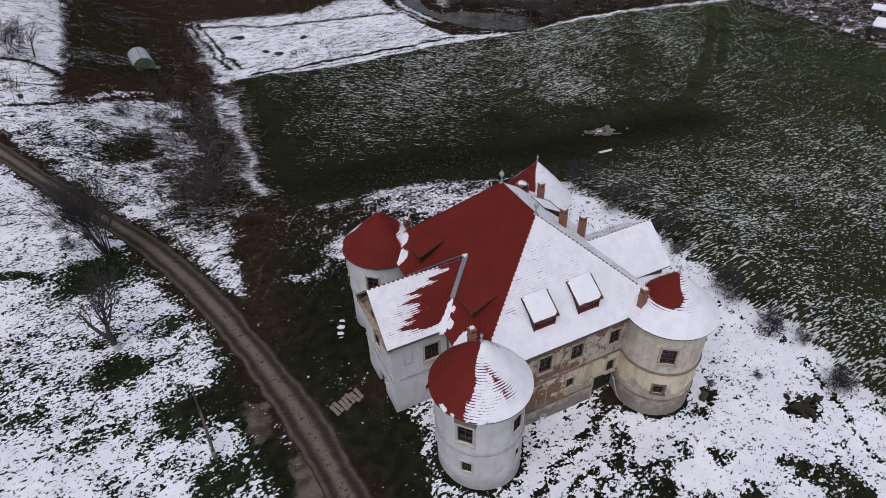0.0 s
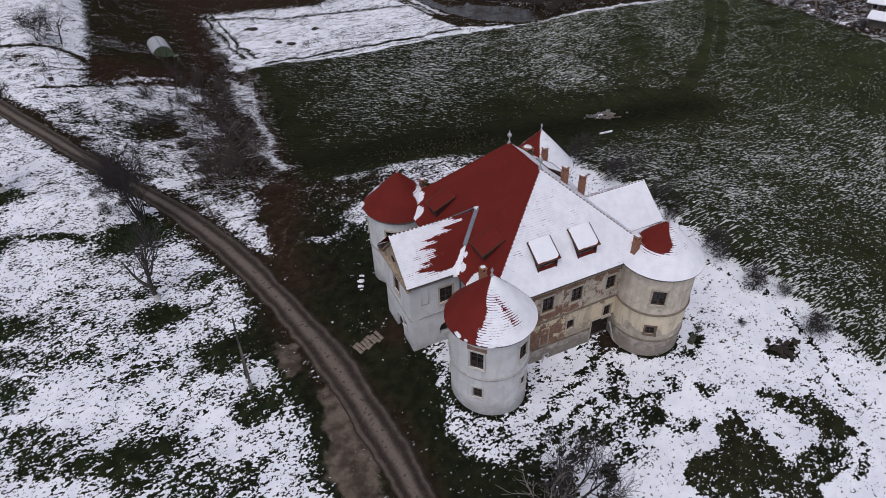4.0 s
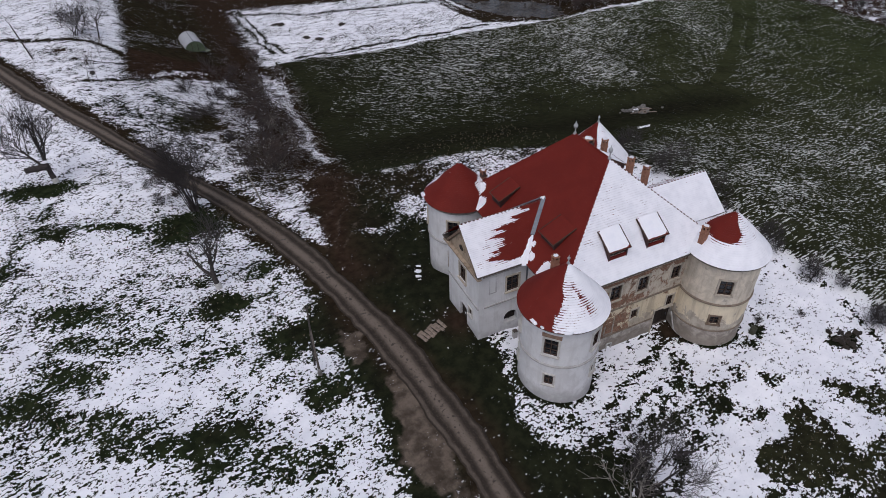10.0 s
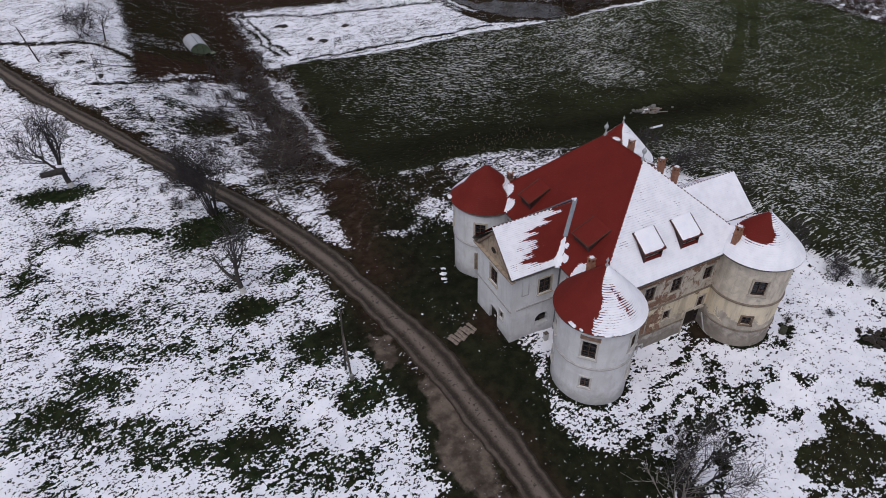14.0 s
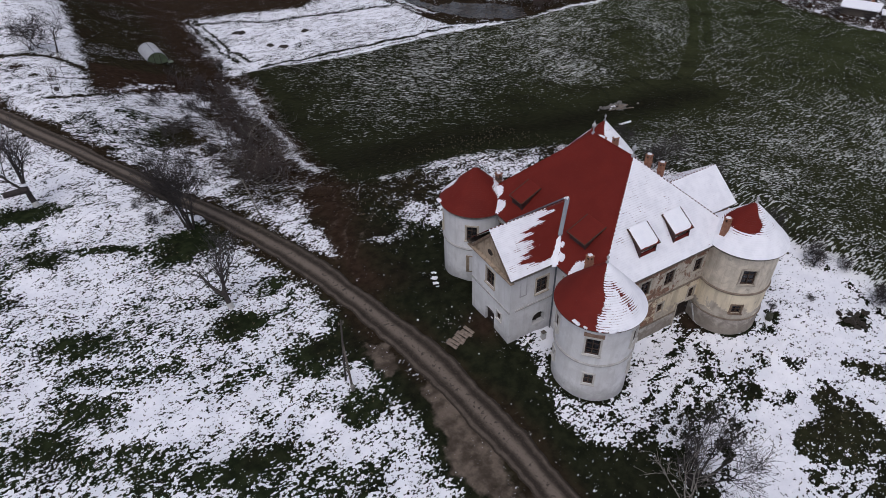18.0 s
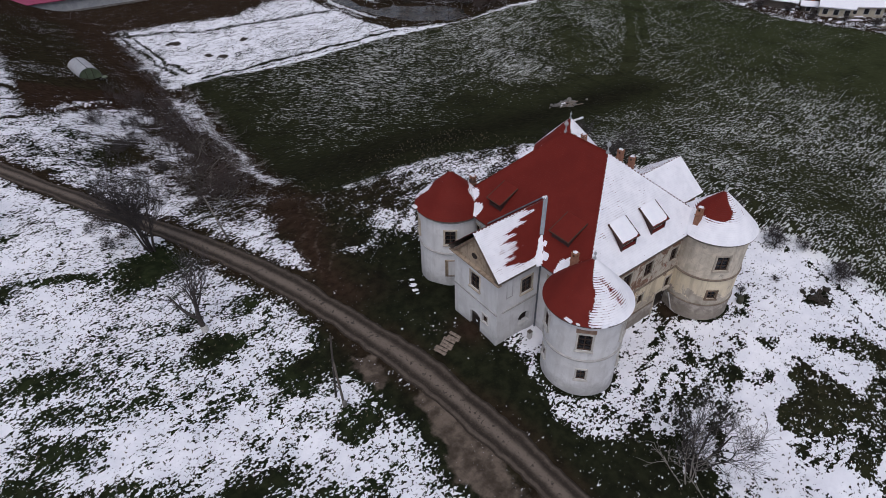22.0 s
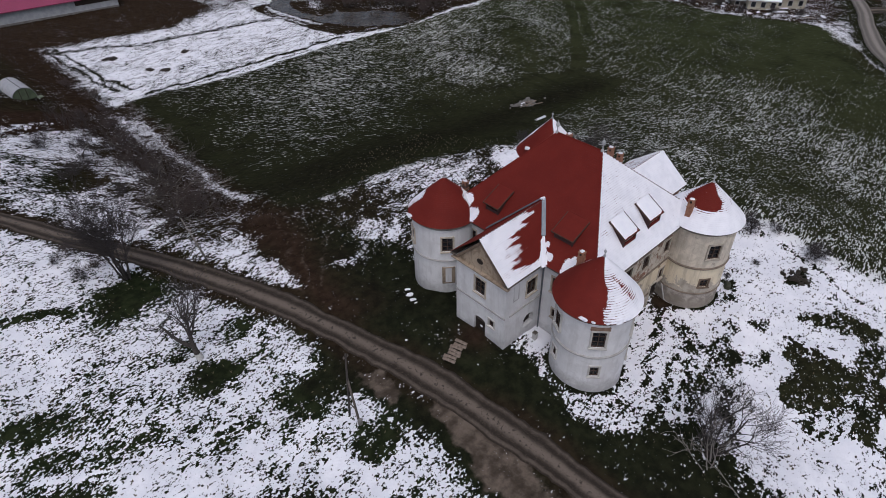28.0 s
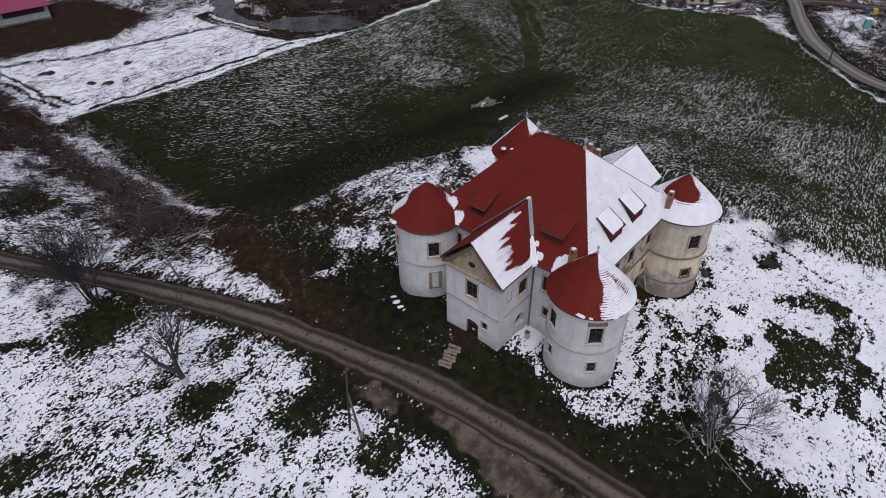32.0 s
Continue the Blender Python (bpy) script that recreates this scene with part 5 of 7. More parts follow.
def snow_west(p, s, w):
    k = 2.2 * blob(p, (-6.6, 4.75, 7.1), 0.5) + 2.0 * blob(p, (-6.25, 4.5, 7.4), 0.3) + 2.2 * blob(p, (-5.75, 5.7, 7.85), 0.42)
    k += 1.6 * blob(p, (-5.85, -2.3, 7.8), 0.2) + 2.4 * blob(p, (-6.35, -2.9, 7.3), 0.25)
    k = k + 2.2 * blob(p, (-6.2, -4.5, 7.45), 0.32) + 1.8 * blob(p, (-5.85, -4.75, 7.8), 0.22) + 2.2 * blob(p, (-6.6, -4.6, 7.1), 0.36)
    return sm(0.3, 0.75, k + 0.12 * math.sin(p.y * 23) + 0.1 * math.sin(p.y * 41 + p.z * 9))


roof.patch(RN, RS, NW, SW, snow_west, 0.16, 0.12)
roof.patch(RS, RS, SW, SE_, lambda p, s, w: 0.94 - 0.10 * blob(p, (-1.5, -3.4, 11), 1.8) - 0.08 * blob(p, (-3.2, -4.8, 9.4), 1.6) - 0.55 * sm(0.03, 0.0, w) + 0.2 * sm(0.6, 0.85, s))
roof.patch(RS, RN, SE_, NE, lambda p, s, w: 0.82)
roof.patch(RN, RN, NE, NW, lambda p, s, w: 0.55 * sm(0.9, 0.3, w))
main_roof = roof.done("main_roof", "steep hipped roof, bare red tiles to the west, snow on the south")

roof = Roof()


def snow_wing(p, s, w):
    u = -3.86 - 3.04 * s - p.x
    wide = 0.9 + 1.5 * sm(0.0, 0.4, s) - 0.5 * sm(0.5, 0.9, s) + 0.45 * math.sin(p.y * 5.3) + 0.3 * math.sin(p.y * 11.7 + p.x * 2) + 0.55 * math.sin(p.y * 47.0)
    return 0.93 - 0.86 * sm(wide + 1.9, wide - 0.5, u) * sm(0.93, 0.84, s) - 0.14 * sm(0.4, 0.0, s)


roof.patch((-10.5, 0, 9.5), (-3.86, 0, 9.5), (-10.5, -2.8, 6.85), (-6.9, -2.8, 6.85), snow_wing, 0.14, 0.15)
roof.patch((-3.86, 0, 9.5), (-10.5, 0, 9.5), (-6.9, 2.8, 6.85), (-10.5, 2.8, 6.85), lambda p, s, w: 0.06 + 0.3 * sm(0.12, 0.0, s))
wing_roof = roof.done("wing_roof", "gabled red tile roof half covered in snow")
roof = Roof()
roof.patch((4.5, -1.65, 8.95), (9.95, -1.65, 8.95), (6.95, -4.4, 6.8), (9.95, -4.4, 6.8), lambda p, s, w: 1.0)
roof.patch((9.95, -1.65, 8.95), (4.5, -1.65, 8.95), (9.95, 1.1, 6.8), (6.95, 1.1, 6.8), lambda p, s, w: 0.7)
back_roof = roof.done("back_wing_roof", "gabled roof under smooth white snow")

for key, c in TOWERS.items():
    roof = Roof()

    def snow_tower(p, s, w, key=key, c=c):
        a = around(p, c) + 4 * math.sin(s * 9 + c[0])
        if key == "near":
            d = (a + 360) % 360
            bare = sm(236, 209, d) * sm(70, 100, d)
            k = 1.0 - 0.98 * bare - 0.30 * sm(275, 232, d) - 0.64 * math.exp(-((d - 246 - 44 * s) / 14) ** 2) * sm(0.12, 0.45, s) * sm(0.92, 0.72, s)
            return k + (0.7 * sm(0.94, 1.0, s) * (math.sin(w * 60) > 0.45) if bare > 0.5 else 0)
        if key == "east":
            d = (a + 360) % 360
            bare = sm(254, 218, d) * sm(100, 140, d)
            return 1.0 + 0.2 * sm(0.5, 0.75, s) - bare * (1.0 - 0.8 * sm(0.42, 0.66, s)) - 0.46 * sm(318, 262, d) * sm(0.72, 0.40, s)
        if key == "north":
            d = (a + 360) % 360
            return 0.04 + 0.9 * max(sm(150, 128, d), sm(284, 300, d)) * sm(0.42, 0.6, s)
        d = (a + 360) % 360
        return 0.92 - 0.92 * sm(240, 226, d) * sm(110, 130, d)

    roof.cone(c, CONES[key], snow_tower)
    roof.done("tower_roof", {"near": "conical red tile roof, snow on the sunless half", "east": "conical roof mostly snowed over, bare red near the tip", "north": "conical roof of bare red tiles", "far": "conical roof, half red and half snow"}[key])
    # finial on each tip
    bm = lathe(bmesh.new(), [(0.09, -0.10), (0.11, 0.0), (0.04, 0.10), (0.03, 0.24), (0.085, 0.29), (0.10, 0.36), (0.07, 0.43), (0.02, 0.47), (0.015, 0.58)], 10, (*c, CONES[key][2]))
    part("finial", bm, M_FINIAL, castle, smooth=True)
for p in (RS, RN):
    part("finial", lathe(bmesh.new(), [(0.11, -0.1), (0.14, 0.02), (0.05, 0.16), (0.04, 0.42), (0.13, 0.5), (0.17, 0.64), (0.10, 0.78), (0.03, 0.84), (0.02, 1.0)], 10, p), M_FINIAL, castle, smooth=True)

# dark fascias draw the eaves shadow line; eaves boards close the roofs from below
for spec in (((2 * EU - 4.6, 0.05, 0.11), (0, -EV - 0.005, 6.83)), ((3.4, 0.05, 0.10), (-8.75, -2.815, 6.80))):
    part("fascia", boxes(spec), M_BOARD, castle)
for spec in (((2 * EU - 0.1, 0.5, 0.05), (0, -6.93, 6.80)), ((0.6, 2 * EV - 0.1, 0.05), (-6.52, 0, 6.79)), ((2 * EU - 0.1, 0.5, 0.05), (0, 6.93, 6.80)), ((0.6, 2 * EV - 0.1, 0.05), (6.52, 0, 6.79))):
    part("eaves_board", boxes(spec), M_BOARD, castle)
for spec in (((3.6, 0.42, 0.05), (-8.7, -2.6, 6.78)), ((3.6, 0.42, 0.05), (-8.7, 2.6, 6.78))):
    part("eaves_board", boxes(spec), M_BOARD, castle)
for spec in (((3.0, 0.45, 0.05), (8.4, -4.18, 6.73)), ((3.0, 0.45, 0.05), (8.4, 0.88, 6.73)), ((0.4, 5.0, 0.05), (9.72, -1.65, 6.70))):
    part("eaves_board", boxes(spec), M_BOARD, castle)
bm = bmesh.new()
va = [bm.verts.new((9.6, v, z)) for v, z in ((-4.05, 6.7), (0.75, 6.7), (-1.65, 8.7))]
vb = [bm.verts.new((9.2, v, z)) for v, z in ((-4.05, 6.7), (0.75, 6.7), (-1.65, 8.7))]
bm.faces.new(va), bm.faces.new(vb[::-1])
for i in range(3):
    bm.faces.new((va[i], va[(i + 1) % 3], vb[(i + 1) % 3], vb[i]))
part("back_gable", bm, M_OLD, castle)

# hip and ridge tiles
tile_v, tile_f = [], []
for k, (y, r) in enumerate(((-0.22, 0.12), (0.22, 0.145))):
    for i in range(6):
        t = math.pi * i / 5
        tile_v.append((math.cos(t) * r, y, math.sin(t) * r * 0.8))
for i in range(5):
    tile_f.append((i, i + 1, 6 + i + 1, 6 + i))
tile_f += [tuple(range(5, -1, -1)), tuple(range(6, 12))]
TILES = {}


def tile_row(parent, a, b, snowed, lift=0.0):
    """Half-round tiles along a ridge or hip, bare or with snow on their backs."""
    a, b = Vector(a), Vector(b)
    d = b - a
    n = int(d.length / (0.3 if snowed in ("dark", "teeth") else 0.4))
    q = d.to_track_quat("Y", "Z").to_matrix().to_4x4()
    for i in range(n):
        if snowed not in TILES:
            ob = link_mesh("ridge_tile", tile_v, tile_f, M_HIP if snowed == "dark" else M_ROOF, parent)
            at = ob.data.attributes.new("lie", "FLOAT_COLOR", "POINT")
            at.data.foreach_set("color", np.array([(1.0 if snowed == "teeth" else 0.78 if snowed is True else 0.0, 0.0 if k < 6 else 1.0, 0, 1) for k in range(12)], np.float32).reshape(-1))
            TILES[snowed] = ob
        else:
            ob = twin(TILES[snowed], Matrix(), parent)
        ob.matrix_basis = Matrix.Translation(a + d * ((i + 0.5) / n) + Vector((0, 0, lift))) @ q @ Matrix.Diagonal((0.42, 0.36, 0.6, 1) if snowed == "dark" else (0.55, 0.40, 0.34, 1) if snowed == "teeth" else (0.5, 1.0, 0.5, 1))


tile_row(main_roof, RS, RN, False)
for e, snowed in ((SW, False), (SE_, "dark"), (NW, False), (NE, True)):
    tile_row(main_roof, RS if e[1] < 0 else RN, Vector(RS if e[1] < 0 else RN).lerp(Vector(e), 0.78), snowed, -0.02 if e in (SW, NW) else -0.045)
tile_row(main_roof, Vector(RS) + Vector((0.015, -0.03, 0)), Vector(RS).lerp(Vector(SW), 0.8) + Vector((0.015, -0.03, 0)), "teeth", -0.012)
tile_row(wing_roof, (-3.9, 0, 9.5), (-10.45, 0, 9.5), "dark", -0.03)
tile_row(back_roof, (4.6, -1.65, 8.95), (9.9, -1.65, 8.95), "dark", -0.055)

# grey metal valleys where the wing meets the main roof
for s in (-1, 1):
    a, b = Vector((-3.75, s * 0.05, 9.68)), Vector((-6.8, s * 2.78, 7.04))
    side = Vector((0.10, s * 0.11, 0.02)) * (1.0 if s < 0 else 0.45)
    b = a.lerp(b, 0.60 if s < 0 else 1.0)
    vv = [a - side, a + side, b + side, b - side]
    vv = vv + [p + Vector((0, 0, 0.05)) for p in vv]
    link_mesh("valley_gutter", vv, [(0, 1, 2, 3), (7, 6, 5, 4), (0, 4, 5, 1), (1, 5, 6, 2), (2, 6, 7, 3), (3, 7, 4, 0)], M_ZINC, castle)


def lump(bm, at, size, seed, squash=0.4):
    rng = random.Random(seed)
    made = bmesh.ops.create_icosphere(bm, subdivisions=2, radius=1.0)["verts"]
    off = Vector((rng.uniform(0, 50), rng.uniform(0, 50), 0))
    for v in made:
        v.co *= 0.75 + 0.55 * noise.noise(v.co * 1.6 + off)
        v.co = Vector((v.co.x * size[0], v.co.y * size[1], v.co.z * squash)) + Vector(at)
    return bm


clumps = [((-3.75, 0.0, 9.66), (0.3, 0.22), 0.13), ((-9.36, -8.1, 6.98), (0.2, 0.42), 0.15), ((-7.9, -9.88, 6.95), (0.42, 0.18), 0.10), ((-8.55, -9.42, 6.95), (0.22, 0.16), 0.09), ((-7.3, -10.08, 6.94), (0.25, 0.14), 0.08), ((-9.15, -8.75, 6.96), (0.12, 0.2), 0.08), ((-9.6, 8.3, 6.85), (0.25, 0.4), 0.14), ((3.9, 7.9, 7.75), (0.3, 0.4), 0.16), ((3.75, 6.9, 8.05), (0.2, 0.24), 0.14)]
for i, (p, s, q) in enumerate(clumps):
    part("snow_clump", lump(bmesh.new(), p, s, i, q), M_SNOW, castle, smooth=True)



def roof_drift(a, b, w0, w1, seed):
    """Snow lying in the valley between the wing and the main roof."""
    a, b = Vector((*a, 0)), Vector((*b, 0))
    side = Vector((b.y - a.y, a.x - b.x, 0)).normalized()
    n, m, verts, faces = 26, 9, [], []
    for i in range(n + 1):
        t = i / n
        for j in range(m + 1):
            f = 2 * j / m - 1
            ragged = 1 + 0.45 * noise.noise(Vector((t * 7, 3.0 * (f > 0), seed)))
            p = a.lerp(b, t) + side * f * (w0 + (w1 - w0) * t) * ragged * min(1.0, 0.35 + 5 * t)
            z = max(Z_RIDGE - (Z_RIDGE - Z_MAIN) / EU * abs(p.x), 9.5 - 2.65 / 2.8 * abs(p.y))
            edge = abs(f) > 0.99 or i in (0, n)
            verts.append((p.x, p.y, z + (-0.05 if edge else 0.055 + 0.03 * noise.noise(Vector((p.x * 3, p.y * 3, seed))))))
    for i in range(n):
        for j in range(m):
            q = i * (m + 1) + j
            faces.append((q, q + 1, q + m + 2, q + m + 1))
    return link_mesh("snow_drift", verts, faces, M_SNOW, castle, "snow lying in the roof valley", smooth=True)


roof_drift((-5.5, -1.60), (-7.0, -2.95), 0.12, 0.34, 3)

# dormers

def dormer(name, m, w, run, z_front, rise, snowy, label):
    """A shed dormer: x along its front, y up the roof from the front, z up."""
    bm = bmesh.new()
    ang = math.atan2(rise, run)
    ln = math.hypot(run, rise)
    over = 0.06 if snowy else 0.14
    slope = Matrix.Translation((0, run / 2 - 0.02, z_front + rise / 2 + 0.03)) @ Matrix.Rotation(ang, 4, "X")
    box(bm, (w + 0.2, ln + over, 0.06), (0, -over / 2, 0), slope, 0.015)
    top = part(name, bm, M_ROOF, castle, label)
    top.matrix_basis = m
    for s in (-1, 1):
        vv = []
        for x in (s * w / 2, s * (w / 2 - 0.08)):
            vv += [(x, 0.02, -0.25), (x, 0.02, z_front), (x, run, z_front + rise)]
        link_mesh("cheek", vv, [(0, 1, 2), (5, 4, 3), (0, 3, 4, 1), (1, 4, 5, 2), (2, 5, 3, 0)], M_DORMER_DARK, top)
        bm = bmesh.new()
        box(bm, (0.045, ln + over, 0.12), (s * (w / 2 + 0.125), -over / 2, -0.01), slope)
        part("fascia", bm, M_FASCIA, top)
    bm = bmesh.new()
    box(bm, (w + 0.3, 0.045, 0.12), (0, -ln / 2 - over - 0.024, -0.01), slope)
    part("fascia", bm, M_FASCIA, top)
    # bare dormers get a dark front that paints the shade beneath their slab
    part("front_board", boxes(((w - 0.16, 0.06, z_front * 0.45 + 0.25), (0, 0.08, z_front * 0.225 - 0.125))), M_ROOF if snowy else M_DORMER_DARK, top)
    part("lintel", boxes(((w - 0.16, 0.05, 0.07), (0, 0.08, z_front - 0.035))), M_FASCIA, top)
    for k in range(3):
        part("louvre", boxes(((w / 3 - 0.12, 0.03, z_front * 0.45), (-w / 3 + k * w / 3, 0.16, z_front * 0.7))), M_WOOD, top)
    for x in (-w / 6, w / 6):
        part("mullion", boxes(((0.07, 0.05, z_front * 0.45), (x, 0.13, z_front * 0.7))), M_FASCIA, top)
    if snowy:
        bm = bmesh.new()
        made = bmesh.ops.create_grid(bm, x_segments=10, y_segments=10, size=0.5)["verts"]
        for v in made:
            f = max(abs(v.co.x), abs(v.co.y)) * 2
            v.co.z = 0.045 * (1 - f ** 10) + 0.015 * noise.noise(v.co * 6)
        bmesh.ops.transform(bm, matrix=Matrix.Translation((0, run / 2 - 0.02, z_front + rise / 2 + 0.062)) @ Matrix.Rotation(ang, 4, "X") @ Matrix.Diagonal((w + 0.19, ln + 0.05, 1, 1)), verts=made)
        part("snow_cap", bm, M_SNOW, top, smooth=True)
    return top


def roof_z_south(v):
    return Z_RIDGE - (Z_RIDGE - Z_MAIN) / (EV - 1.95) * (abs(v) - 1.95)


for u in (-1.8, 1.38):
    dormer("dormer", pose(u, -6.35, roof_z_south(-6.35), 0, 0, 0), 1.5, 1.4, 0.82, 0.85, True, "shed dormer with red cheeks under thick snow")
for v, u0, w, zf in ((3.15, -5.8, 1.25, 0.74), (-3.2, -5.35, 1.6, 0.62)):
    dormer("dormer", pose(u0, v, Z_RIDGE - (Z_RIDGE - Z_MAIN) / EU * abs(u0), 0, 0, -90), w, 1.6, zf, 0.76, False, "low red shed dormer among bare tiles")
z0 = Z_RIDGE - (Z_RIDGE - Z_MAIN) / EU * 4.6
dormer("dormer", pose(4.6, 2.2, z0, 0, 0, 90), 1.5, 1.5, 0.5, 0.86, True, "shed dormer under snow on the far slope")


def chimney(u, v, z0, z1, s=0.40, sooty=False):
    top = part("chimney", boxes(((s, s, z1 - z0), (0, 0, (z1 - z0) / 2)), bevel=0.012), M_SOOT if sooty else M_BRICK, castle, "plain brick chimney stack with a snow-topped cap")
    top.matrix_basis = pose(u, v, z0, 0, 0, 3)
    h = z1 - z0
    part("collar", boxes(((s + 0.08, s + 0.08, 0.08), (0, 0, h - 0.34)), bevel=0.015), M_BRICK, top)
    for dx, dy in ((-1, -1), (-1, 1), (1, -1), (1, 1)):
        part("cap_post", boxes(((0.1, 0.1, 0.24), (dx * (s / 2 - 0.06), dy * (s / 2 - 0.06), h + 0.115))), M_BRICK, top)
    # dark plate on the solid stack stands for the shaded flue mouth
    part("flue", boxes(((s - 0.16, s - 0.16, 0.02), (0, 0, h + 0.012))), M_WOOD, top)
    part("cap", boxes(((s + 0.05, s + 0.05, 0.06), (0, 0, h + 0.265)), bevel=0.015), M_BRICK, top)
    part("snow_cap", lump(bmesh.new(), (0, 0, h + 0.33), (s * 0.55, s * 0.55), int(u * 9), 0.07), M_SNOW, top, smooth=True)


chimney(-6.15, -5.35, 7.2, 8.75)
chimney(4.7, -7.25, 6.9, 8.75)
chimney(-4.95, 6.85, 7.2, 8.35, sooty=True)
chimney(4.66, 4.16, 8.0, 9.95)
chimney(2.95, -0.9, 9.4, 11.3)
chimney(4.75, -0.75, 8.0, 10.0)
chimney(3.1, 4.3, 8.6, 10.35, 0.7, True)

# downpipes
bm = rod(bmesh.new(), (-6.42, -2.62, 6.6), (-6.42, -2.62, 0.2), 0.06)
part("downpipe", bm, M_DARKPIPE, castle)
bm = rod(bmesh.new(), (4.0, -6.95, 1.0), (4.25, -7.35, -0.55), 0.06)
rod(bm, (4.25, -7.35, -0.55), (4.3, -7.9, -0.72), 0.06)
part("downpipe", bm, M_PIPE, castle, "pale broken downpipe leaning at the cellar door")
bm = rod(bmesh.new(), (-8.0, 4.96, 1.15), (-8.0, 4.96, -0.1), 0.04)
part("drain", bm, M_DARKPIPE, castle)

# ---- trees and shrubs ----


def branches(rng, start, direction, length, radius, levels, counts, spread, lift, out):
    """Adds a limb and all that grows from it to out[level] as lists of (points, radii)."""
    level = len(counts) - levels
    segs = 5 if level == 0 else (4 if level == 1 else 3 if level == 2 else 2)
    p, d = Vector(start), Vector(direction).normalized()
    pts, rad = [p.copy()], [radius]
    for i in range(segs):
        jit = Vector((rng.gauss(0, 1), rng.gauss(0, 1), rng.gauss(0, 0.6))) * (0.10 if level == 0 else 0.20)
        d = (d + jit + Vector((0, 0, lift))).normalized()
        p = p + d * (length / segs)
        pts.append(p.copy())
        rad.append(radius * (1 - 0.72 * (i + 1) / segs))
    out[level].append((pts, rad))
    if levels <= 1:
        return
    n = counts[level]
    for k in range(n):
        t = 0.30 + 0.70 * (k + rng.random()) / n if level else 0.45 + 0.55 * (k + rng.random()) / n
        i = min(segs - 1, int(t * segs))
        q = pts[i].lerp(pts[i + 1], t * segs - i)
        side = Vector((rng.gauss(0, 1), rng.gauss(0, 1), rng.gauss(0.1, 0.6))).normalized()
        along = (pts[i + 1] - pts[i]).normalized()
        dd = (along * (1 - spread) + side * spread).normalized()
        branches(rng, q, dd, length * rng.uniform(0.45, 0.72), max(0.006, rad[i] * rng.uniform(0.45, 0.65)), levels - 1, counts, spread, lift, out)


def tubes(limbs, sides, least):
    verts, faces = [], []
    for pts, rad in limbs:
        rings = []
        for i, p in enumerate(pts):
            d = (pts[min(i + 1, len(pts) - 1)] - pts[max(i - 1, 0)]).normalized()
            a = d.orthogonal().normalized()
            b = d.cross(a)
            r = max(least, rad[i])
            rings.append(len(verts))
            for k in range(sides):
                t = 2 * math.pi * k / sides
                verts.append(p + (a * math.cos(t) + b * math.sin(t)) * r)
        for r0, r1 in zip(rings, rings[1:]):
            for k in range(sides):
                faces.append((r0 + k, r0 + (k + 1) % sides, r1 + (k + 1) % sides, r1 + k))
    return verts, faces


def tree(name, x, y, label, category, seed, stems, counts, spread, lift, turn=0.0, group="", limed=0.0, bark=None, twig=None, least=0.012, thick=None):
    """A bare tree or shrub. stems: (base offset, direction, length, radius) for each stem."""
    rng = random.Random(seed)
    out = [[] for _ in counts]
    for off, d, ln, r in stems:
        branches(rng, off, d, ln, r, len(counts), counts, spread, lift, out)
    top = thing(name, x, y, ground_z(x, y) - 0.05, label, category, group, turn)
    for group_of in ([[b] for b in out[0]] if len(stems) <= 9 else [out[0]]):
        v, f = tubes(group_of, 8 if len(stems) < 4 else 6, 0.02)
        link_mesh("trunk" if len(stems) == 1 else "stem", v, f, bark or M_BARK, top, smooth=True)
    low = name in ("brushwood", "dead_branch")
    if not low:
        v, f = tubes(out[1], 5, 0.015)
        link_mesh("limb", v, f, bark or M_BARK, top, smooth=True)
    v, f = tubes([b for lv in out[1 if low else 2:] for b in lv], 3, least)
    link_mesh("crown", v, f, twig or M_TWIG, top, "bare twigs")
    if limed:
        pts, rad = out[0][0]
        q = pts[0].lerp(pts[1], min(1.0, limed))
        part("whitewashed_base", rod(bmesh.new(), pts[0], q, rad[0] * 1.06 + 0.012, rad[0] * 1.0 + 0.012, 10), M_LIME, top, "whitewashed foot of the trunk")
    return top


tree("tree", -6.1, 40.3, "bare leaning fruit tree with a whitewashed trunk foot", "tree", 3, [((0, 0, 0), (-0.16, 0.06, 1), 4.0, 0.25)], (9, 7, 5, 4), 0.42, 0.20, limed=0.7, least=0.010)
for off, d, ln, r in (((-0.3, 0.1, 1.5), (-0.9, 0.5, 1.0), 2.8, 0.18),):
    t2 = bpy.data.objects["tree"]
    rng = random.Random(31)
    out = [[], [], []]
    branches(rng, off, d, ln, r, 3, (6, 5, 4), 0.6, 0.08, out)
    v, f = tubes(out[0], 6, 0.02)
    link_mesh("limb", v, f, M_BARK, t2, smooth=True)
    v, f = tubes(out[1] + out[2], 3, 0.012)
    link_mesh("crown", v, f, M_TWIG, t2)
t = tree("tree", -17.2, 65.6, "bare fruit tree with a broken limb and limed trunk", "tree", 8, [((0, 0, 0), (-0.25, 0.05, 1), 5.2, 0.30), ((-0.1, 0.0, 1.4), (-0.7, 0.2, 1), 4.0, 0.18)], (9, 7, 5, 4), 0.46, 0.15, limed=0.5, least=0.016)
bm = rod(bmesh.new(), (-0.2, 0, 2.0), (-2.1, -0.5, 2.3), 0.34, 0.30, 10)
part("broken_limb", bm, M_BARK, t, "thick broken limb sticking out sideways")
part("snow_cap", lump(bmesh.new(), (-0.2, 0.05, 2.5), (0.5, 0.3), 5, 0.16), M_SNOW, t, smooth=True)
stems = []
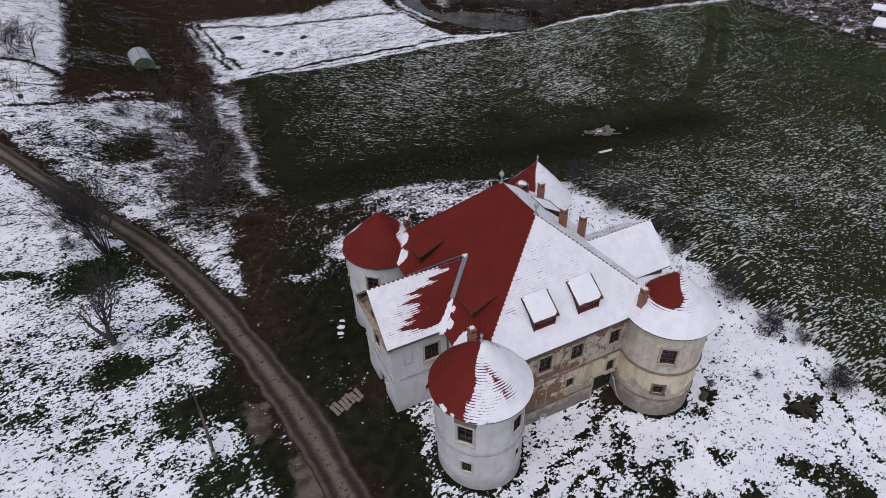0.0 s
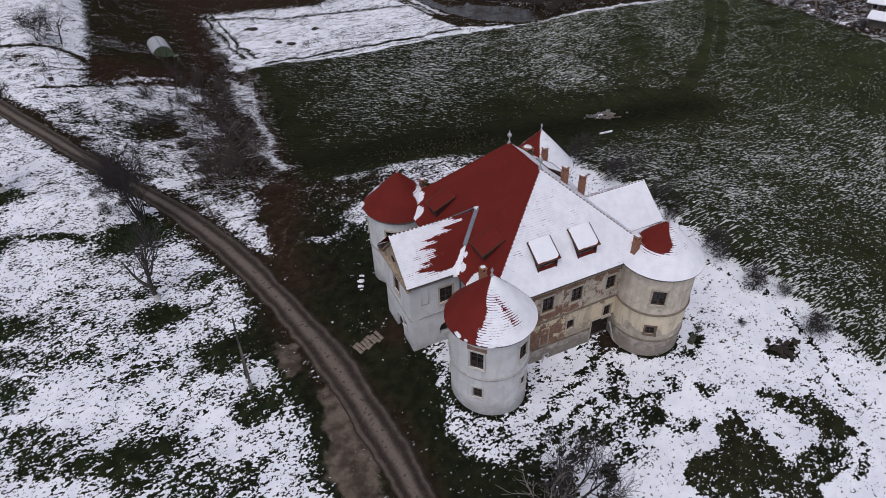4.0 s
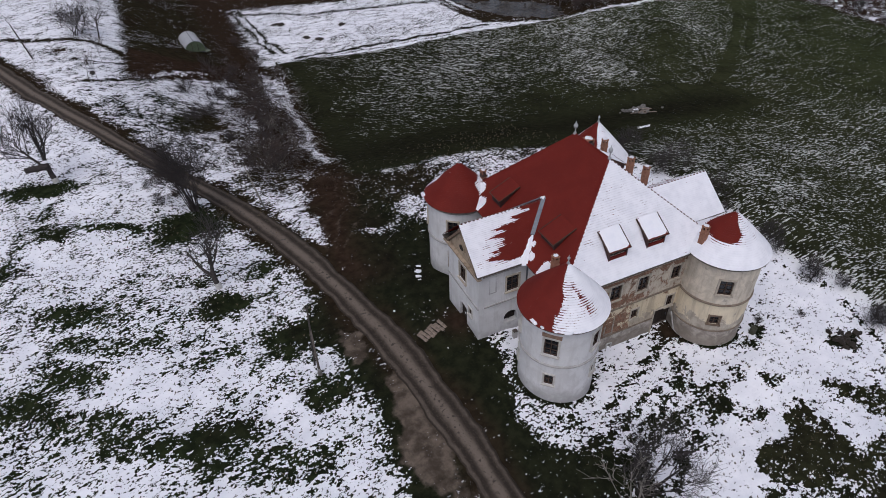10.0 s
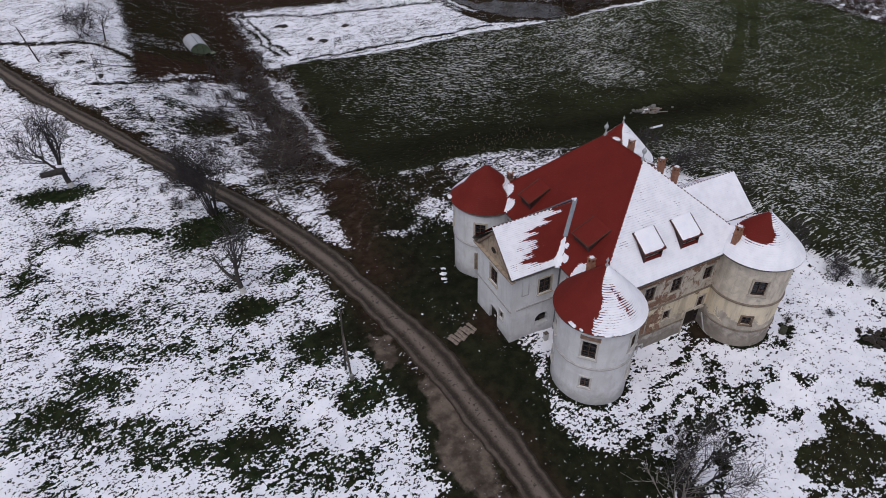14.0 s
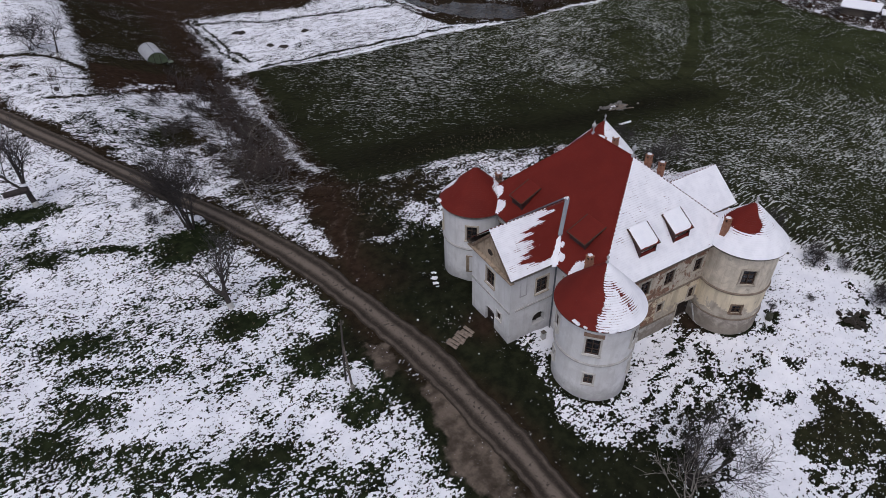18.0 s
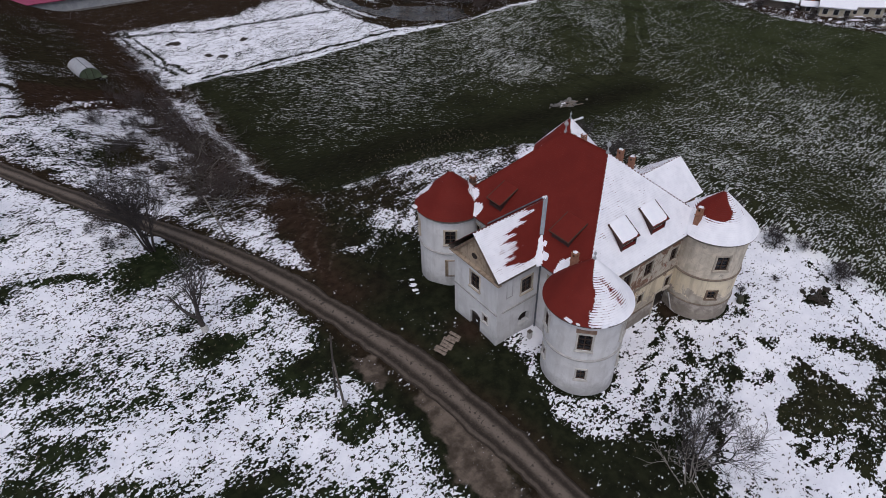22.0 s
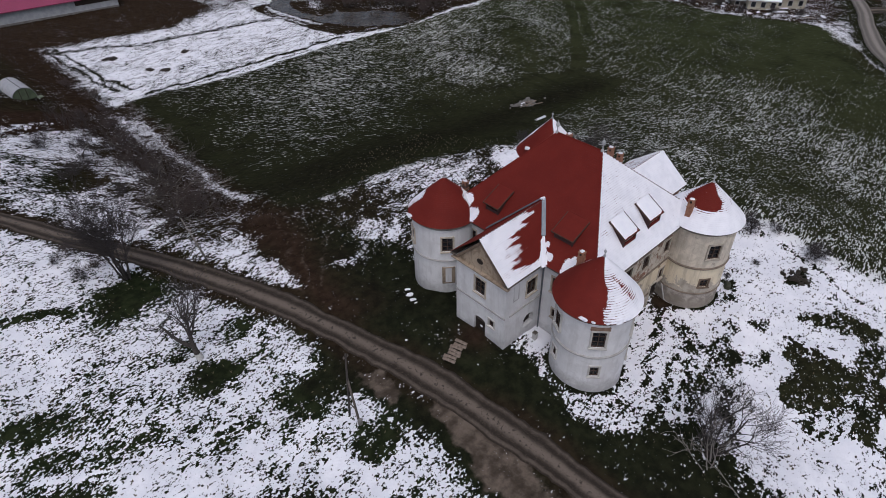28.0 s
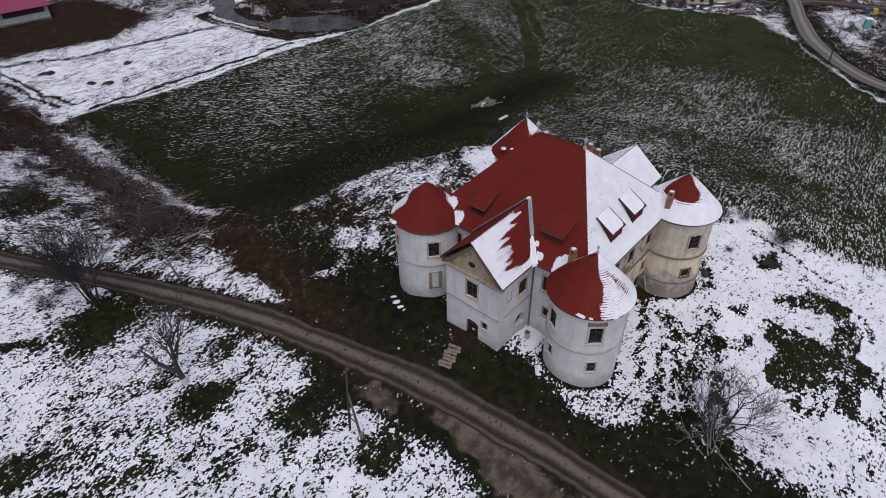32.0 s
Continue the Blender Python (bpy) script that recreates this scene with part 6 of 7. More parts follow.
for k in range(13):
    a = k * 2.4
    r = 0.12 + 0.055 * k
    stems.append(((0.5 * r * math.cos(a), 0.5 * r * math.sin(a), 0), (0.42 * r * math.cos(a) - 0.05, 0.42 * r * math.sin(a), 1.0), 5.2 - 1.4 * r + 0.6 * math.sin(a * 3), 0.075))
tree("shrub", -5.4, 54.2, "large dark many-stemmed bare shrub beside the road", "shrub", 5, stems, (6, 5, 4, 2), 0.40, 0.07, limed=0, least=0.012)
stems = [((0.0, 0.0, 0.0), (0.25, 0.35, 1), 2.7, 0.15), ((0.1, -0.1, 0.3), (0.75, -0.35, 0.75), 3.3, 0.12), ((0.1, 0.0, 0.2), (0.5, 0.25, 0.9), 3.0, 0.11), ((0.0, -0.15, 0.2), (0.35, -0.75, 0.7), 2.9, 0.09), ((0.15, 0.05, 0.4), (0.95, 0.05, 0.55), 3.2, 0.10), ((-0.1, 0.15, 0.1), (-0.1, 0.45, 1), 2.4, 0.08)]
tree("tree", 11.3, 8.8, "wide bare tree spreading low over the snow", "tree", 12, stems, (6, 6, 5, 3), 0.46, 0.10, least=0.009, bark=M_DARKBARK)
tree("dead_tree", 10.3, 8.5, "bleached dead forked stems beside a living tree", "tree", 16, [((0, 0, 0), (0.10, 0.25, 1.0), 2.7, 0.05), ((0.25, -0.1, 0), (0.25, -0.05, 1.0), 2.2, 0.042), ((-0.2, 0.2, 0), (-0.15, 0.6, 0.8), 2.4, 0.04)], (5, 3, 2), 0.45, 0.05, bark=M_PALE, twig=M_PALE, least=0.012)
tree("fallen_branch", 9.3, 5.6, "bleached dead pole lying in dark grass", "branch", 18, [((0, 0, 0.1), (0.3, 0.9, 0.25), 2.6, 0.05)], (3, 2, 2), 0.4, 0.0, bark=M_PALE, twig=M_PALE)
tree("fallen_branch", 11.0, 8.6, "bleached dead branch leaning in the dark grass", "branch", 14, [((0, 0, 0.0), (0.3, 0.2, 1.0), 2.6, 0.06), ((0.3, -0.2, 0), (-0.2, 0.3, 0.8), 2.0, 0.05)], (4, 3, 2), 0.6, 0.0, bark=M_PALE, twig=M_PALE)

# shrubs: three shapes, copied along banks and hedges
SHRUBS = []
for k, (n, ln, r, cnt, sp) in enumerate(((7, 1.9, 0.03, (5, 5, 4, 3), 0.55), (5, 2.6, 0.04, (5, 5, 4, 3), 0.55), (9, 1.3, 0.022, (4, 5, 4, 3), 0.6))):
    rng = random.Random(40 + k)
    st = [((rng.uniform(-0.3, 0.3), rng.uniform(-0.3, 0.3), 0), (rng.gauss(0, 0.5), rng.gauss(0, 0.5), 1), ln * rng.uniform(0.7, 1.15), r) for _ in range(n)]
    px, py = ((38.4, 39.5), (39.2, 33.5), (37.6, 16.5))[k]
    SHRUBS.append(tree("shrub", px, py, "bare dark shrub on the snowy bank", "shrub", 50 + k, st, cnt, sp, 0.02, group="shrubs on the bank", least=0.011))
rng = random.Random(77)


def more_shrubs(places, pick, label, group, lo=0.8, hi=1.2):
    for px, py in places:
        s = rng.uniform(lo, hi)
        c = copy_thing(SHRUBS[rng.choice(pick)], pose(px, py, ground_z(px, py) - 0.05, rng.uniform(-6, 6), rng.uniform(-6, 6), rng.uniform(0, 360)) @ Matrix.Diagonal((s, s, s, 1)))
        tagged(c, label, "shrub", group)


more_shrubs([(38.6, 28.3), (38.3, 26.6), (37.9, 21.0), (37.4, 10.2), (39.2, 36.2), (36.5, 42.6)], (0, 1, 2), "bare dark shrub on the snowy bank", "shrubs on the bank", 0.55, 0.9)
BROOK = [(5.2, 70.5), (7.4, 74.8), (8.8, 81), (7.6, 86.5), (9.6, 91.5), (10.8, 97.5), (12.2, 105), (10.4, 111), (4.2, 62), (15.5, 117), (17.5, 124), (15.8, 133), (18.2, 145)]
st = [((rng.uniform(-0.9, 0.9), rng.uniform(-0.9, 0.9), 0), (rng.gauss(0, 0.5), rng.gauss(0, 0.5), 1), rng.uniform(1.6, 2.9), 0.04) for _ in range(12)]
SHRUBS.append(tree("brush", 6.2, 64.8, "brown bare brush along the brook", "shrub", 57, st, (4, 4, 4, 3), 0.6, 0.0, group="brush along the brook", least=0.015, twig=M_REDTWIG))
more_shrubs(BROOK, (3,), "brown bare brush along the brook", "brush along the brook", 0.32, 0.7)
more_shrubs([(1.5, 84), (3.6, 90), (-1, 79.5), (2.2, 74), (0.5, 93)], (0, 2), "thin bare shrub in rough snowy ground", "rough shrubs", 0.7, 1.1)
rng = random.Random(83)
st = [((rng.uniform(-1.2, 1.2), rng.uniform(-1.2, 1.2), 0), (rng.gauss(0, 0.3), rng.gauss(0, 0.3), 1), rng.uniform(2.2, 3.8), 0.04) for _ in range(6)]
SHRUBS.append(tree("thicket", 7.6, 78.6, "thicket of slim bare saplings on the brook bank", "thicket", 61, st, (6, 4, 3), 0.42, 0.07, group="sapling thickets", least=0.013, twig=M_BRUSH))
st = [((rng.uniform(-0.5, 0.5), rng.uniform(-0.5, 0.5), 0.1), (rng.gauss(0, 1), rng.gauss(0, 1), 0.35), rng.uniform(1.8, 3.0), 0.04) for _ in range(4)]
SHRUBS.append(tree("brushwood", 14.4, 86.4, "sprawling grey brushwood on the brook bank", "brushwood", 67, st, (5, 4, 2), 0.55, 0.0, group="brushwood on the bank", bark=M_GREYWOOD, twig=M_GREYWOOD, least=0.013))
for places, pick, label, group, lo, hi in (
    ([(8.9, 104.8), (8.0, 94.0), (6.0, 100.7), (5.4, 107.0), (9.7, 87.4), (4.9, 80.6), (4.8, 73.4), (6.2, 94.1), (7.1, 88.1), (10.4, 82.6), (6.0, 67.4), (9.6, 72.5), (3.2, 66.0), (11.8, 95.0), (12.6, 101.4), (2.0, 60.4), (4.6, 58.8), (13.4, 108.5)], (4,), "thicket of slim bare saplings on the brook bank", "sapling thickets", 0.6, 1.05),
    ([(13.2, 81.8), (10.4, 80.4), (12.2, 75.4), (7.8, 75.7), (9.4, 68.2), (6.2, 64.4), (5.4, 70.6), (15.8, 96.2), (10.0, 87.0), (4.0, 62.6), (16.6, 110.6), (8.4, 60.8), (11.6, 90.2), (2.6, 70.0)], (5,), "sprawling grey brushwood on the brook bank", "brushwood on the bank", 0.55, 1.05),
    ([(37.2, 20.4), (38.2, 14.6), (36.4, 10.8), (38.2, 34.8)], (0, 1), "bare dark shrub on the snowy bank", "shrubs on the bank", 0.45, 0.7),
    ([(29.7, 15.3), (33.2, 14.1)], (2,), "low sparse weeds standing in the snow", "snowy weeds", 0.22, 0.32),
    ([(-7.6, 61.3), (-8.9, 60.0), (-6.6, 57.6), (-8.0, 56.4)], (0, 3), "low brown bush beside the road", "roadside bushes", 0.32, 0.5),
):
    more_shrubs(places, pick, label, group, lo, hi)
tree("garden_tree", -9.1, 113.0, "slim bare tree with a pale trunk by the garden", "tree", 23, [((0, 0, 0), (0.05, 0.0, 1), 4.2, 0.16)], (9, 7, 5), 0.5, 0.12, least=0.018, limed=0.8)
more_shrubs([(-12.2, 116.2), (-11.2, 117.4)], (1,), "bare bush by the garden", "garden bushes", 1.2, 1.6)
for k, (px, py, h) in enumerate(((-11.9, 94.6, 2.6), (-10.8, 93.7, 2.9), (-9.6, 103.1, 2.6))):
    tree("sapling", px, py, "thin bare sapling on the weedy bank", "sapling", 140 + k, [((0, 0, 0), (0.08, 0.05, 1), h, 0.04)], (8, 5, 4), 0.4, 0.1, group="saplings by the garden", least=0.014, twig=M_REDTWIG)
ob = part("stump", lump(bmesh.new(), (0, 0, 0.3), (0.45, 0.35), 44, 0.5), M_BARK)
ob.matrix_basis = pose(-11.2, 96.5, ground_z(-11.2, 96.5), 0, 0, 20)
tagged(ob, "dark broken stump between two saplings", "stump")
more_shrubs([(142.5, 56), (144, 62), (141.5, 68), (143.6, 76), (143, 86), (147, 44), (146.5, 50), (144.5, 92), (145.5, 19), (141, 15.5), (137, 12)], (0, 2), "dark scrub along the village edge", "village scrub", 0.8, 1.3)

# willows and poplars by the pond
for k, (px, py, h) in enumerate(((88, 119.5, 4.2), (94, 123, 4.6), (99, 119, 4.0), (84, 133, 4.8), (105, 117, 4.4), (92, 131, 4.4), (111, 114.5, 4.0), (79, 142, 4.2), (90, 117, 3.6), (96, 117.5, 4.2), (102, 116.5, 3.8), (86.5, 126, 4.6), (98, 126, 4.6), (108, 121, 4.2), (115, 116, 3.8), (119, 112.5, 4.0))):
    if k < 2:
        src = tree("pond_tree", px, py, "bare grey tree on the marshy pond bank", "tree", 90 + k, [((0, 0, 0), (0.1, 0.05, 1), h, 0.16), ((0.2, 0.1, 0), (0.3, -0.3, 1), h * 0.8, 0.10)], (7, 6, 5), 0.5, 0.08, group="trees by the pond", least=0.02)
        POND_TREE = src
    else:
        copy_thing(POND_TREE, pose(px, py, ground_z(px, py), 0, 0, k * 47) @ Matrix.Diagonal((h / 4.5,) * 3 + (1,)))

more_shrubs([(93.5, 122.5), (92.5, 113.4), (93.5, 119), (94.5, 115.4), (98.5, 114.8), (101, 118.5), (106, 114.2), (109.5, 117.5), (114, 113), (84, 131), (80.5, 136), (90, 127), (95, 121)], (3,), "brown reeds and brush on the marshy bank", "pond brush", 0.6, 1.1)

# pale dead branches lying along the brook
for k, (px, py) in enumerate(((7.6, 71), (9.5, 79.5), (6.0, 63.5), (9.0, 69), (4.8, 66), (8.4, 87), (3.0, 72), (7.2, 77), (6.4, 69.5), (10.2, 84), (8.0, 74), (9.6, 94), (5.2, 60.6), (11.4, 101))):
    tree("dead_branch", px, py, "pale dead branch lying in brown brush", "branch", 120 + k, [((0, 0, 0.2), (math.cos(k * 1.9), math.sin(k * 1.9), 0.35), 2.6, 0.045)], (5, 3, 2), 0.6, 0.0, group="dead branches", bark=M_PALE, twig=M_PALE, least=0.014)
bm = rod(bmesh.new(), (0, 0, 0), (-0.9, 0.5, 5.2), 0.11, 0.05, 8)
t = thing("dead_tree", 0.9, 51.8, ground_z(0.9, 51.8) - 0.05, "pale dead sapling leaning beside the road", "tree")
part("trunk", bm, M_PALE, t, smooth=True)

# clump of dead reeds where the track meets the field
rng = random.Random(71)
q = thing("reed_clump", 8.2, 53.3, ground_z(8.2, 53.3), "clump of dead brown reeds beside the track", "reeds")
for k in range(4):
    rv, rf = [], []
    cx, cy = rng.uniform(-0.9, 0.9), rng.uniform(-0.8, 0.8)
    for _ in range(160):
        px, py, a = cx + rng.gauss(0, 0.4), cy + rng.gauss(0, 0.4), rng.uniform(0, math.pi)
        h, w = rng.uniform(0.5, 1.3), 0.02
        lx, ly = rng.gauss(0, 0.3), rng.gauss(0, 0.3)
        i = len(rv)
        rv += [(px - w * math.cos(a), py - w * math.sin(a), -0.15), (px + w * math.cos(a), py + w * math.sin(a), -0.15), (px + lx, py + ly, h)]
        rf.append((i, i + 1, i + 2))
    link_mesh("reed_tuft", rv, rf, M_REED, q)

# dry grass and weeds that stand out of the thin snow
rng = random.Random(5)
gv, gf = [], []
for _ in range(5200):
    px, py = rng.uniform(-24, 37), rng.uniform(3, 60)
    if 8.0 < px < 31 and 14 < py < 37.5 and not (py < 15.2 and px > 14):
        continue
    if -0.5 < px < 8.6 and 12 < py < 46:
        continue
    if min(abs(px - 4.5), 9) < 2 and py < 30:
        continue
    z = ground_z(px, py)
    h, w = rng.uniform(0.08, 0.22), rng.uniform(0.03, 0.07)
    for b in range(3):
        a = rng.uniform(0, math.pi)
        dx, dy, lx, ly = math.cos(a) * w, math.sin(a) * w, rng.uniform(-0.12, 0.12), rng.uniform(-0.12, 0.12)
        i = len(gv)
        gv += [(px - dx, py - dy, z), (px + dx, py + dy, z), (px + lx, py + ly, z + h)]
        gf.append((i, i + 1, i + 2))
tagged(link_mesh("dry_grass", gv, gf, M_DRYGRASS), "dry grass tufts poking through thin snow", "grass", kind="stuff")

# ---- things on the ground ----
p = thing("utility_pole", -2.05, 27.95, ground_z(-2, 28) - 0.3, "old dark timber pole with a leaning brace post", "pole")
part("post", rod(bmesh.new(), (0, 0, 0), (0.35, -0.2, 6.3), 0.085, 0.06, 10), M_POLE, p, smooth=True)
part("brace", rod(bmesh.new(), (0.05, -1.05, 0), (0.25, -0.1, 4.0), 0.09, 0.07, 10), M_BOARD, p, smooth=True)
part("tie", rod(bmesh.new(), (0.1, -0.05, 1.7), (0.12, -0.62, 1.5), 0.045, 0.045, 6), M_BOARD, p)
part("crossarm", boxes(((0.4, 0.07, 0.07), (0.34, -0.19, 6.0)), ((0.06, 0.06, 0.12), (0.18, -0.19, 6.1)), ((0.06, 0.06, 0.12), (0.5, -0.19, 6.1))), M_BOARD, p)
part("footing", boxes(((0.26, 0.24, 0.9), (0.05, -1.08, 0.4)), bevel=0.03), M_RUBBLE, p, "concrete footing of the brace")

for k, (px, py, h, lx) in enumerate(((-18.7, 108, 5.5, -1.0), (-27.0, 121, 5.5, 0.3), (121.8, 18.9, 9.0, 1.0))):
    q = thing("fence_pole" if k < 2 else "power_pole", px, py, ground_z(px, py) - 0.2, "dark leaning timber pole in the snow" if k < 2 else "tall dark pole beside the gravel lane", "pole")
    part("post", rod(bmesh.new(), (0, 0, 0), (lx, 0.4, h), 0.12, 0.08, 8), M_POLE, q, smooth=True)
    if k == 2:
        part("crossarm", boxes(((0.9, 0.1, 0.1), (0.95, 0.38, 8.6)), bevel=0.01), M_BOARD, q)

# boards laid over the mud before the door
q = thing("board_walk", 6.75, 26.3, ground_z(6.75, 26.3) + 0.10, "short walk of bleached boards on dark wet grass", "boards", turn=15)
for i in range(7):
    b = part("board", boxes(((0.25, 1.0, 0.05), (0, 0, 0)), bevel=0.008), M_BOARDWALK, q)
    b.matrix_basis = pose(-0.95 + i * 0.33 + 0.03 * math.sin(i * 3.3), 0.09 * math.sin(i * 2.1), 0.05, 2, -2, 5 * math.sin(i * 1.7))
for i, s in enumerate((-0.35, 0.35)):
    part("bearer", boxes(((2.2, 0.08, 0.06), (0, s, 0.0))), M_BOARD, q)
rng = random.Random(21)
for i in range(46):
    px, py = 7.6 + rng.gauss(0, 0.9), 28.0 + rng.gauss(0, 1.2)
    if px > 9.2:
        continue
    s = rng.uniform(0.05, 0.13)
    tagged(part("stone", lump(bmesh.new(), (0, 0, 0.02), (s, s * 0.8), 200 + i, s * 0.6), M_RUBBLE if i % 3 else M_SNOW), "small pale stone in the dark yard" if i % 3 else "crumb of old snow on dark grass", "stone" if i % 3 else "snow", "yard stones" if i % 3 else "snow crumbs").matrix_basis = pose(px, py, ground_z(px, py), 0, 0, i * 40)
# remains of snow slid from the roofs
for i, (px, py, a, b) in enumerate(((9.7, 34.3, 0.32, 0.2), (9.4, 33.7, 0.45, 0.26), (9.05, 33.0, 0.4, 0.22), (9.6, 29.5, 0.42, 0.2), (9.75, 29.9, 0.2, 0.15), (8.9, 32.5, 0.2, 0.14), (12.1, 36.4, 0.35, 0.2))):
    ob = part("snow_lump", lump(bmesh.new(), (0, 0, 0.0), (a, b), 60 + i, 0.14), M_SNOW, smooth=True)
    ob.matrix_basis = pose(px, py, ground_z(px, py) + 0.02, 0, 0, -50 + i * 7)
    tagged(ob, "heap of snow slid off the roof onto dark grass", "snow heap", "slid snow")
q = thing("meter_box", 11.95, 22.85, ground_z(11.95, 22.85), "white upright box with a dark lid by the wall", "box", turn=-4)
part("body", boxes(((0.32, 0.30, 0.66), (0, 0, 0.32)), bevel=0.02), M_PIPE, q)
part("lid", boxes(((0.35, 0.33, 0.05), (0, 0, 0.68)), bevel=0.015), M_BOARD, q)
ob = part("stone_slab", boxes(((0.7, 0.45, 0.5), (0, 0, 0.2)), bevel=0.08), M_MOSS)
ob.matrix_basis = pose(28.3, 14.7, ground_z(28.3, 14.7), 8, 5, 25)
tagged(ob, "rough mossy stone slab in melted grass", "stone")

rng = random.Random(27)
q = thing("earth_heap", 33.5, 10.6, ground_z(33.5, 10.6), "low heap of dark dug earth and roots in snow", "earth heap")
for i in range(14):
    b = part("clod", lump(bmesh.new(), (0, 0, 0), (rng.uniform(0.25, 0.5), rng.uniform(0.2, 0.4)), 720 + i, rng.uniform(0.15, 0.3)), M_EARTH, q)
    b.matrix_basis = pose(rng.gauss(0, 0.55), rng.gauss(0, 0.35), 0.06, 0, 0, rng.uniform(0, 360))
for i in range(5):
    part("root", rod(bmesh.new(), (rng.gauss(0, 0.6), rng.gauss(0, 0.4), 0.15), (rng.gauss(0, 0.8), rng.gauss(0, 0.6), 0.4), 0.035, 0.02, 5), M_BARK, q)

# rubble and planks in the field
q = thing("rubble_pile", 59.2, 58.2, ground_z(59.2, 58.2), "heap of grey rubble and boards in the dark field", "rubble")
rng = random.Random(9)
for i in range(26):
    s = rng.uniform(0.25, 0.75)
    b = part("stone", lump(bmesh.new(), (0, 0, 0), (s, s * 0.7), 300 + i, s * 0.5), M_RUBBLE if i % 13 else M_SNOW, q)
    b.matrix_basis = pose(rng.gauss(0, 1.5), rng.gauss(0, 0.8), 0.15 + abs(rng.gauss(0, 0.3)), 0, 0, rng.uniform(0, 360))
for i in range(4):
    b = part("board", boxes(((2.4, 0.2, 0.06), (0, 0, 0)), bevel=0.01), M_BOARDWALK, q)
    b.matrix_basis = pose(0.6 + rng.gauss(0, 0.8), rng.gauss(0, 0.6), 0.45, rng.uniform(-10, 10), rng.uniform(-8, 8), rng.uniform(-40, 10))
for dx in (0, 0.55):
    ob = part("plank", boxes(((3.0, 0.15, 0.07), (0, 0, 0.1)), bevel=0.01), M_SNOW)
    ob.matrix_basis = pose(52.4 + dx, 51.0 + dx * 0.9, ground_z(52.4 + dx, 51.0 + dx), 0, 0, -8)
    tagged(ob, "snow-covered plank lying in the dark field", "plank", "field planks")

# greenhouse in the garden
GX, GY = 6.3, 121.9
q = thing("greenhouse", GX, GY, ground_z(GX, GY + 4) - 0.05, "small tunnel greenhouse of pale film with an open green flap", "greenhouse", turn=1)
W, H, LEN, n = 1.85, 2.1, 6.8, 18
v, f = [], []
for k, y in enumerate(np.linspace(0, LEN, 7)):
    for i in range(n + 1):
        t = math.pi * i / n
        s = 1 + 0.012 * math.sin(k * math.pi / 1.0)
        v.append((-math.cos(t) * W * s, y, math.sin(t) ** 0.8 * H))
for k in range(6):
    for i in range(n):
        a = k * (n + 1) + i
        f.append((a, a + 1, a + n + 2, a + n + 1))
link_mesh("film", v, f, M_FILM, q, smooth=True)
for y, name, mat in ((0.05, "end_wall", M_FILM_G), (LEN - 0.05, "end_wall", M_FILM)):
    v = [(-math.cos(math.pi * i / n) * (W - 0.03), y, math.sin(math.pi * i / n) ** 0.8 * (H - 0.03)) for i in range(n + 1)]
    v += [(a, b + 0.03, c) for a, b, c in v]
    f = [tuple(range(n + 1)), tuple(range(2 * n + 1, n, -1))]
    link_mesh(name, v, f, mat, q)
for k, y in enumerate(np.linspace(0, LEN, 7)):
    bm = bmesh.new()
    pp = [(-math.cos(math.pi * i / 12) * (W + 0.03), y, math.sin(math.pi * i / 12) ** 0.8 * (H + 0.03)) for i in range(13)]
    for a, b in zip(pp, pp[1:]):
        rod(bm, a, b, 0.025, 0.025, 5)
    part("hoop", bm, M_DARKPIPE if k == 0 else M_PIPE, q)
part("door_post", boxes(((0.07, 0.07, 1.8), (-0.5, 0, 0.9))), M_WOOD, q)
part("door_post", boxes(((0.07, 0.07, 1.9), (0.55, 0, 0.95))), M_WOOD, q)
part("ridge_pole", boxes(((0.07, LEN, 0.07), (0, LEN / 2, H + 0.05))), M_WOOD, q)
part("flap", boxes(((0.9, 1.2, 0.04), (2.1, -0.3, 0.06))), M_FILM_G, q)
part("snow_bank", lump(bmesh.new(), (-1.95, 3.1, 0.05), (0.3, 3.2), 4, 0.25), M_SNOW, q, smooth=True)
rng = random.Random(33)
for i in range(30):
    t = rng.random()
    px, py = -4.2 + 9.6 * t + rng.gauss(0, 0.3), 98.3 + 9.5 * t + rng.gauss(0, 0.5)
    s = rng.uniform(0.15, 0.4)
    ob = part("snow_lump" if i % 2 else "field_stone", lump(bmesh.new(), (0, 0, 0.03), (s, s * 0.7), 400 + i, s * 0.45), M_SNOW if i % 2 else M_RUBBLE)
    ob.matrix_basis = pose(px, py, ground_z(px, py), 0, 0, i * 37)
    tagged(ob, "lump of old snow on brown soil" if i % 2 else "pale stone at the garden edge", "snow" if i % 2 else "stone", "garden edge")
for i, (px, py) in enumerate(((27.4, 143.2), (28.6, 142.4), (30.6, 130.3), (32.6, 127.6), (40.5, 134.5))):
    ob = part("soil_heap", lump(bmesh.new(), (0, 0, 0.1), (1.4, 0.9), 500 + i, 0.4), M_EARTH)
    ob.matrix_basis = pose(px, py, ground_z(px, py), 0, 0, i * 50)
    tagged(ob, "dark heap of soil in the snow field", "heap", "soil heaps")

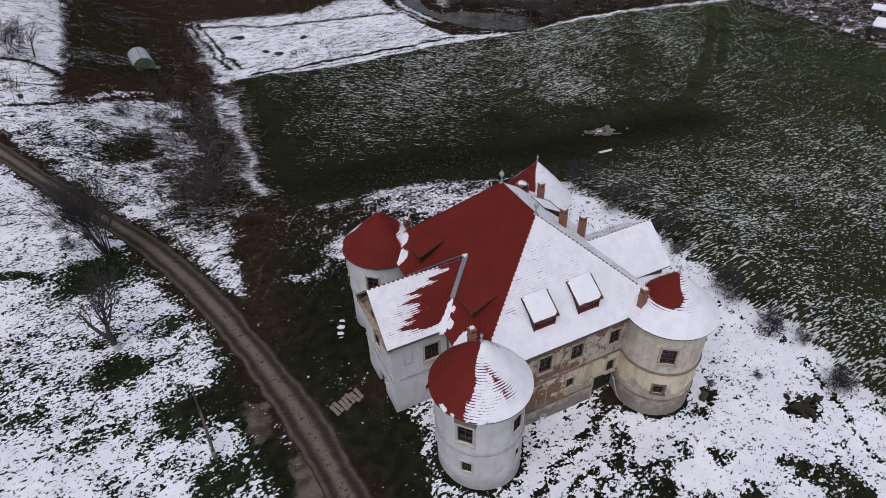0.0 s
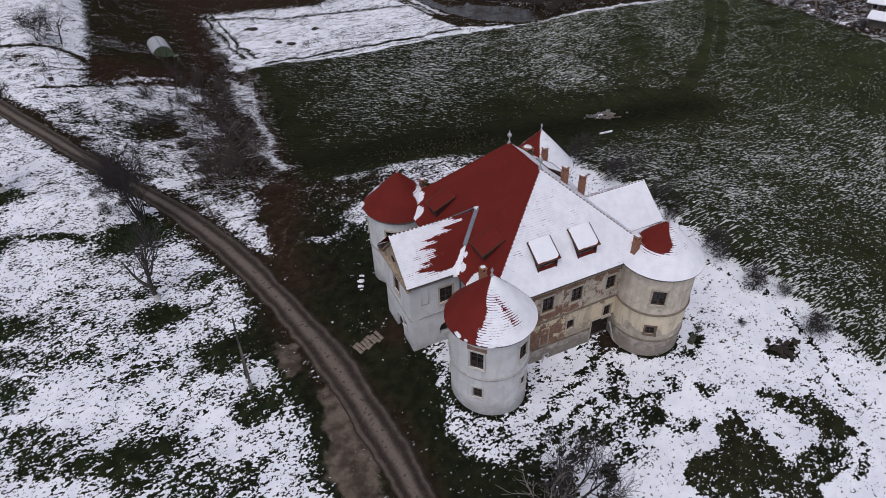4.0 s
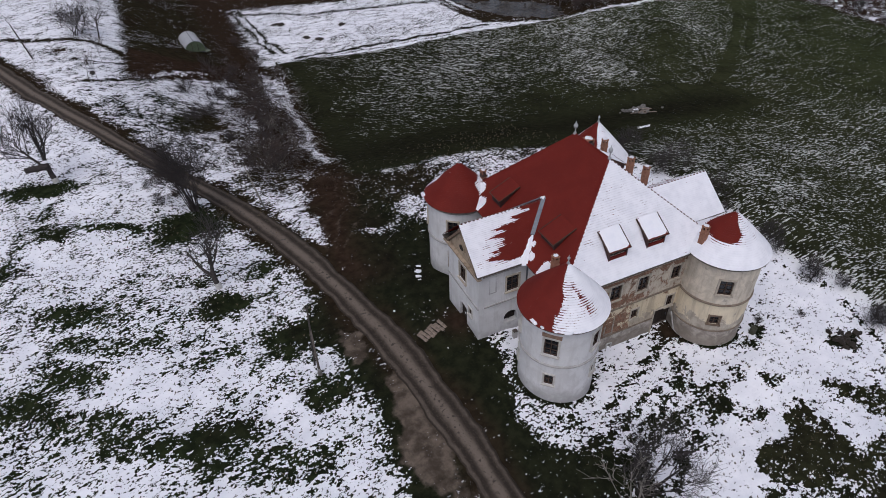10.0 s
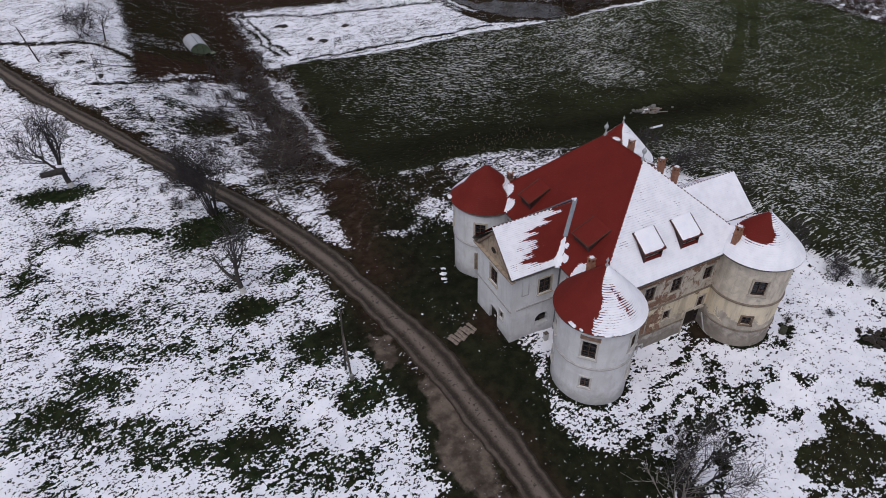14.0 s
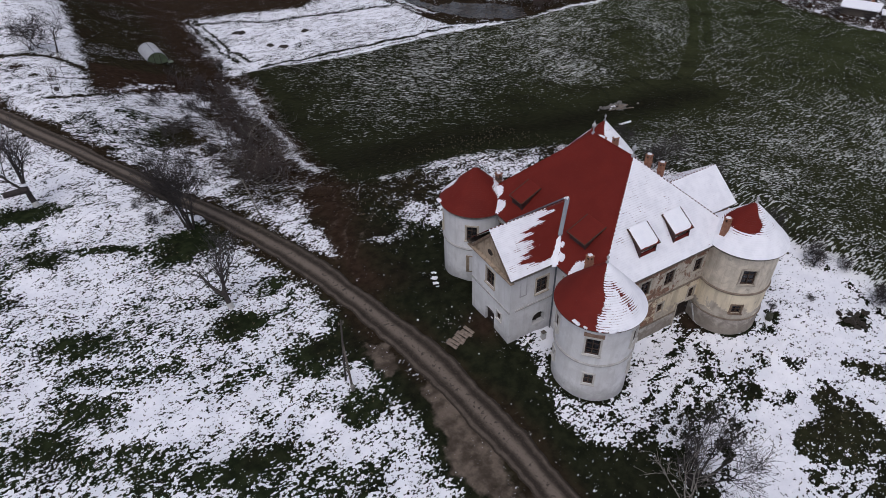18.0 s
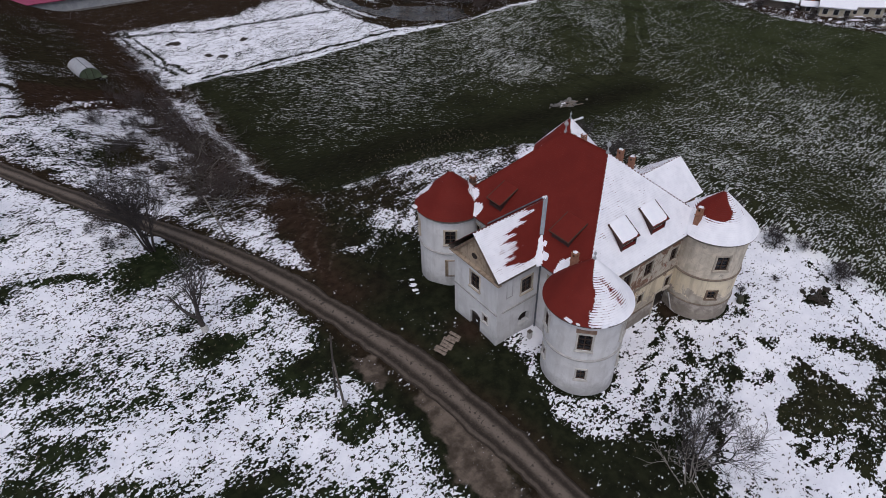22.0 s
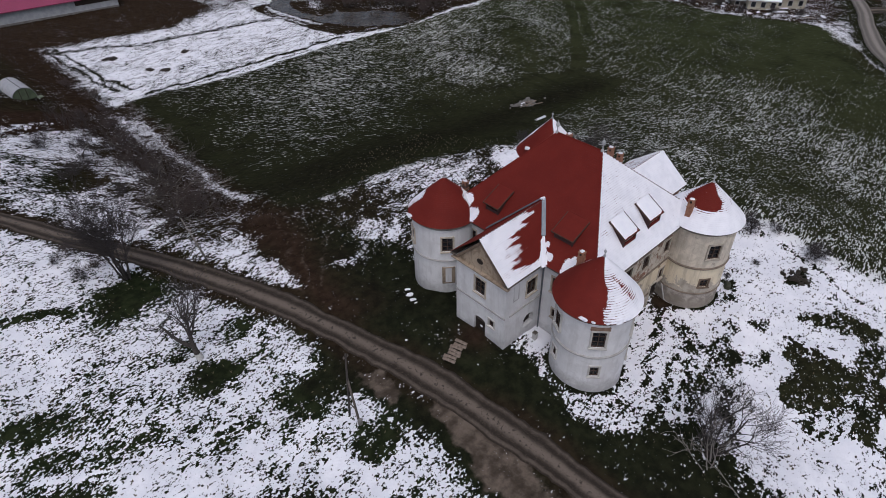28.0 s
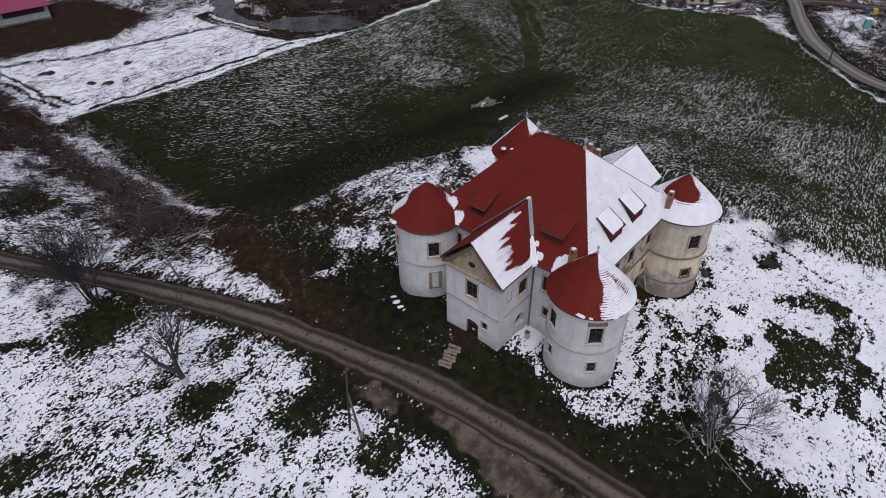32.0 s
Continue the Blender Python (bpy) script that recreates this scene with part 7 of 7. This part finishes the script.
# barn beyond the garden
q = thing("barn", 26, 183.5, -12.6, "long barn with a pinkish red metal roof and grey wall", "barn", turn=-12)
part("wall", boxes(((42, 0.4, 3.4), (0, 0, 1.7)), ((0.4, 15, 3.4), (20.8, 7.7, 1.7)), ((0.4, 15, 3.4), (-20.8, 7.7, 1.7)), ((42, 0.4, 3.4), (0, 15.4, 1.7))), M_BARNWALL, q)
link_mesh("roof", [(-21.6, -0.9, 3.3), (21.6, -0.9, 3.3), (21.6, 7.7, 6.4), (-21.6, 7.7, 6.4), (21.6, 16.3, 3.3), (-21.6, 16.3, 3.3), (-21.6, -0.9, 3.15), (21.6, -0.9, 3.15), (21.6, 7.7, 6.25), (-21.6, 7.7, 6.25), (21.6, 16.3, 3.15), (-21.6, 16.3, 3.15)], [(0, 1, 2, 3), (3, 2, 4, 5), (7, 6, 9, 8), (8, 9, 11, 10), (0, 6, 7, 1), (5, 4, 10, 11), (1, 7, 8, 2), (2, 8, 10, 4), (0, 3, 9, 6), (3, 5, 11, 9)], M_BARN, q)
# dark panel on the solid wall paints the unlit opening
part("opening", boxes(((9.0, 0.1, 1.3), (15.6, -0.22, 2.5))), M_WOOD, q, "long dark panel standing in for an opening under the eaves")
part("plinth", boxes(((42.1, 0.16, 0.5), (0, -0.25, 0.25)), bevel=0.03), M_RUBBLE, q)
for i in range(40):
    part("seam", boxes(((0.05, 9.1, 0.05), (0, 0, 0))), M_BARN, q).matrix_basis = pose(-21 + i * 1.07, 3.4, 4.9, math.degrees(math.atan2(3.1, 8.6)), 0, 0)


def house(x, y, turn, w, d, h, rise, wall_m, roof_m, label, wins=3):
    q = thing("house", x, y, ground_z(x, y) - 0.3, label, "house", turn=turn)
    part("wall", boxes(((w, d, h), (0, 0, h / 2))), wall_m, q)
    o = 0.5
    v = [(-w / 2 - o, -d / 2 - o, h - 0.1), (w / 2 + o, -d / 2 - o, h - 0.1), (w / 2 + o, 0, h + rise), (-w / 2 - o, 0, h + rise), (w / 2 + o, d / 2 + o, h - 0.1), (-w / 2 - o, d / 2 + o, h - 0.1)]
    v += [(a, b, c - 0.2) for a, b, c in v]
    link_mesh("roof", v, [(0, 1, 2, 3), (3, 2, 4, 5), (7, 6, 9, 8), (8, 9, 11, 10), (0, 6, 7, 1), (5, 4, 10, 11), (1, 7, 8, 2), (2, 8, 10, 4), (0, 3, 9, 6), (3, 5, 11, 9)], roof_m, q)
    for i in range(wins):
        xx = -w / 2 + w * (i + 0.5) / wins
        fr = part("window", boxes(((1.2, 0.1, 1.4), (xx, -d / 2 - 0.03, h * 0.55))), M_PIPE, q)
        part("pane", boxes(((0.95, 0.06, 1.15), (xx, -d / 2 - 0.07, h * 0.55))), M_PANE, fr)
    part("chimney", boxes(((0.6, 0.6, 1.6), (w * 0.25, 0.6, h + rise + 0.2))), M_BRICK, q)
    return q


house(149.4, 53.8, -64, 6.6, 5.0, 2.7, 1.5, M_HOUSE, M_SNOW, "cream village house with a snowy roof", 3)
house(154.4, 50.0, -50, 7.4, 5.5, 2.8, 1.7, M_HOUSE, M_SNOW, "cream village house with a wide snowy roof", 3)
house(147.6, 65.6, -72, 7.0, 5.0, 2.2, 0.9, M_BOARD, M_SNOW, "long dark shed with snow on its roof", 0)
house(158.0, 74.5, -72, 3.0, 2.4, 1.8, 0.6, M_BOARD, M_SNOW, "small dark shed with snow on its roof", 1)
house(148.2, 59.4, -60, 2.8, 2.2, 1.8, 0.6, M_BOARD, M_SNOW, "small dark shed with snow on its roof", 1)
q = thing("privy", 150.2, 16.7, ground_z(150.2, 16.7), "small turquoise shed with a snowy lid", "shed", turn=20)
part("body", boxes(((1.3, 1.3, 2.1), (0, 0, 1.05)), bevel=0.03), M_TEAL, q)
part("roof", boxes(((1.6, 1.6, 0.18), (0, 0, 2.19)), bevel=0.04), M_SNOW, q)
part("door", boxes(((0.05, 0.8, 1.8), (-0.67, 0, 0.95))), M_TEAL, q)
for i, (px, py, m, nm) in enumerate(((162.6, 18.4, M_BLUE, "blue"), (163.1, 16.8, M_YELLOW, "yellow"))):
    ob = part("bin", boxes(((1.3, 0.9, 1.0), (0, 0, 0.5)), ((1.4, 1.0, 0.1), (0, 0, 1.05)), bevel=0.04), m)
    ob.matrix_basis = pose(px, py, ground_z(px, py), 0, 0, 20)
    tagged(ob, nm + " waste bin on muddy ground", "bin", "waste bins")
# snowed-on boards leaning among the rubble by the houses
rng = random.Random(91)
for i in range(12):
    px, py = 147.6 + rng.gauss(0, 2.2), 48.6 + rng.gauss(0, 4.0)
    ob = part("board", boxes(((rng.uniform(1.4, 2.8), rng.uniform(0.5, 1.0), 0.08), (0, 0, 0.3)), bevel=0.02), M_SNOW if i % 3 else M_PLANK)
    ob.matrix_basis = pose(px, py, ground_z(px, py), rng.uniform(-8, 8), rng.uniform(-8, 8), rng.uniform(0, 180))
    tagged(ob, "snow-covered sheet lying by the houses" if i % 3 else "bleached board lying by the houses", "board", "village boards")
# clods, scrap and snow lumps along the village edge
rng = random.Random(61)
for i in range(60):
    t = rng.random()
    px, py = 146 + rng.gauss(0, 3.0), 45 + 50 * t
    s = rng.uniform(0.3, 1.1)
    ob = part("snow_lump" if i % 2 else "scrap_heap", lump(bmesh.new(), (0, 0, 0.05), (s, s * 0.6), 600 + i, s * 0.4), M_SNOW if i % 2 else M_BOARD)
    ob.matrix_basis = pose(px, py, ground_z(px, py), 0, 0, i * 53)
    tagged(ob, "lump of snow on rough ground" if i % 2 else "dark heap of earth and scrap", "snow" if i % 2 else "heap", "village edge")
